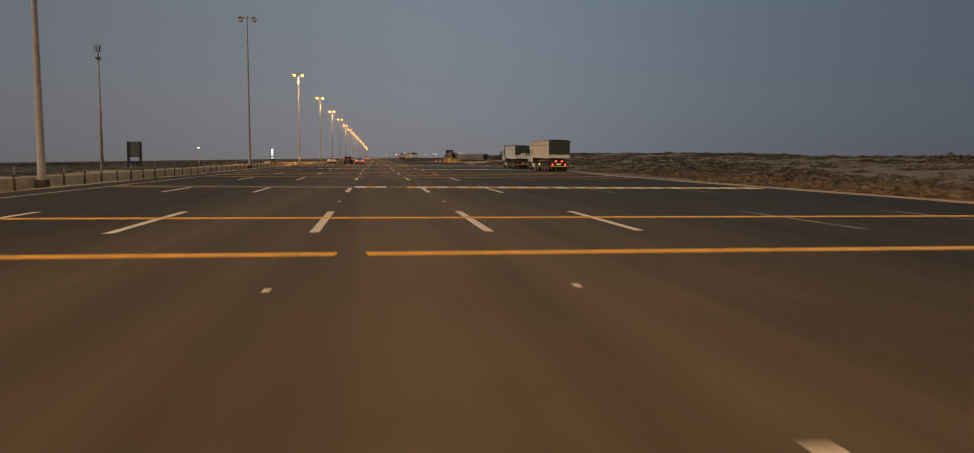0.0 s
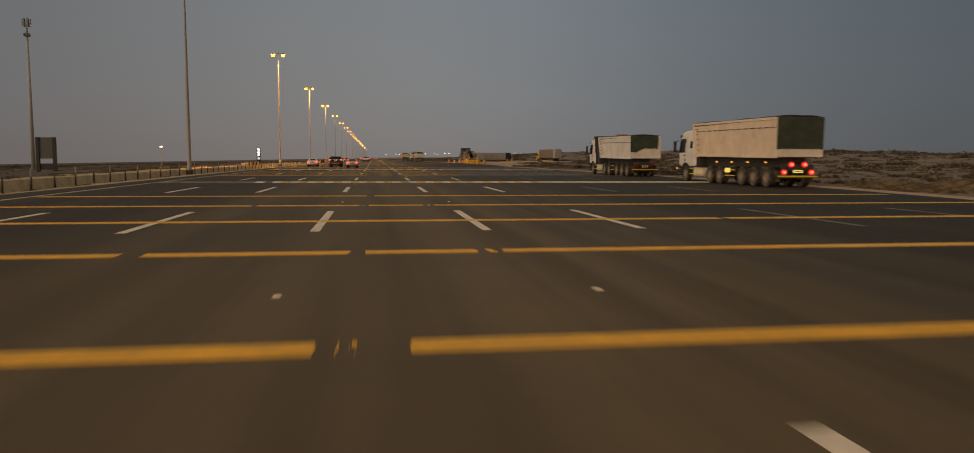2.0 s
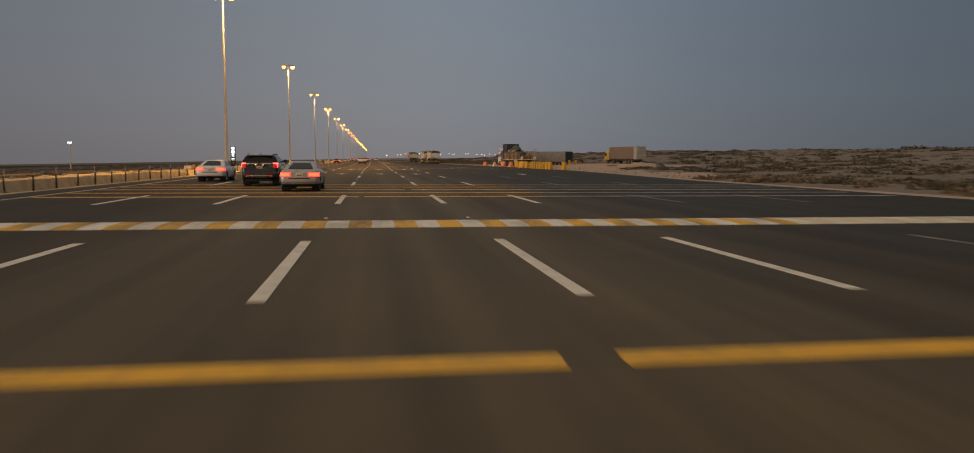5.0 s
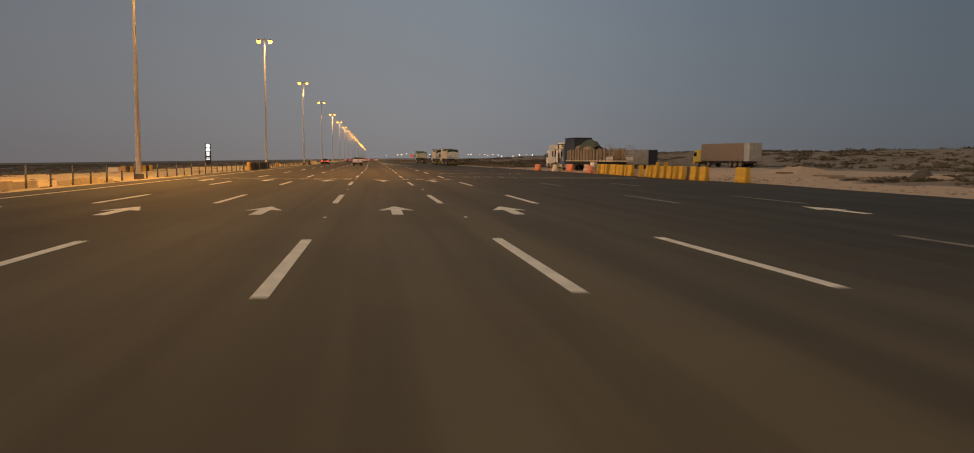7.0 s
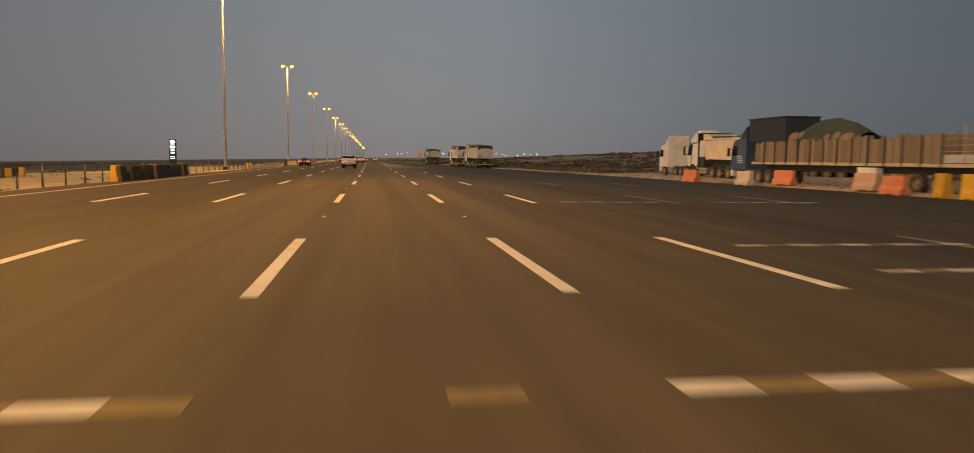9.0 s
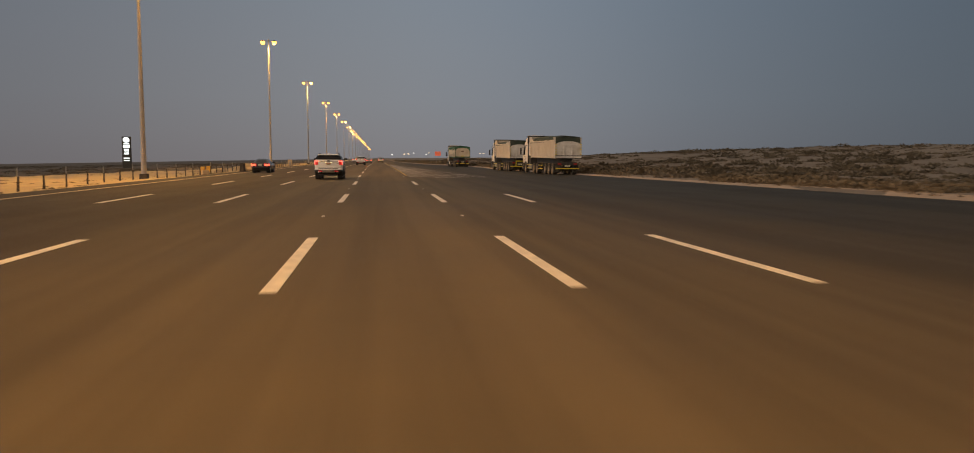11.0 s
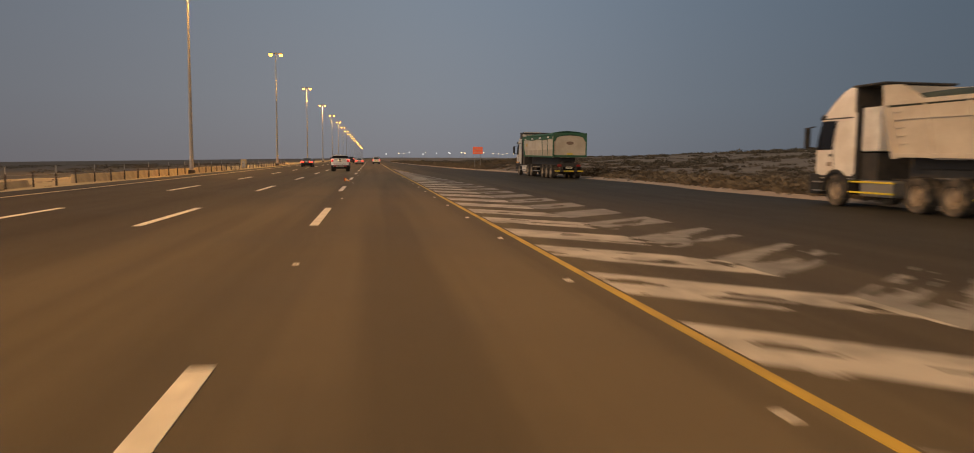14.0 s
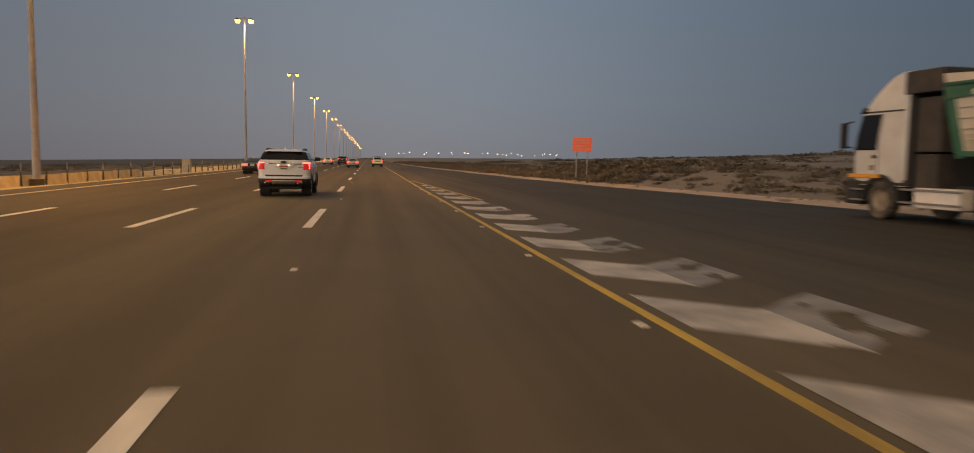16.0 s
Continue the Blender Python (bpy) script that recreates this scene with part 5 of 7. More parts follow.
    if gate == "green":
        # a dark curved edge stands up behind the roof
        extrude_x(bm, [(c0 - 0.05, up(2.0)), (c0 + 0.25, up(2.0)), (c0 + 0.30, up(3.1)), (c0 + 0.75, up(3.38)), (c0 + 0.45, up(3.48)), (c0 + 0.05, up(3.42)), (c0 - 0.1, up(3.1))], -1.24, 1.24, 0.03)
        part("roof_edge", bm, PLASTIC_BLACK if not lights else cab_mat, cab)
    if ribs == "green":
        part("side_marker", one_box(-1.26, -1.22, c1 - 1.5, c1 - 0.1, 1.20, 1.31, 0.01), LENS_AMBER_DIM, cab, "orange marker strip below the door")
    part("beacon", tube(bmesh.new(), (0.3, c1 - 0.62, up(3.12)), (0.3, c1 - 0.62, up(3.42)), 0.10, 0.07, 10), LENS_DIM, cab, "small roof beacon")
    part("sleeper_edge", one_box(-1.2, 1.2, c0 - 0.14, c0 + 0.02, 1.0, up(3.2), 0.03), PLASTIC_BLACK, cab, "dark rear edge of the cab")
    # tanks, steps and reflective side bars
    for s in (-1, 1):
        part("fuel_tank", one_box(s * 0.95 - 0.27, s * 0.95 + 0.27, L - 4.5, L - 2.9, 0.42, 0.98, 0.08), (GALV if gate == "grey" else TRUCK_WHITE) if s < 0 else DARK_STEEL, t)
        for z in (0.52, 0.88):
            for y0, y1 in ((L - 4.6, L - 2.4), (5.4, L - 7.9)):
                part("side_guard", one_box(s * 1.24 - 0.02, s * 1.24 + 0.02, y0, y1, z, z + 0.06), REFLECT_YELLOW if gate != "cream" else GALV, t, "yellow reflective side bar")
    if gate == "green" and not lights:
        bm = bmesh.new()
        for k in range(9):
            bmesh.ops.create_icosphere(bm, subdivisions=1, radius=random.uniform(0.16, 0.27), matrix=pose(random.uniform(-0.5, 0.5), b1 - 3.4 + 2.2 * k / 8, top + 0.15))
        part("load_bundle", bm, RED_CLOTH, t, "faded red bundles lying on the tarpaulin")
    # wheels
    for s in (-1, 1):
        for y in (1.55, 3.05, 4.55):
            wheel(t, s * 1.02, y, 0.57, 0.46, s, RIM_DUSTY)
        for y in (L - 7.05, L - 5.6):
            wheel(t, s * 1.0, y, 0.56, 0.50, s, RIM_DUSTY)
        wheel(t, s * 1.06, L - 1.55, 0.56, 0.34, s, RIM_DUSTY)
        bm = bmesh.new()
        box(bm, s * 1.0 - 0.26, s * 1.0 + 0.26, 0.88, 0.90, 0.3, 0.95)
        part("mud_flap", bm, RUBBER, t)
    # under-run bar and lights
    bm = bmesh.new()
    box(bm, -1.22, 1.22, 0.28, 0.38, 0.55, 0.70, 0.015)
    for x in (-0.7, 0.6):
        box(bm, x, x + 0.1, 0.34, 0.46, 0.6, 1.2)
    bar = part("underrun_bar", bm, DARK_STEEL, t)
    bm = bmesh.new()
    for x0, x1 in ((-1.2, -0.75), (-0.45, 0.4), (0.75, 1.2)) if ribs == "green" else ((-1.2, 1.2),):
        box(bm, x0, x1, 0.262, 0.279, 0.58, 0.67)
    part("reflective_strip", bm, LENS_AMBER_DIM if gate == "green" and not lights else REFLECT_YELLOW, bar, "orange reflective strip" if gate == "green" and not lights else "yellow reflective strip")
    bm = bmesh.new()
    box(bm, -0.95, 0.95, 0.32, 0.44, 0.95, 1.28, 0.02)
    light_bar = part("light_bar", bm, DARK_STEEL, t)
    for x in (-0.82, -0.18, 0.18, 0.82):
        if not lights and abs(x) < 0.5:
            continue
        z = 1.13 if abs(x) < 0.5 else (0.86 if lights else 1.08)
        if abs(x) < 0.5:
            z = 1.28
            x *= 2.2
        if lights:
            lens = part("tail_light", tube(bmesh.new(), (x, 0.33, z), (x, 0.26, z), 0.16, 0.14, 16), LENS_GLOW, light_bar, "lit round red tail light")
            part("bulb", tube(bmesh.new(), (x, 0.27, z), (x, 0.245, z), 0.085, 0.07, 12), LENS_CORE, lens, "bright bulb behind the lens")
        else:
            part("tail_light", one_box(x - 0.17, x + 0.17, 0.27, 0.33, z - 0.09, z + 0.09, 0.02), LENS_DIM, light_bar)
    plate = part("number_plate", one_box(-0.27, 0.27, 0.27, 0.31, 0.82, 0.98), PLATE_GLOW if lights else PLATE, light_bar, "small dusty number plate")
    part("plate_bar", one_box(-0.2, 0.2, 0.262, 0.269, 0.87, 0.93), PLATE_BAR, plate)
    if lights:
        for i in range(4):
            part("marker_light", one_box(-1.24, -1.20, b0 + 1.2 + 2.1 * i, b0 + 1.42 + 2.1 * i, 1.36, 1.44), LENS_AMBER, t, "lit amber side marker")
        # a reflector, not a lamp; its headlight reflection is added as a glow
        part("side_marker_board", one_box(-1.30, -1.22, L - 8.6, L - 8.0, 0.74, 1.02, 0.02), PLATE_GLOW, t, "yellow reflective side board with an added glow")
    return t


TIPPERS = [
    (pose(23.25, 93.6, 0, rz=-0.5), 14.6, dict(label="dusty cream tipper with lit tail lights and green-covered rear", gate="green", tarp="flat", lights=True, top=3.9, hw=1.36, zb=1.7, cab_len=3.35)),
    (pose(23.5, 118.3, 0, rz=-0.3), 13.9, dict(label="dusty white tipper with a dark tarpaulin, parked on the verge", gate="green", tarp="flat", lights=False, body_mat=TRUCK_WHITE, top=3.56, hw=1.38, zb=1.6)),
    (pose(19.0, 370.4, 0, rz=1.9), 15.1, dict(label="dusty cream tipper with mounded green tarpaulin and grey tailgate", gate="grey", body_mat=TRUCK_PALE, top=3.42, hw=1.34, load=0.41)),
    (pose(17.95, 390.4, 0, rz=1.0), 14.8, dict(label="dusty cream tipper with a sagging tarpaulin, on the verge", gate="grey", body_mat=TRUCK_PALE, top=3.45, hw=1.34, frame=True)),
    (pose(16.05, 438.8, 0, rz=0.7), 16.0, dict(label="cream tipper with green trim and a bright green tarpaulin", gate="cream", ribs="green", top=3.62, hw=1.40, zb=1.78, crest=0.35, load=0.06, body_mat=TRUCK_BEIGE, cab_mat=CAB_GREY)),
]
for tip_pose, tip_length, tip_kw in TIPPERS:
    build_tipper(tip_pose, tip_length, **tip_kw)


# ---------------------------------------------------------------- cars
CARS = {
    "suv": dict(
        W=0.995, L=5.03, axles=(1.10, 3.97), r=0.385,
        body=[(0.36, 0.42, 4.72, 0.84, 0.15), (0.41, 0.20, 4.92, 0.93, 0.18), (0.50, 0.04, 5.00, 0.975, 0.22), (0.58, 0.00, 5.03, 0.99, 0.24), (0.72, 0.00, 5.03, 0.995, 0.24), (0.75, 0.02, 5.02, 0.99, 0.24),
              (0.785, 0.085, 5.02, 0.985, 0.21), (0.92, 0.10, 5.00, 0.995, 0.19), (1.05, 0.11, 4.90, 0.995, 0.19), (1.12, 0.12, 4.65, 0.99, 0.18), (1.18, 0.125, 4.25, 0.98, 0.18), (1.23, 0.13, 3.90, 0.972, 0.18),
              (1.34, 0.15, 3.66, 0.955, 0.18)],
        cabin=[(1.335, 0.15, 3.70, 0.953, 0.16), (1.40, 0.19, 3.50, 0.93, 0.16), (1.50, 0.26, 3.20, 0.885, 0.17), (1.62, 0.35, 2.86, 0.825, 0.18), (1.69, 0.41, 2.66, 0.78, 0.20), (1.735, 0.50, 2.45, 0.71, 0.24),
               (1.765, 0.75, 2.15, 0.58, 0.28), (1.775, 1.05, 1.90, 0.42, 0.28)],
        rear_glass=(1.365, 1.66), side_glass=(1.375, 1.645), doors=((0.20, 0.44), (0.475, 0.80)), lamp=(1.0, 1.30), plate=(0.985, 0.118)),
    "sedan": dict(
        W=0.90, L=4.75, axles=(1.02, 3.78), r=0.325,
        body=[(0.22, 0.30, 4.45, 0.78, 0.2), (0.32, 0.08, 4.65, 0.86, 0.24), (0.45, 0.0, 4.72, 0.893, 0.26), (0.60, 0.0, 4.75, 0.903, 0.26), (0.64, 0.03, 4.74, 0.903, 0.24), (0.76, 0.04, 4.62, 0.90, 0.22),
              (0.86, 0.05, 4.35, 0.89, 0.22), (0.93, 0.06, 3.95, 0.875, 0.22), (0.985, 0.10, 3.55, 0.85, 0.24), (1.01, 0.22, 3.42, 0.80, 0.24)],
        cabin=[(0.98, 0.55, 3.50, 0.82, 0.15), (1.10, 0.83, 3.15, 0.765, 0.16), (1.24, 1.18, 2.78, 0.695, 0.18), (1.34, 1.46, 2.52, 0.63, 0.2), (1.40, 1.72, 2.32, 0.53, 0.2), (1.425, 1.86, 2.2, 0.42, 0.2)],
        rear_glass=(1.03, 1.33), side_glass=(1.03, 1.33), doors=((0.12, 0.46), (0.50, 0.88)), lamp=(0.70, 0.90), plate=(0.70, 0.035)),
    "pickup": dict(
        W=0.92, L=5.28, axles=(1.15, 4.25), r=0.38,
        body=[(0.48, 0.10, 5.0, 0.80, 0.1), (0.58, 0.02, 5.2, 0.88, 0.1), (0.75, 0.0, 5.28, 0.915, 0.1), (0.95, 0.0, 5.25, 0.92, 0.1), (1.08, 0.005, 5.0, 0.915, 0.1), (1.15, 0.01, 4.5, 0.90, 0.1), (1.20, 0.02, 4.1, 0.89, 0.1)],
        cabin=[(1.19, 1.75, 4.05, 0.86, 0.12), (1.40, 1.82, 3.75, 0.80, 0.13), (1.60, 1.94, 3.42, 0.72, 0.15), (1.72, 2.05, 3.22, 0.64, 0.18), (1.77, 2.30, 2.95, 0.48, 0.2)],
        rear_glass=(1.26, 1.62), side_glass=(1.26, 1.62), doors=((0.08, 0.44), (0.48, 0.86)), lamp=(0.78, 1.14), plate=(0.52, -0.06)),
}
BACK = ("rear", "rear_right", "rear_left")


def build_car(m, label, category, kind, paint, rim=ALLOY, plate=PLATE, tall=1.0):
    """A car seen mostly from behind, with lit tail lights. Origin on the ground under the rear bumper's middle, y ahead."""
    c = thing({"suv": "suv", "sedan": "sedan", "pickup": "pickup_truck"}[kind], m, label, category)
    d = CARS[kind]
    W, L, axles, r = d["W"], d["L"], d["axles"], d["r"]
    arch = r + 0.055
    body_shell, cabin_shell = car_shell(d["body"]), car_shell(d["cabin"])

    def along(name, k):
        """The share along a side from the rear, whichever side it is."""
        return k if name == "right" else 1 - k

    def on(shell, z0, z1, wanted, proud=0.006, arches=False):
        bm = car_patch(shell, z0, z1, wanted, proud)
        return cut_arches(bm, axles, r, arch) if arches else bm

    sides = (("right", "rear_right", "front_right"), ("left", "rear_left", "front_left"))
    g0, g1 = d["rear_glass"]
    wrap = 0.13 if kind == "suv" else 0.0
    part("rear_window", on(cabin_shell, g0, g1, lambda s, k: s == "rear" and (kind == "suv" or 0.06 < k < 0.94) or kind == "suv" and (s in BACK or s in ("right", "left") and along(s, k) < wrap)), GLASS_DARK, c, smooth=True)
    part("windscreen", on(cabin_shell, g0, g1, lambda s, k: s in ("front", "front_right", "front_left")), GLASS_DARK, c, smooth=True)
    h0, h1 = d["side_glass"]
    for side in ("right", "left"):
        for k0, k1 in d["doors"]:
            part("side_window", on(cabin_shell, h0, h1, lambda s, k: s == side and k0 < along(s, k) < k1), GLASS_DARK, c, smooth=True)
    # tail lights wrap round the corners
    l0, l1 = d["lamp"]
    inner = {"suv": 0.958, "sedan": 0.80, "pickup": 0.90}[kind]
    for near, corner, side in (("rear", "rear_right", "right"), ("rear", "rear_left", "left")):
        def edge(k):
            return k if corner == "rear_right" else 1 - k

        reach = 0.035 if kind == "suv" else 0.03
        lamp = part("tail_light", on(body_shell, l0, l1, lambda s, k: s == near and edge(k) > inner or s == corner or s == side and along(s, k) < reach, 0.014), LENS_DEEP if kind == "suv" else LENS_RED, c, "lit red tail light", smooth=True)
        if kind == "suv":
            # the light guide runs along the top, down the corner and back along the foot
            bm = on(body_shell, l1 - 0.058, l1 - 0.03, lambda s, k: s == near and edge(k) > inner or s == corner or s == side and along(s, k) < 0.03, 0.02)
            for z0, z1, wanted in ((l0 + 0.03, l1 - 0.055, lambda s, k: s == corner and (0.48 < edge(k) < 0.70)), (l0 + 0.02, l0 + 0.045, lambda s, k: s == near and edge(k) > inner + 0.02 or s == corner and edge(k) < 0.70)):
                other = on(body_shell, z0, z1, wanted, 0.02)
                me = bpy.data.meshes.new("guide")
                other.to_mesh(me)
                other.free()
                bm.from_mesh(me)
                bpy.data.meshes.remove(me)
        else:
            bm = on(body_shell, (l0 + l1) / 2 - 0.06, (l0 + l1) / 2 + 0.06, lambda s, k: s == near and edge(k) > inner + 0.03 or s == corner and edge(k) < 0.6, 0.02)
        part("light_core", bm, LENS_CORE if kind == "suv" else LENS_HOT, lamp, "bright light element", smooth=True)
        part("headlight", on(body_shell, L * 0.15, L * 0.15 + 0.2, lambda s, k: s == ("front_right" if side == "right" else "front_left"), 0.01), ALLOY, c, smooth=True)
    for s in (-1, 1):
        # wheel housings, mirrors, handles and seams
        for wy in axles:
            wheel(c, s * (W - 0.14), wy, r, 0.25, s, rim, 0.70, 10)
            bm = bmesh.new()
            lathe_x(bm, [(s * -0.38, 0.01), (s * -0.38, arch), (s * -0.015, arch)], 24, s * W, wy, r)
            part("wheel_housing", bm, PLASTIC_BLACK, c)
            if kind == "suv":
                ring = [(wy + (arch + 0.05) * math.cos(a), r + (arch + 0.05) * math.sin(a)) for a in [math.pi * (-0.06 + 1.12 * i / 16) for i in range(17)]]
                ring += [(wy + (arch - 0.015) * math.cos(a), r + (arch - 0.015) * math.sin(a)) for a in [math.pi * (-0.06 + 1.12 * i / 16) for i in range(16, -1, -1)]]
                bm = bmesh.new()
                extrude_x(bm, ring, min(s * (W - 0.05), s * (W + 0.010)), max(s * (W - 0.05), s * (W + 0.010)))
                part("arch_trim", bm, PLASTIC_BLACK, c, "black wheel-arch trim")
        belt = d["body"][-1][0]
        y = d["cabin"][0][2] - 0.75
        bm = bmesh.new()
        hexa(bm, [(s * (W + 0.12) - 0.12, y - 0.05, belt - 0.03), (s * (W + 0.12) + 0.12, y - 0.05, belt - 0.01), (s * (W + 0.12) + 0.11, y + 0.09, belt), (s * (W + 0.12) - 0.12, y + 0.13, belt - 0.02),
                  (s * (W + 0.12) - 0.12, y - 0.05, belt + 0.14), (s * (W + 0.12) + 0.10, y - 0.05, belt + 0.13), (s * (W + 0.12) + 0.09, y + 0.08, belt + 0.12), (s * (W + 0.12) - 0.12, y + 0.12, belt + 0.12)], 0.035)
        box(bm, s * (W - 0.03) - 0.06, s * (W - 0.03) + 0.06, y, y + 0.06, belt - 0.01, belt + 0.05)
        part("door_mirror", bm, PLASTIC_BLACK if paint is CAR_WHITE else paint, c)
        for ky in (axles[0] + 0.62, axles[0] + 1.68):
            part("door_handle", one_box(s * (W - 0.02) - 0.02, s * (W - 0.02) + 0.035, ky, ky + 0.19, belt - 0.20, belt - 0.165, 0.01), paint, c)
        for ky in (axles[0] + 0.90, axles[0] + 1.95):
            part("door_seam", one_box(s * W - 0.02, s * W + 0.003, ky, ky + 0.012, 0.48, belt - 0.14), PLASTIC_BLACK, c)
    if kind == "suv":
        part("lower_bumper", on(body_shell, 0.37, 0.67, lambda s, k: s in BACK or s in ("right", "left") and along(s, k) < 0.10, 0.008, True), PLASTIC_BLACK, c, "black plastic lower bumper", smooth=True)
        for side in ("right", "left"):
            part("sill_trim", on(body_shell, 0.36, 0.52, lambda s, k: s == side, 0.008, True), PLASTIC_BLACK, c, "black plastic sill", smooth=True)
        part("bumper_insert", on(body_shell, 0.475, 0.60, lambda s, k: s == "rear" and 0.22 < k < 0.78, 0.022), ALLOY, c, "silver bumper insert", smooth=True)
        part("tailgate_seam", on(body_shell, 0.765, 0.80, lambda s, k: s == "rear" and 0.05 < k < 0.95, 0.002), PLASTIC_BLACK, c)
        part("tailgate_trim", on(body_shell, 1.195, 1.25, lambda s, k: s == "rear" and 0.07 < k < 0.93, 0.018), CHROME, c, "chrome bar across the tailgate", smooth=True)
        bm = bmesh.new()
        hexa(bm, [(-0.30, 0.10, 1.06), (0.30, 0.10, 1.06), (0.30, 0.14, 1.06), (-0.30, 0.14, 1.06), (-0.40, 0.085, 1.19), (0.40, 0.085, 1.19), (0.40, 0.14, 1.19), (-0.40, 0.14, 1.19)], 0.01)
        part("plate_recess", bm, paint, c)
        for s in (-1, 1):
            # no lamp here: the lens material's emission imitates thrown-back light
            part("reflector", on(body_shell, 0.57, 0.61, lambda q, k: q == "rear" and (0.06 < k < 0.21 if s < 0 else 0.79 < k < 0.94), 0.03), LENS_DEEP, c, "red bumper reflector with an added glow")
            bm = bmesh.new()
            lathe = [(0.085 * math.cos(2 * math.pi * i / 18), 0.06 * math.sin(2 * math.pi * i / 18)) for i in range(18)]
            rings = [[bm.verts.new((s * 0.62 + x * q, yy, 0.50 + z * q)) for x, z in lathe] for yy, q in ((0.20, 1.0), (-0.02, 1.0), (-0.025, 0.85), (0.10, 0.8))]
            for a, b in zip(rings, rings[1:]):
                for i in range(18):
                    bm.faces.new((a[i], b[i], b[(i + 1) % 18], a[(i + 1) % 18]))
            part("exhaust_pipe", bm, CHROME, c)
            part("plate_lamp", one_box(s * 0.20 - 0.045, s * 0.20 + 0.045, 0.06, 0.10, 1.165, 1.185), PLATE_LAMP, c, "small lit plate lamp")
            # roof rails on three feet
            bm = bmesh.new()
            pts = [(s * 0.70, 0.62 + 1.75 * i / 12, 1.735 + 0.045 * min(1.0, 5 * min(i, 12 - i) / 12)) for i in range(13)]
            for p, q in zip(pts, pts[1:]):
                tube(bm, p, q, 0.024, 0.024, 8)
            for yy in (0.72, 1.5, 2.25):
                box(bm, s * 0.70 - 0.02, s * 0.70 + 0.02, yy, yy + 0.10, 1.70, 1.79)
            part("roof_rail", bm, PLASTIC_BLACK, c, "black roof rail")
        bm = bmesh.new()
        oval = [(0.115 * math.cos(2 * math.pi * i / 20), 0.047 * math.sin(2 * math.pi * i / 20)) for i in range(20)]
        a, b = [bm.verts.new((x, 0.105, 1.285 + z)) for x, z in oval], [bm.verts.new((x * 0.9, 0.083, 1.285 + z * 0.9)) for x, z in oval]
        bm.faces.new(b[::-1])
        for i in range(20):
            bm.faces.new((a[i], a[(i + 1) % 20], b[(i + 1) % 20], b[i]))
        part("emblem", bm, BOARD_DARK, c, "dark oval emblem")
        bm = bmesh.new()
        hexa(bm, [(-0.70, 0.30, 1.675), (0.70, 0.30, 1.675), (0.69, 0.62, 1.70), (-0.69, 0.62, 1.70), (-0.68, 0.32, 1.715), (0.68, 0.32, 1.715), (0.66, 0.66, 1.75), (-0.66, 0.66, 1.75)], 0.016)
        part("spoiler", bm, paint, c)
        bm = bmesh.new()
        hexa(bm, [(-0.03, 0.72, 1.755), (0.03, 0.72, 1.755), (0.02, 0.95, 1.76), (-0.02, 0.95, 1.76), (-0.006, 0.72, 1.85), (0.006, 0.72, 1.85), (0.006, 0.78, 1.845), (-0.006, 0.78, 1.845)])
        part("antenna_fin", bm, paint, c)
        part("wiper", tube(bmesh.new(), (0.0, 0.155, 1.385), (0.42, 0.19, 1.40), 0.012, 0.008, 6), PLASTIC_BLACK, c)
        part("badge_bar", one_box(0.55, 0.75, 0.125, 0.14, 1.09, 1.115), CHROME, c, "small chrome badge")
    if kind == "sedan":
        part("bumper_valance", on(body_shell, 0.22, 0.36, lambda s, k: s in BACK, 0.006), PLASTIC_BLACK, c, smooth=True)
        part("lid_seam", on(body_shell, 0.60, 0.63, lambda s, k: s == "rear" and 0.12 < k < 0.88, 0.002), PLASTIC_BLACK, c)
        part("lid_trim", on(body_shell, 0.87, 0.90, lambda s, k: s == "rear" and 0.22 < k < 0.78, 0.012), CHROME, c, "chrome strip on the boot lid", smooth=True)
        part("brake_strip", one_box(-0.26, 0.26, 0.80, 0.84, 1.03, 1.06), LENS_RED, c, "lit high brake light")
    if kind == "pickup":
        bm = bmesh.new()
        box(bm, -W + 0.03, W - 0.03, -0.16, 0.06, 0.46, 0.62, 0.03)
        part("rear_bumper", bm, CHROME, c, "chrome step bumper")
        part("tailgate", one_box(-W + 0.17, W - 0.17, -0.02, 0.10, 0.70, 1.18, 0.02), paint, c)
        part("reflective_band", one_box(-0.62, 0.62, -0.03, -0.012, 0.72, 0.82), PLATE_YELLOW, c, "yellow reflective band with an added glow")
        part("marking_bar", one_box(-0.52, 0.52, -0.03, -0.014, 0.92, 1.04), PLATE_BAR, c, "dark marking on the tailgate")
        part("load_bed_floor", one_box(-W + 0.1, W - 0.1, 0.12, 1.7, 1.16, 1.215), PLASTIC_BLACK, c)
        bm = bmesh.new()
        tube(bm, (-W + 0.1, 1.62, 1.18), (-W + 0.16, 1.62, 1.76), 0.035)
        tube(bm, (W - 0.1, 1.62, 1.18), (W - 0.16, 1.62, 1.76), 0.035)
        tube(bm, (-W + 0.16, 1.62, 1.76), (W - 0.16, 1.62, 1.76), 0.035)
        for i in range(5):
            x = -0.56 + 0.28 * i
            tube(bm, (x, 1.62, 1.18), (x, 1.62, 1.76), 0.018, n=6)
        part("roll_bar", bm, PLASTIC_BLACK, c)
    zp, yp = d["plate"]
    pl = part("number_plate", one_box(-0.17, 0.17, yp - 0.026, yp + 0.01, zp, zp + 0.17, 0.006), plate, c, "small number plate")
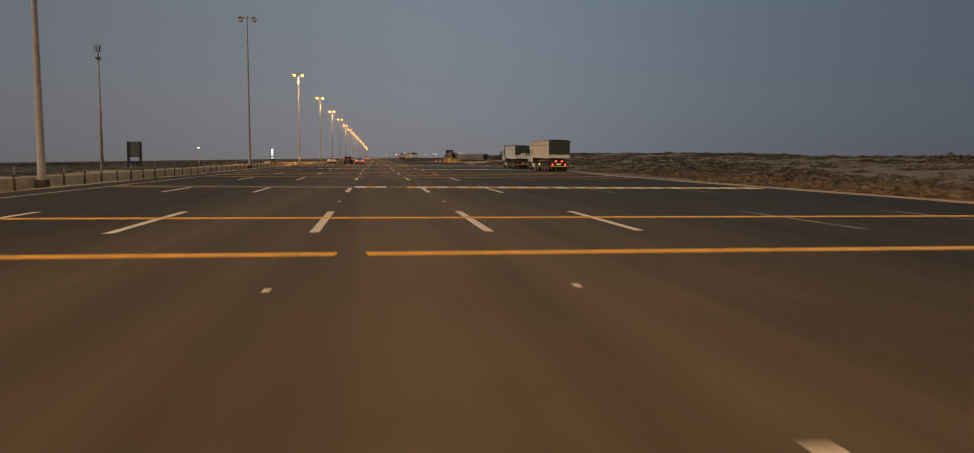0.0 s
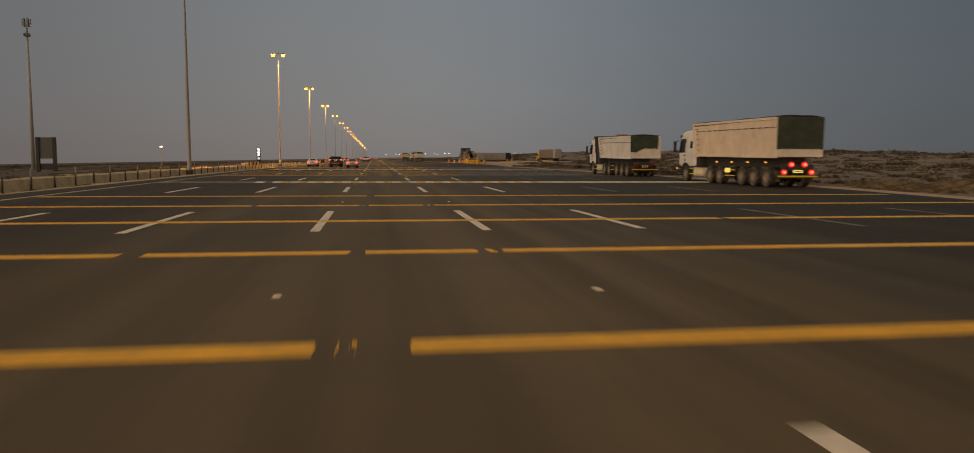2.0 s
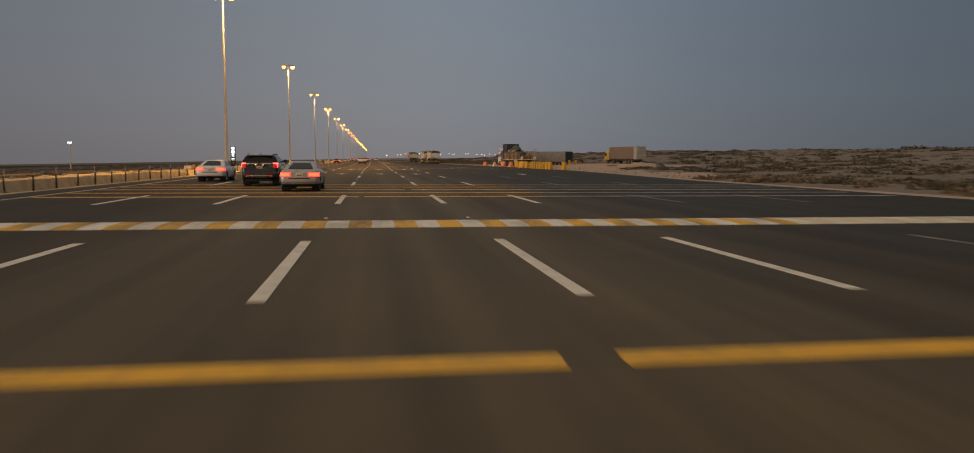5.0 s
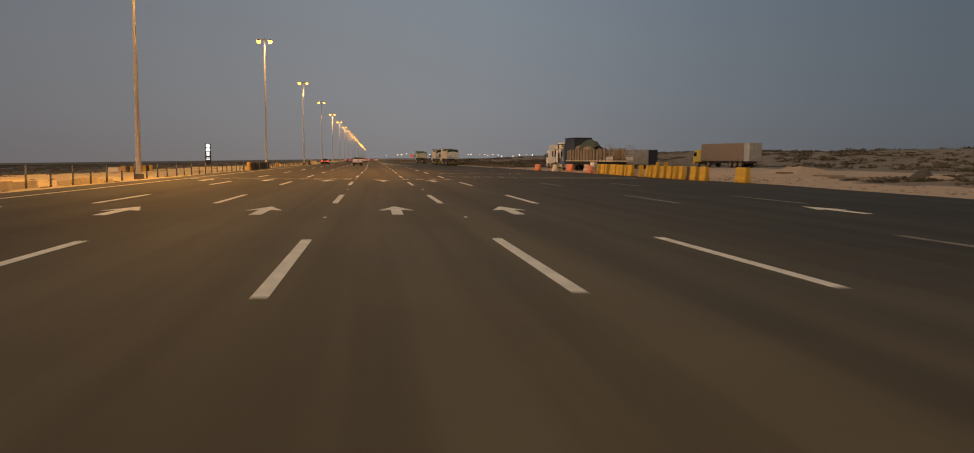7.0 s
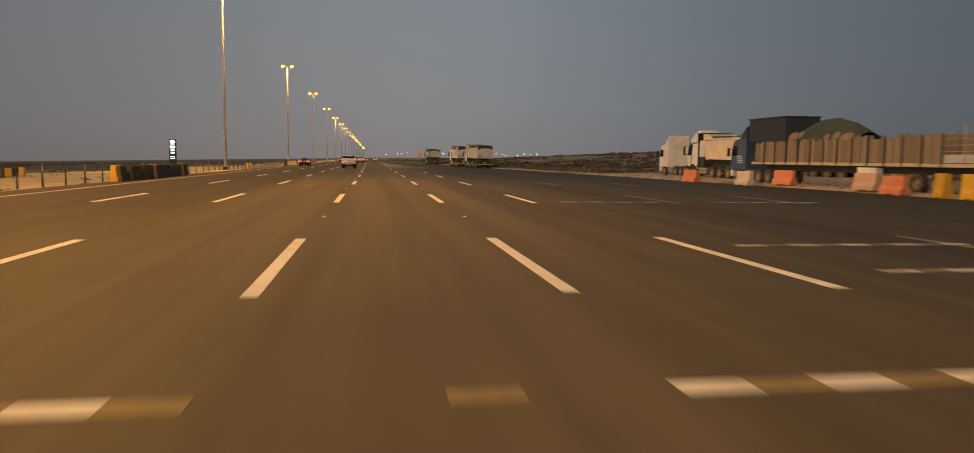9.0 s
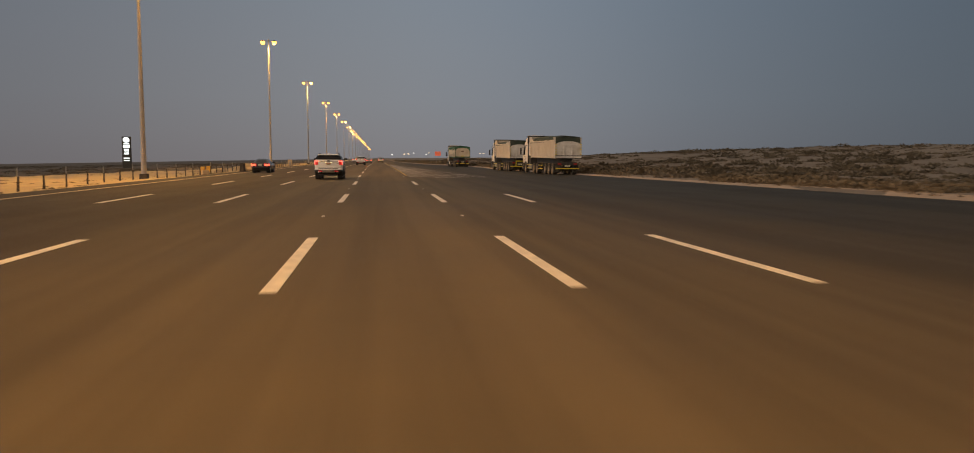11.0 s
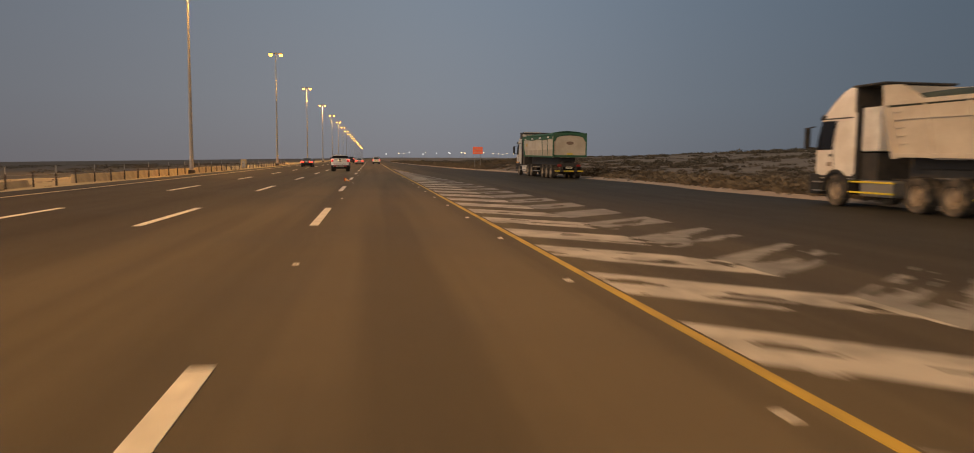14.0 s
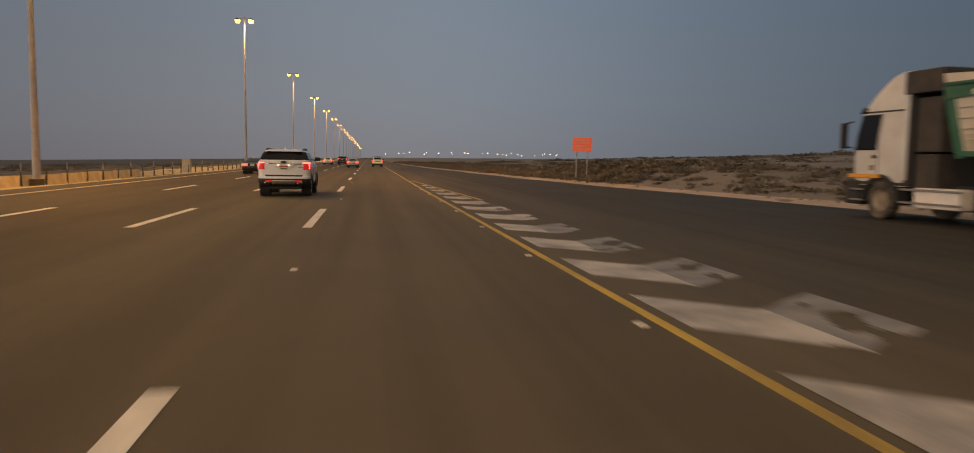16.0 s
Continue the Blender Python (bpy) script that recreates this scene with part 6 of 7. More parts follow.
    part("plate_band", one_box(-0.16, 0.16, yp - 0.032, yp - 0.025, zp + 0.11, zp + 0.16), PLATE_RED if kind == "suv" else plate, pl)
    part("plate_bar", one_box(-0.11, 0.11, yp - 0.032, yp - 0.025, zp + 0.04, zp + 0.07), PLATE_BAR, pl)
    part("underbody", one_box(-W + 0.38, W - 0.38, 0.35, L - 0.3, 0.27, 0.50, 0.03), PLASTIC_BLACK, c)
    part("cabin", cabin_shell[0], paint, c, smooth=True)
    part("body", cut_arches(body_shell[0], axles, r, arch), paint, c, smooth=True)
    c.scale = (1.0, 1.0, tall)
    return c


def head_lamp(x, y):
    """The dipped beam of a car whose nose is at y."""
    lamp = bpy.data.lights.new("car_headlamp", "SPOT")
    lamp.energy, lamp.color, lamp.shadow_soft_size, lamp.spot_size, lamp.spot_blend = 700.0, (0.76, 1.0, 0.78), 0.08, radians(66), 1.0
    new("car_headlamp", lamp).matrix_world = look((x, y, 0.82), (x + 1.6, y + 17.0, 0.0))


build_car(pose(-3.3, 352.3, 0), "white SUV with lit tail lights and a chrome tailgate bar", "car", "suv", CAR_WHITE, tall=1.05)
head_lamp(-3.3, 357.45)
# the white SUV above is added a second time, at its later place
build_car(pose(-3.5, 463.2, 0), "the same white SUV further on, with lit tail lights and black roof rails", "car", "suv", CAR_WHITE, tall=1.05)
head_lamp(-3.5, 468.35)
build_car(pose(-11.6, 376.0, 0), "black sedan with lit red tail lights in the outer lane", "car", "sedan", CAR_BLACK)
build_car(pose(-10.6, 187.0, 0), "white sedan with lit red tail lights", "car", "sedan", CAR_WHITE)
build_car(pose(-6.3, 179.0, 0), "black SUV with lit red tail lights", "car", "suv", CAR_BLACK)
build_car(pose(-3.45, 171.8, 0), "pale silver sedan with lit red tail lights", "car", "sedan", CAR_SILVER)
# the sedans and black SUV added again at later places; the pickup stands once
build_car(pose(-10.2, 500.5, 0), "dark sedan with lit red tail lights in the outer lane", "car", "sedan", CAR_BLACK)
build_car(pose(-5.9, 598.0, 0), "black SUV far ahead with lit tail lights", "car", "suv", CAR_BLACK)
build_car(pose(-2.7, 550.0, 0), "small silver sedan far ahead in the lane", "car", "sedan", CAR_SILVER)
build_car(pose(1.2, 564.0, 0), "white pickup truck with a yellow reflective tailgate band", "pickup truck", "pickup", CAR_WHITE, plate=PLATE_YELLOW)
build_car(pose(-8.8, 594.0, 0), "white sedan far ahead in the outer lane", "car", "sedan", CAR_WHITE)


# ---------------------------------------------------------------- loading yard beside the road
def build_tractor_cab(t, y1, paint, front, roof_mat):
    """Cab of a heavy truck whose front is at y1, as parts of the thing t."""
    bm = bmesh.new()
    extrude_x(bm, [(y1 - 2.2, 0.95), (y1 - 0.05, 0.9), (y1, 1.4), (y1 - 0.03, 2.0), (y1 - 0.25, 2.95), (y1 - 0.6, 3.2), (y1 - 2.2, 3.3)], -1.22, 1.22, 0.07)
    cab = part("cab", bm, paint, t)
    part("front_panel", one_box(-1.2, 1.2, y1 - 0.32, y1 + 0.03, 0.45, 1.9, 0.06), front, cab)
    bm = bmesh.new()
    panel(bm, [(1.08, y1 + 0.0, 2.0), (-1.08, y1 + 0.0, 2.0), (-1.02, y1 - 0.22, 2.85), (1.02, y1 - 0.22, 2.85)], 0.02)
    part("windscreen", bm, GLASS_DARK, cab)
    for s in (-1, 1):
        bm = bmesh.new()
        q = [(s * 1.225, y1 - 0.15, 2.0), (s * 1.225, y1 - 1.05, 2.0), (s * 1.225, y1 - 1.05, 2.75), (s * 1.225, y1 - 0.35, 2.75)]
        panel(bm, q if s < 0 else q[::-1], 0.012)
        part("side_window", bm, GLASS_DARK, cab)
        part("mirror", one_box(s * 1.45 - 0.1, s * 1.45 + 0.1, y1 - 0.12, y1 + 0.02, 1.95, 2.6, 0.04), PLASTIC_BLACK, cab)
        part("mirror_arm", tube(bmesh.new(), (s * 1.2, y1 - 0.1, 2.5), (s * 1.45, y1 - 0.06, 2.5), 0.025), PLASTIC_BLACK, cab)
        wheel(t, s * 1.05, y1 - 1.35, 0.52, 0.34, s, RIM_DUSTY)
        for wy in (y1 - 4.2, y1 - 5.5):
            wheel(t, s * 1.0, wy, 0.52, 0.5, s, RIM_DUSTY)
        part("fuel_tank", one_box(s * 0.98 - 0.25, s * 0.98 + 0.25, y1 - 3.5, y1 - 2.3, 0.42, 0.95, 0.08), GALV, t)
    bm = bmesh.new()
    hexa(bm, [(-1.15, y1 - 2.2, 3.22), (1.15, y1 - 2.2, 3.22), (1.0, y1 - 0.75, 3.18), (-1.0, y1 - 0.75, 3.18), (-1.15, y1 - 2.25, 4.2), (1.15, y1 - 2.25, 4.2), (0.95, y1 - 1.2, 3.75), (-0.95, y1 - 1.2, 3.75)], 0.08)
    part("roof_deflector", bm, roof_mat, cab)
    bm = bmesh.new()
    for x in (-0.5, 0.38):
        box(bm, x, x + 0.12, y1 - 6.3, y1 - 0.5, 0.75, 1.02)
    part("chassis", bm, DARK_STEEL, t)


def trailer_axles(t, ys):
    for y in ys:
        for s in (-1, 1):
            wheel(t, s * 1.0, y, 0.52, 0.48, s, RIM_DUSTY)
        part("axle", tube(bmesh.new(), (-1.0, y, 0.52), (1.0, y, 0.52), 0.1), DARK_STEEL, t)


def build_flatbed():
    """Drop-side flatbed truck with planked sides and a white rear section."""
    L = 25.9
    t = thing("flatbed_truck", pose(28.85, 272.5, 0.04, rz=0.4), "blue flatbed truck with planked wooden sides, parked behind barriers", "truck")
    build_tractor_cab(t, L, BLUE_PAINT, TRUCK_WHITE, NAVY_BOX)
    part("bulkhead", one_box(-1.27, 1.27, L - 7.6, L - 2.75, 2.95, 4.55, 0.05), NAVY_BOX, t, "dark blue box body behind the cab")
    part("box_rim", one_box(-1.32, 1.32, L - 7.65, L - 2.7, 4.56, 4.66, 0.02), DARK_STEEL, t)
    for s in (-1, 1):
        for k in range(4):
            part("cab_stripe", one_box(s * 1.235 - 0.012, s * 1.235 + 0.012, L - 1.9 + 0.06 * k, L - 1.15 + 0.06 * k, 1.45 + 0.16 * k, 1.53 + 0.16 * k), TRUCK_WHITE, t, "pale painted stripe")
    bed = part("deck", one_box(-1.27, 1.27, 1.5, L - 3.3, 1.38, 1.56, 0.02), YARD_CREAM, t, "pale steel deck edge")
    bm = bmesh.new()
    for x in (-0.5, 0.38):
        box(bm, x, x + 0.12, 1.8, L - 4.0, 0.98, 1.38)
    part("frame", bm, DARK_STEEL, t)
    n = 13
    pitch = (L - 3.6 - 4.2) / n
    for i in range(n):
        y0 = 4.2 + pitch * i
        for s in (-1, 1):
            # each bay holds upright planks of uneven height, with a gap at its post
            w = (pitch - 0.16) / 4
            for k in range(4):
                part("plank", one_box(s * 1.21 - 0.03 + random.uniform(-0.03, 0.03), s * 1.21 + 0.03, y0 + 0.09 + w * k, y0 + 0.07 + w * (k + 1), 1.58, 2.98 + random.uniform(-0.12, 0.14)), WOOD, t)
        part("stake", one_box(-1.30, -1.25, y0 - 0.05, y0 + 0.05, 1.4, 3.0), DARK_STEEL, t)
    for i in range(2):
        y0 = 1.55 + 1.3 * i
        part("rear_side_panel", one_box(-1.26, -1.22, y0, y0 + 1.22, 1.6, 2.0), YARD_GREY, t, "grey rear side board")
        part("rear_side_panel", one_box(1.22, 1.26, y0, y0 + 1.22, 1.6, 2.0), YARD_GREY, t, "grey rear side board")
        for s in (-1, 1):
            bm = bmesh.new()
            for k in range(5):
                tube(bm, (s * 1.24, y0, 2.15 + 0.3 * k), (s * 1.24, y0 + 1.3, 2.15 + 0.3 * k), 0.022, n=6)
            tube(bm, (s * 1.24, y0, 1.6), (s * 1.24, y0, 3.4), 0.03, n=6)
            part("cage_rail", bm, GALV, t)
    bm = bmesh.new()
    grid = []
    for j in range(15):
        y = 11.4 + 7.4 * j / 14
        row = [bm.verts.new((-1.15 + 2.3 * i / 6, y, 2.4 + (1.95 * math.sin(math.pi * (0.1 + 0.8 * i / 6)) * math.sin(math.pi * (0.12 + 0.8 * j / 14)) ** 0.7) + 0.15 * noise.noise(Vector((i * 0.7, j * 0.8, 3))))) for i in range(7)]
        grid.append(row)
    for a, b in zip(grid, grid[1:]):
        for i in range(6):
            bm.faces.new((a[i], a[i + 1], b[i + 1], b[i]))
    part("tarpaulin", bm, TARP, t, "dark green tarpaulin over the load", smooth=True)
    for bx, by, bz, br in ((-0.7, 17.9, 3.1, 0.55), (-0.6, 17.0, 3.2, 0.5), (-0.75, 12.2, 2.9, 0.55), (-0.7, 13.1, 3.0, 0.55), (-0.75, 14.0, 2.95, 0.5)):
        bm = bmesh.new()
        bmesh.ops.create_icosphere(bm, subdivisions=2, radius=br)
        for v in bm.verts:
            v.co = Vector((v.co.x * 0.9, v.co.y, v.co.z * 0.85)) * (1 + 0.12 * noise.noise(v.co * 3 + Vector((by, 0, 0)))) + Vector((bx, by, bz))
        part("sack", bm, CURTAIN_BROWN, t, "bulging pale brown sack", smooth=True)
    trailer_axles(t, (3.2, 4.55, 5.9))
    part("underrun_bar", one_box(-1.2, 1.2, 1.55, 1.65, 0.5, 0.65), REFLECT_YELLOW, t)
    part("side_box", one_box(-1.24, -0.8, 9.0, 10.6, 0.6, 1.3, 0.02), TRUCK_WHITE, t)


def build_white_tractor():
    t = thing("tractor_unit", pose(31.9, 310.0, 0.04, rz=0.5), "white heavy tractor unit parked ahead of a tipper", "truck")
    build_tractor_cab(t, 11.0, TRUCK_WHITE, TRUCK_WHITE, TRUCK_WHITE)


def build_box_trailer():
    """Long grey box trailer standing across the yard."""
    t = thing("box_trailer", pose(44.9, 306.4, 0.0, rz=33.5), "long grey box trailer parked on the sand", "trailer")
    L = 18.3
    bm = bmesh.new()
    box(bm, -1.27, 1.27, 0, L, 0.95, 3.4, 0.04)
    b = part("body", bm, GREY_BOX, t)
    for i in range(22):
        for s in (-1, 1):
            part("side_rib", one_box(s * 1.28 - 0.02, s * 1.28 + 0.02, 0.05 + i * (L - 0.15) / 21, 0.12 + i * (L - 0.15) / 21, 1.0, 3.36), GREY_BOX, b)
    part("rear_door", one_box(-1.2, 1.2, -0.04, 0.01, 1.05, 3.3, 0.01), NAVY_BOX, b, "dark blue rear door")
    part("frame", one_box(-0.6, 0.6, 0.4, L - 0.4, 0.66, 0.94), DARK_STEEL, t)
    trailer_axles(t, (2.0, 3.3, 4.6))
    for s in (-1, 1):
        part("landing_leg", one_box(s * 0.8 - 0.07, s * 0.8 + 0.07, L - 4.0, L - 3.85, 0.0, 0.95), DARK_STEEL, t)


def build_curtain_truck():
    t = thing("curtain_truck", pose(61.9, 305.0, 0.0, rz=12.5), "tan curtain-sided truck with white rear doors, parked on sand", "truck")
    z = ground_height(61, 310)
    t.location.z = max(z, 0.0)
    L = 15.0
    body = part("curtain_body", one_box(-1.27, 1.27, 1.3, L - 2.5, 1.05, 4.05, 0.05), CURTAIN_BROWN, t)
    part("rear_section", one_box(-1.28, 1.28, 0.0, 1.28, 1.05, 4.08, 0.05), YARD_GREY, t, "white rear section")
    for i in range(12):
        part("curtain_strap", one_box(-1.30, -1.27, 1.5 + 0.92 * i, 1.56 + 0.92 * i, 0.92, 1.35), DARK_STEEL, body)
    for s in (-1, 1):
        part("rear_door", one_box(min(s * 0.02, s * 1.22), max(s * 0.02, s * 1.22), -0.035, 0.0, 1.1, 4.0, 0.01), YARD_GREY, t)
        part("door_bar", tube(bmesh.new(), (s * 0.35, -0.06, 1.1), (s * 0.35, -0.06, 3.95), 0.025), GALV, t)
    bm = bmesh.new()
    extrude_x(bm, [(L - 2.2, 0.9), (L - 0.05, 0.9), (L, 1.4), (L - 0.05, 1.9), (L - 0.3, 2.75), (L - 0.6, 2.95), (L - 2.2, 3.0)], -1.2, 1.2, 0.07)
    cab = part("cab", bm, YELLOW_CAB, t, "yellow cab")
    bm = bmesh.new()
    panel(bm, [(1.05, L, 1.95), (-1.05, L, 1.95), (-1.0, L - 0.25, 2.7), (1.0, L - 0.25, 2.7)], 0.02)
    part("windscreen", bm, GLASS_DARK, cab)
    for s in (-1, 1):
        bm = bmesh.new()
        q = [(s * 1.205, L - 0.2, 1.9), (s * 1.205, L - 1.1, 1.9), (s * 1.205, L - 1.1, 2.6), (s * 1.205, L - 0.4, 2.6)]
        panel(bm, q if s < 0 else q[::-1], 0.012)
        part("side_window", bm, GLASS_DARK, cab)
        wheel(t, s * 1.05, L - 1.3, 0.5, 0.34, s, RIM_DUSTY)
    part("bumper", one_box(-1.2, 1.2, L - 0.5, L + 0.05, 0.4, 0.92, 0.05), YELLOW_CAB, cab)
    part("frame", one_box(-0.6, 0.6, 0.3, L - 0.6, 0.68, 1.02), DARK_STEEL, t)
    trailer_axles(t, (2.2, 3.5, 4.8, L - 4.4))


build_flatbed()
build_white_tractor()
build_tipper(pose(31.1, 299.2, 0.04), 13.2, "dusty cream tipper standing empty in the yard", gate="grey", load=0.05, crest=0.5, top=3.5, hw=1.34, tall=1.22)
build_box_trailer()
build_curtain_truck()


# ---------------------------------------------------------------- road barriers
def barrier_mesh(name, material, length, height=0.95, foot=0.30, neck=0.12):
    """A moulded plastic barrier: wide foot, narrow top, with notches under it."""
    bm = bmesh.new()
    prof = [(-foot, 0.06), (-foot, 0.26), (-neck - 0.03, 0.46), (-neck, height - 0.05), (-neck + 0.04, height), (neck - 0.04, height), (neck, height - 0.05), (neck + 0.03, 0.46), (foot, 0.26), (foot, 0.06)]
    rows = []
    for y in (-length / 2, -length / 2 + 0.05, length / 2 - 0.05, length / 2):
        k = 0.93 if abs(y) > length / 2 - 0.02 else 1.0
        rows.append([bm.verts.new((x * k, y, z)) for x, z in prof])
    for a, b in zip(rows, rows[1:]):
        for i in range(len(prof)):
            bm.faces.new((a[i], a[(i + 1) % len(prof)], b[(i + 1) % len(prof)], b[i]))
    bm.faces.new(rows[0][::-1])
    bm.faces.new(rows[-1])
    for y in (-length * 0.32, length * 0.32):
        box(bm, -foot * 0.95, foot * 0.95, y - length * 0.12, y + length * 0.12, 0.0, 0.07)
    bmesh.ops.recalc_face_normals(bm, faces=bm.faces)
    return mesh_of(name, bm, material)


YELLOW_B = barrier_mesh("yellow_barrier", YELLOW_PLASTIC, 0.75, 1.15, 0.27, 0.18)
BLACK_B = barrier_mesh("black_barrier", BLACK_BLOCK, 0.75, 1.1, 0.27, 0.18)
ORANGE_B = barrier_mesh("orange_barrier", ORANGE_PLASTIC, 1.7)
WHITE_B = barrier_mesh("white_barrier", WHITE_PLASTIC, 1.7)
PINK_B = barrier_mesh("pink_barrier", PINK_PLASTIC, 1.7)


def put_barrier(mesh, x, y, turn, label):
    ob = new("road_barrier", mesh)
    ob.matrix_world = pose(x, y, (verge_height(x) if x > LEFT else ground_height(x, y)) if x < right_edge(y) else ground_height(x, y), rz=turn)
    tagged(ob, label, "road barrier", "barriers beside the yard")


for x, y, mesh, label in ((23.9, 297.6, ORANGE_B, "faded orange plastic water-filled barrier"), (24.9, 291.2, WHITE_B, "off-white plastic water-filled barrier"), (26.4, 288.8, ORANGE_B, "faded orange plastic water-filled barrier"),
                          (26.4, 280.6, PINK_B, "sun-bleached pink plastic barrier"), (26.1, 278.0, ORANGE_B, "faded orange plastic water-filled barrier"), (28.2, 259.0, PINK_B, "sun-bleached pink plastic barrier")):
    put_barrier(mesh, x, y, random.uniform(-9, 9) + 6, label)
for k, y in enumerate((274.9, 273.2, 271.7, 270.2, 269.0, 267.7, 266.5, 265.1, 263.8, 261.0, 258.9, 257.9, 256.6, 254.9, 253.5, 252.2, 251.0, 250.3, 248.4, 246.7, 242.7, 241.8)):
    black = k == 17
    put_barrier(BLACK_B if black else YELLOW_B, 26.25 + random.uniform(-0.08, 0.08) + (0.5 if black else 0.0) + (1.0 if y < 244 else 0.0), y, random.uniform(-14, 14), "black moulded barrier block" if black else "yellow moulded plastic barrier block")
for x, y in ((43.6, 301.0), (45.2, 301.6)):
    put_barrier(YELLOW_B, x, y, random.uniform(-14, 14), "yellow moulded plastic barrier block")


# ---------------------------------------------------------------- left verge: low panel wall and wire fence
def build_wall(y0, y1, buried=False):
    """Low precast wall of leaning panels; a buried stretch has lost panels and stands deep in sand."""
    wall = thing("verge_wall", pose(-28.75, 0, verge_height(-28.75) - 0.03), "low tan precast wall half buried in blown sand" if buried else "low tan precast concrete wall along the verge", "wall", "verge walls")
    step = 4.8
    meshes = []
    for h, sag in ((0.95, 0.0), (0.93, 0.03), (0.96, -0.03)):
        bm = bmesh.new()
        a, b = -step / 2 + 0.02, step / 2 - 0.02
        hexa(bm, [(-0.22, a, -0.5), (0.62, a, -0.5), (0.62, b, -0.5), (-0.22, b, -0.5), (-0.10, a, h), (0.06, a, h), (0.06, b, h + sag), (-0.10, b, h + sag)], 0.025)
        meshes.append(mesh_of("wall_panel", bm, CONCRETE))
    y = y0
    while y < y1:
        if not buried or random.random() < 0.75:
            ob = piece("wall_panel", random.choice(meshes), wall, (random.uniform(-0.04, 0.04), y + step / 2, -random.uniform(0, 0.04) - (random.uniform(0.15, 0.55) if buried else 0)))
            ob.rotation_euler = (random.uniform(-0.007, 0.007) * (3 if buried else 1), 0, random.uniform(-0.006, 0.006))
        y += step


build_wall(-31.5, 246)
build_wall(249.7, 283, True)
build_wall(418.2, 456, True)
build_wall(456.6, 531)


def build_fence(y0, y1):
    """A long stock fence of dark posts with four strands of wire, at the foot of the verge."""
    x = -28.3
    fence = thing("stock_fence", pose(x, 0, verge_height(x) - 0.05), "long wire fence with dark weathered posts on the sandy verge", "fence")
    meshes = []
    for h, top in ((1.32, 0.050), (1.25, 0.055), (1.40, 0.048)):
        bm = bmesh.new()
        hexa(bm, [(-0.085, -0.085, -0.3), (0.085, -0.085, -0.3), (0.085, 0.085, -0.3), (-0.085, 0.085, -0.3), (-top, -top, h), (top, -top, h), (top, top, h), (-top, top, h)], 0.012)
        meshes.append(mesh_of("post", bm, POST_DARK))
    bm = bmesh.new()
    hexa(bm, [(-0.035, -0.035, 1.2), (0.035, -0.035, 1.2), (0.035, 0.035, 1.2), (-0.035, 0.035, 1.2), (-0.03, -0.03, 1.95), (0.03, -0.03, 1.95), (0.03, 0.03, 1.95), (-0.03, 0.03, 1.95)])
    stay = mesh_of("post_extension", bm, GALV)
    spots = []
    y = y0
    while y < y1:
        dx, dz = random.uniform(-0.06, 0.06), random.uniform(-0.10, 0.06)
        ob = piece("post", random.choice(meshes), fence, (dx, y, dz))
        ob.rotation_euler = (random.uniform(-0.05, 0.05), random.uniform(-0.04, 0.04), random.uniform(-0.3, 0.3))
        if len(spots) % 2 == 0:
            piece("post_extension", stay, fence, (dx, y, dz))
        spots.append((dx, y, dz))
        y += 4.8
    for z in (0.30, 0.62, 0.94, 1.22):
        bm = bmesh.new()
        for (xa, ya, za), (xb, yb, zc) in zip(spots, spots[1:]):
            mid = (xa + xb) / 2, (ya + yb) / 2, z + (za + zc) / 2 - 0.03
            tube(bm, (xa + 0.07, ya, z + za), (mid[0] + 0.07, mid[1], mid[2]), 0.006, n=4, caps=False)
            tube(bm, (mid[0] + 0.07, mid[1], mid[2]), (xb + 0.07, yb, z + zc), 0.006, n=4, caps=False)
        part("wire", bm, GALV, fence, "thin fence wire")


build_fence(-31.5, 428)
build_fence(432.6, 640)


def barrel_row(y0, y1, x, tinted):
    y, k = y0, 0
    while y < y1:
        put_barrier(YELLOW_B if tinted and k % 9 == 0 else BLACK_B, x + random.uniform(-0.1, 0.1), y, random.uniform(-10, 10), "dirty yellow moulded barrier block" if tinted and k % 9 == 0 else "black moulded barrier block")
        y += 0.98
        k += 1


barrel_row(297, 316, -17.0, True)
barrel_row(397, 415.5, -17.0, False)
for bx, by, bl in ((-46.0, 332.6, WHITE_B), (-45.7, 334.6, PINK_B), (-45.3, 336.0, YELLOW_B), (-45.0, 337.2, BLACK_B), (-44.7, 338.4, YELLOW_B), (-44.0, 341.4, BLACK_B), (-43.7, 342.6, YELLOW_B), (-43.4, 343.7, BLACK_B), (-43.1, 344.9, YELLOW_B), (-30.4, 436, YELLOW_B), (-30.5, 441, YELLOW_B), (-16.0, 398.6, WHITE_B)):
    put_barrier(bl, bx, by, random.uniform(60, 120), "discarded plastic barrier on the sandy verge")


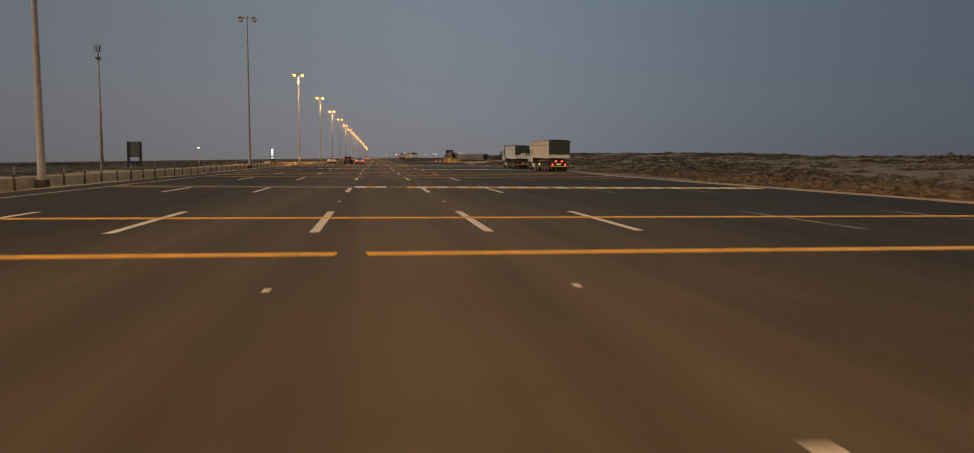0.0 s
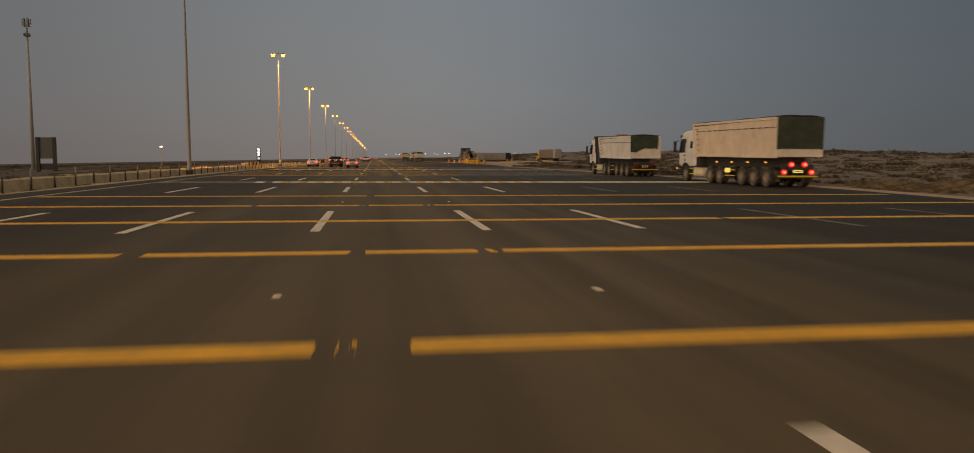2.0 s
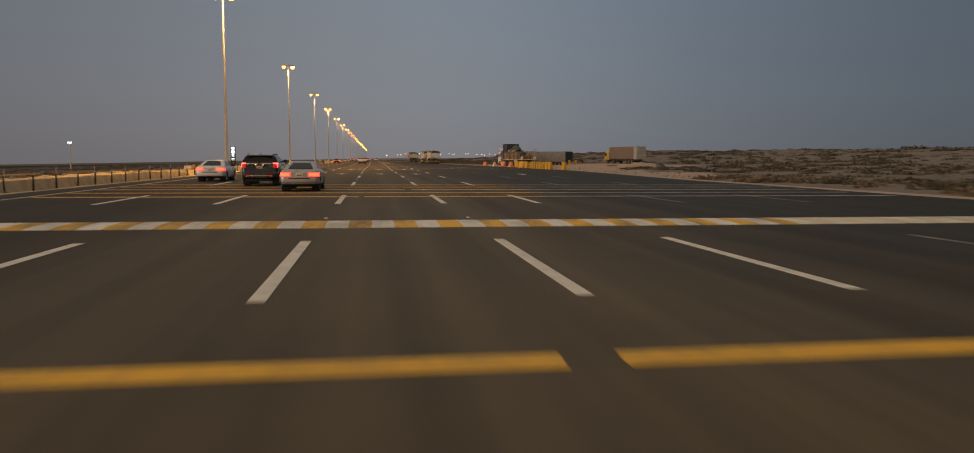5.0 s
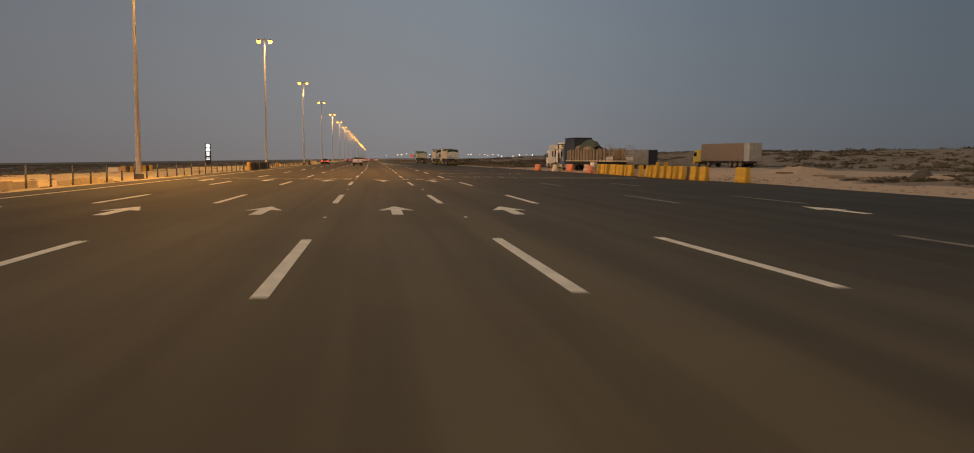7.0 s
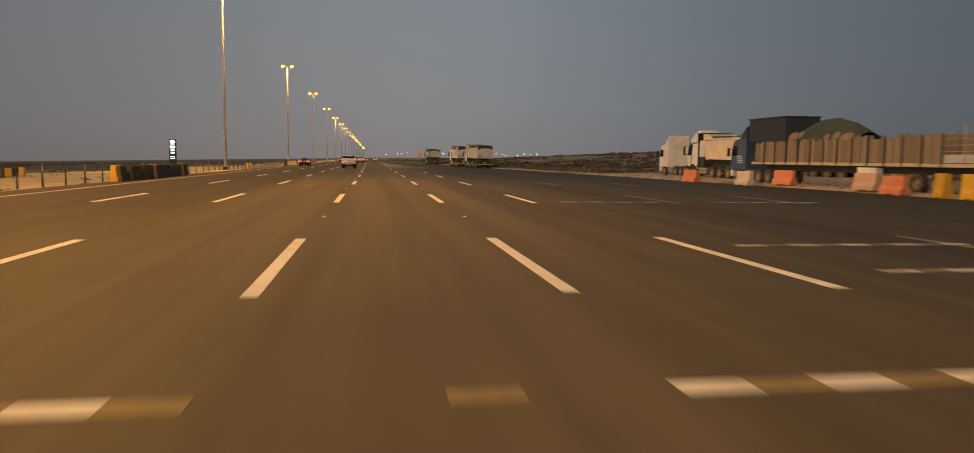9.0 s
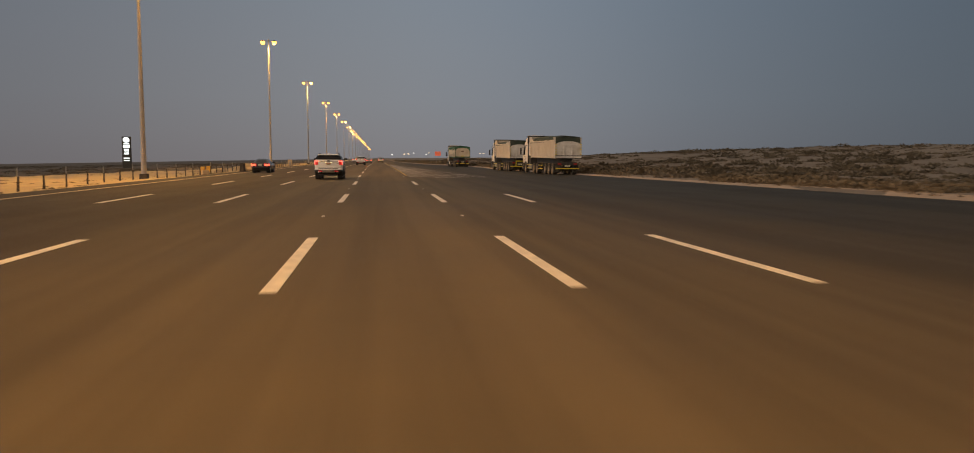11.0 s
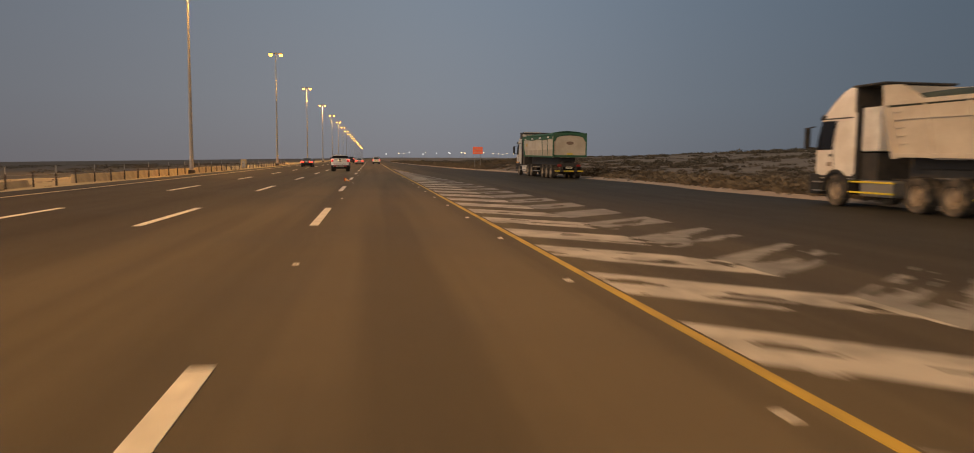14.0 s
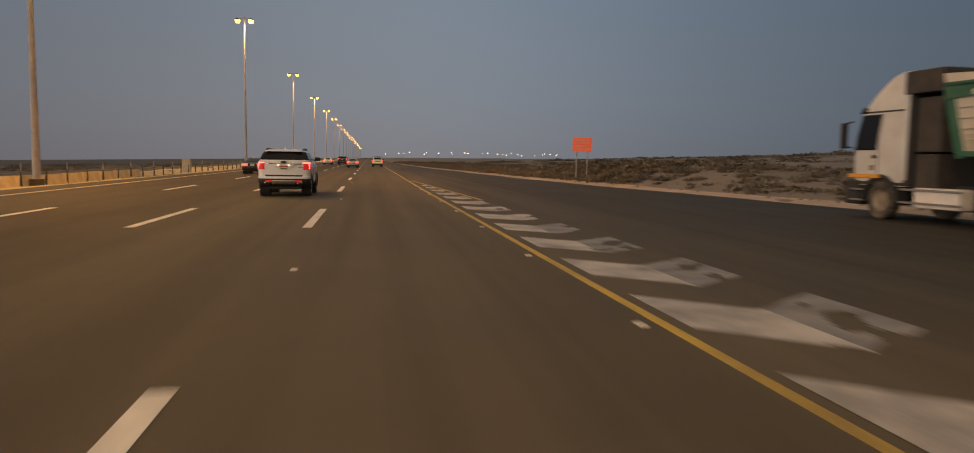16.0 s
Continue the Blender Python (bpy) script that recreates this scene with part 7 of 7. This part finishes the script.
# ---------------------------------------------------------------- signs, masts and far lights
def build_red_sign():
    t = thing("road_sign", pose(15.1, 486.3, ground_height(15.1, 486.3)), "red reflective road sign with an added glow, on two posts in the sand", "road sign")
    z = 3.27 - t.location.z
    for x in (-0.4, 0.4):
        part("post", tube(bmesh.new(), (x, 0.06, -0.2), (x, 0.06, z), 0.04), GALV, t)
    face = part("sign_panel", one_box(-0.72, 0.72, -0.03, 0.02, z - 1.03, z, 0.02), SIGN_RED, t)
    for k in range(4):
        bm = bmesh.new()
        x = -0.55
        while x < 0.5:
            w = random.uniform(0.12, 0.3)
            box(bm, x, min(x + w, 0.58), -0.04, -0.029, z - 0.22 - 0.22 * k, z - 0.14 - 0.22 * k)
            x += w + 0.05
        part("lettering_bar", bm, SIGN_TEXT, face, "row of pale lettering")


def build_pylon():
    t = thing("pylon_sign", pose(-67.3, 514.0, ground_height(-67.3, 514.0)), "dark filling-station pylon sign with lit white panels", "sign")
    part("column", one_box(-1.15, 1.15, -0.25, 0.25, 0, 8.6, 0.06), BOARD_DARK, t)
    bm = bmesh.new()
    lathe = [(0.85 * math.cos(2 * math.pi * i / 24), 7.72 + 0.72 * math.sin(2 * math.pi * i / 24)) for i in range(24)]
    a, b = [bm.verts.new((x, -0.31, z)) for x, z in lathe], [bm.verts.new((x, -0.24, z)) for x, z in lathe]
    bm.faces.new(a)
    for i in range(24):
        bm.faces.new((a[i], b[i], b[(i + 1) % 24], a[(i + 1) % 24]))
    part("lit_panel", bm, SIGN_WHITE, t, "lit round white panel")
    for z0, z1, w in ((6.6, 6.85, 0.7), (5.6, 6.4, 0.85), (4.6, 5.3, 0.6), (3.8, 4.3, 0.6), (2.6, 2.9, 0.75), (2.0, 2.2, 0.75)):
        part("lit_panel", one_box(-w, w, -0.31, -0.25, z0, z1, 0.02), SIGN_WHITE, t, "lit white panel")


def build_board():
    t = thing("billboard", pose(-64.5, 216.0, ground_height(-64.5, 216)), "dark board on posts seen from behind", "sign")
    h = 5.3 - t.location.z
    part("panel", one_box(-1.7, 1.7, -0.08, 0.08, h - 4.2, h, 0.03), BOARD_GREY, t)
    for x in (-1.55, 1.55):
        part("post", one_box(x - 0.32, x + 0.32, -0.25, 0.25, -0.3, h + 0.03, 0.03), BOARD_DARK, t)
    part("foot_panel", one_box(-1.2, 1.2, -0.06, 0.06, 0.4, 1.6, 0.02), BOARD_DARK, t)


def build_cell_mast():
    z = ground_height(-98.5, 292)
    t = thing("antenna_mast", pose(-98.5, 292, z), "tall slim antenna mast with panel antennas at its top", "mast")
    h = 41.5 - z
    bm = bmesh.new()
    tube(bm, (0, 0, -0.3), (0, 0, h - 5.0), 0.62, 0.32, 12)
    tube(bm, (0, 0, h - 5.0), (0, 0, h), 0.30, 0.10, 10)
    part("pole", bm, PALE_STEEL, t, smooth=True)
    for zz in (h - 4.9, h - 2.6):
        bm = bmesh.new()
        for i in range(12):
            a, b = 2 * math.pi * i / 12, 2 * math.pi * (i + 1) / 12
            tube(bm, (1.0 * math.cos(a), 1.0 * math.sin(a), zz), (1.0 * math.cos(b), 1.0 * math.sin(b), zz), 0.05, n=6)
        for i in range(3):
            a = 2 * math.pi * i / 3
            tube(bm, (0, 0, zz), (math.cos(a), math.sin(a), zz), 0.05, n=6)
        part("platform_ring", bm, PALE_STEEL, t)
    for i in range(6):
        a = 2 * math.pi * i / 6 + 0.3
        bm = one_box(-0.16, 0.16, -0.08, 0.08, h - 2.9, h - 0.6, 0.02)
        ob = part("antenna_panel", bm, BOARD_GREY, t)
        ob.location, ob.rotation_euler = (1.05 * math.cos(a), 1.05 * math.sin(a), 0), (0, 0, a + math.pi / 2)
    part("equipment_box", one_box(-0.7, 0.7, -0.7, 0.7, h - 5.6, h - 4.9, 0.05), BOARD_GREY, t)


def build_white_lamp(x, y, top):
    z = ground_height(x, y)
    t = thing("street_lamp", pose(x, y, z), "slim pole with a lit white flood lamp", "street lamp", "far white lamps")
    part("pole", tube(bmesh.new(), (0, 0, -0.2), (0, 0, top - z), 0.13, 0.10), WHITE_PLASTIC, t)
    part("lamp_head", one_box(-0.55, 0.35, -0.2, 0.2, top - z, top - z + 0.35, 0.03), LAMP_WHITE, t, "lit white lamp")


def build_kiosk():
    t = thing("utility_cabinet", pose(-29.6, 562, ground_height(-29.6, 562)), "pale utility cabinet on the sandy verge", "cabinet")
    part("body", one_box(-0.65, 0.65, -0.5, 0.5, 0.1, 2.2, 0.04), CONCRETE, t)
    part("door", one_box(-0.32, 0.32, -0.53, -0.5, 0.3, 1.75, 0.01), YARD_GREY, t, "grey steel door")
    part("plinth", one_box(-0.75, 0.75, -0.6, 0.6, -0.3, 0.1), CONCRETE, t)


def build_far_light(x, y, h, material):
    t = thing("street_lamp", pose(x, y, 0 if LEFT < x < right_edge(y) else ground_height(x, y)), "distant lit street lamp near the horizon", "street lamp", "distant street lamps")
    part("pole", tube(bmesh.new(), (0, 0, -0.5), (0, 0, h), 0.16, 0.12, 6), GALV, t)
    bm = bmesh.new()
    bmesh.ops.create_icosphere(bm, subdivisions=1, radius=0.85)
    bmesh.ops.scale(bm, vec=(1.2, 1.0, 0.7), verts=bm.verts)
    bmesh.ops.translate(bm, vec=(0, 0, h), verts=bm.verts)
    part("lamp_head", bm, material, t)


build_red_sign()
build_pylon()
build_board()
build_cell_mast()
build_kiosk()
build_white_lamp(-74.5, 336.0, 4.9)
FAR_WARM = glowing("far_warm_lamp", (1.0, 0.72, 0.36), 3.0)
FAR_PALE = glowing("far_pale_lamp", (1.0, 0.95, 0.85), 2.2)
for i in range(26):
    build_far_light(25 + 12.5 * i + random.uniform(-5, 5), 1500 + 9 * i + random.uniform(-60, 60), random.uniform(5.0, 9.5), FAR_WARM if random.random() < 0.6 else FAR_PALE)


# ---------------------------------------------------------------- scrub and stones
def scatter(name, spots, material, label, blades, seed):
    """One mesh of low, ragged tufts: each a mound of many thin blades that lean outward."""
    rng = np.random.default_rng(seed)
    verts, count = [], 0
    for x, y, z, r, h in spots:
        n = blades
        u = rng.random((n, 1)) ** 0.55
        a = rng.random((n, 1)) * 2 * np.pi
        rad = r * u * (0.7 + 0.6 * rng.random((n, 1)))
        base = np.concatenate([x + 1.25 * rad * np.cos(a), y + rad * np.sin(a), z + h * (1 - u ** 2) * rng.random((n, 1)) * 0.7], 1)
        size = (0.07 + 0.20 * h * rng.random((n, 1))) * (1 + 0.5 * r)
        d1 = rng.normal(size=(n, 3)) * size * np.array([1.0, 1.0, 0.45])
        d2 = np.stack([np.cos(a[:, 0]) * 0.9, np.sin(a[:, 0]) * 0.9, 0.35 + 0.7 * rng.random(n)], 1) * size * 1.2
        verts.append(np.stack([base - d1 * 0.55, base + d1 * 0.55, base + d2], 1).reshape(-1, 3))
        count += n
    v = np.concatenate(verts)
    me = bpy.data.meshes.new(name)
    me.vertices.add(len(v))
    me.vertices.foreach_set("co", v.astype(np.float32).ravel())
    me.loops.add(len(v))
    me.loops.foreach_set("vertex_index", np.arange(len(v), dtype=np.int32))
    me.polygons.add(count)
    me.polygons.foreach_set("loop_start", np.arange(0, len(v), 3, dtype=np.int32))
    me.polygons.foreach_set("loop_total", np.full(count, 3, dtype=np.int32))
    me.materials.append(material)
    me.update()
    me.validate()
    return tagged(new(name, me), label, "scrub", kind="stuff")


def tuft_spots(n, seed, side, d0, reach, power, sizes, flat, clump, cut):
    """Places of tufts beside the road: thick in some patches, bare between them."""
    rng = random.Random(seed)
    out = []
    while len(out) < n:
        y = rng.uniform(10, 700)
        d = d0 + reach * rng.random() ** power
        x = right_edge(y) + d if side > 0 else LEFT - d
        if side > 0 and 194 < y < 328 and d < (8.5 if y < 246 else 21 if y < 264 else 44 - 0.1 * abs(y - 290)):
            continue
        if noise.noise(Vector((x * clump, y * clump * 0.6, 5.5))) + 0.5 * noise.noise(Vector((x * clump * 3.1, y * clump * 2.3, 1.5))) + rng.uniform(-0.25, 0.25) < cut:
            continue
        r = rng.uniform(*sizes) * rng.uniform(0.6, 1.3) * (1.0 + 0.005 * d)
        out.append((x, y, ground_height(x, y) - 0.04, r, r * rng.uniform(*flat)))
    return out


scatter("scrub", tuft_spots(3300, 3, 1, 4.0, 150, 1.5, (0.50, 1.0), (0.45, 0.75), 0.07, 0.0), SCRUB, "rounded low olive-brown desert bushes scattered over the sand", 64, 3)
scatter("scrub", tuft_spots(4300, 4, 1, 2.5, 120, 1.7, (0.30, 0.75), (0.35, 0.65), 0.09, -0.05), SCRUB_GREY, "low grey-brown dry tufts scattered over the sand", 46, 4)
scatter("scrub", tuft_spots(6000, 6, 1, 40, 200, 1.2, (0.30, 0.60), (0.25, 0.42), 0.04, -0.2), SCRUB, "distant low bushes on the dunes", 20, 6)
scatter("scrub", [b for b in tuft_spots(5200, 11, 1, 1.4, 17, 1.1, (0.28, 0.65), (0.45, 0.75), 0.3, -0.3) if b[1] > 352], SCRUB_GREY, "rounded grey-brown tufts on the sand beside the parked trucks", 50, 11)
scatter("dry_grass", tuft_spots(6500, 7, 1, 1.2, 6.5, 1.4, (0.28, 0.60), (0.5, 0.95), 0.06, 0.02), DRY_GRASS, "brown dry grass along the road's sandy edge", 46, 7)
scatter("scrub", tuft_spots(7000, 5, -1, 27.0, 220, 1.5, (0.30, 0.70), (0.35, 0.6), 0.05, -0.10), SCRUB, "low dark bushes on the plain beyond the verge", 26, 5)
scatter("scrub", tuft_spots(1500, 15, -1, 130.0, 480, 1.0, (0.8, 1.6), (0.25, 0.45), 0.012, -0.05), SCRUB, "far bushes along the edge of the dark plain", 18, 15)
scatter("dry_grass", tuft_spots(900, 9, -1, 5.2, 22.0, 1.6, (0.12, 0.32), (0.3, 0.6), 0.12, 0.05), DRY_GRASS, "small dry tufts on the sandy strip along the fence", 22, 9)


def heap(name, label, x, y, rx, ry, h, material, seed):
    """A rough mound on the sand."""
    bm = bmesh.new()
    rows = []
    for j in range(9):
        v = j / 8
        row = []
        for i in range(18):
            a = 2 * math.pi * i / 18
            k = 1 + 0.22 * noise.noise(Vector((math.cos(a) * 1.7, math.sin(a) * 1.7, seed)))
            u = (1 - v) * k
            px, py = x + rx * u * math.cos(a), y + ry * u * math.sin(a)
            row.append(bm.verts.new((px, py, ground_height(x, y) - 0.08 + h * (1 - u * u) * (1 + 0.35 * noise.noise(Vector((px * 1.6, py * 1.6, seed)))) if u < 1 else ground_height(x, y) - 0.12)))
        rows.append(row)
    for a, b in zip(rows, rows[1:]):
        for i in range(18):
            bm.faces.new((a[i], a[(i + 1) % 18], b[(i + 1) % 18], b[i]))
    bmesh.ops.remove_doubles(bm, verts=bm.verts, dist=0.002)
    tagged(link(name, bm, material, smooth=True), label, "heap", "heaps beside the yard")


heap("rubble_heap", "low dark heap covered with black netting", 41.5, 241.3, 1.3, 1.0, 0.85, BLACK_BLOCK, 1.0)
heap("sand_heap", "pale heap of tipped sand", 39.6, 237.4, 1.6, 1.1, 0.5, SAND_BERM, 2.0)
heap("sand_heap", "pale heap of tipped sand", 43.5, 262.0, 3.5, 2.2, 0.7, SAND_BERM, 3.0)
heap("sand_heap", "pale heap of tipped sand", 50.0, 272.0, 4.5, 2.5, 0.8, SAND_BERM, 4.0)
heap("rubble_heap", "low dark heap covered with black netting", 37.2, 230.0, 1.4, 0.9, 0.6, BLACK_BLOCK, 5.0)
for px, py, turn, ln in ((41.0, 247.5, 72, 3.2), (40.3, 249.5, 84, 2.6), (42.6, 255.0, 66, 2.8), (39.5, 257.5, 95, 1.8)):
    ob = link("plank", one_box(-ln / 2, ln / 2, -0.14, 0.14, 0.0, 0.16, 0.02), WOOD)
    ob.matrix_world = pose(px, py, ground_height(px, py) + 0.01, rz=turn - 90)
    tagged(ob, "weathered wooden beam lying on the sand", "beam", "beams on the sand")


def scatter_stones(name, n, seed):
    rng = random.Random(seed)
    bm = bmesh.new()
    verts, faces = [], []
    for _ in range(n):
        y = rng.uniform(10, 560)
        d = 0.4 + 9 * rng.random() ** 2
        x = right_edge(y) + d
        s = rng.uniform(0.04, 0.16)
        z = ground_height(x, y)
        k = len(verts)
        for dx, dy, dz in ((1, 0, 0), (0, 1, 0), (-1, 0, 0), (0, -1, 0), (0, 0, 0.8), (0, 0, -0.5)):
            verts.append((x + s * dx * rng.uniform(0.7, 1.3), y + s * dy * rng.uniform(0.7, 1.3), z + s * dz))
        faces += [(k, k + 1, k + 4), (k + 1, k + 2, k + 4), (k + 2, k + 3, k + 4), (k + 3, k, k + 4), (k + 1, k, k + 5), (k + 2, k + 1, k + 5), (k + 3, k + 2, k + 5), (k, k + 3, k + 5)]
    bm.free()
    me = bpy.data.meshes.new(name)
    me.from_pydata(verts, [], faces)
    me.materials.append(SAND)
    tagged(new(name, me), "small stones and clods along the road edge", "stones", kind="stuff")


scatter_stones("stones", 2600, 8)


def build_fallen_cone(x, y):
    """A traffic cone lying on its side on the lane line."""
    t = thing("traffic_cone", pose(x, y, 0.0, rz=-128), "orange traffic cone with a red base, lying on the road", "traffic cone")
    part("base", one_box(-0.20, 0.20, -0.03, 0.02, 0.0, 0.38, 0.012), CONE_RED, t, "dark red square base")
    for k, (a, b, m) in enumerate(((0.02, 0.22, CONE_ORANGE), (0.22, 0.38, WHITE_PLASTIC), (0.38, 0.62, CONE_ORANGE))):
        r0, r1 = 0.155 - 0.19 * a, 0.155 - 0.19 * b
        part("cone_section", tube(bmesh.new(), (0, a, 0.185 - 0.24 * a), (0, b, 0.185 - 0.24 * b), r0, r1, 16), m, t, smooth=True)
    t.scale = (0.58, 0.58, 0.58)


CONE_RED = mat("red_rubber", (0.32, 0.04, 0.03), 0.7, scale=3, vary=0.2, fine=30, bump=0.1)
CONE_ORANGE = mat("orange_cone_plastic", (0.88, 0.42, 0.08), 0.5, scale=3, vary=0.12, fine=30, bump=0.1)
build_fallen_cone(-1.82, 429.1)
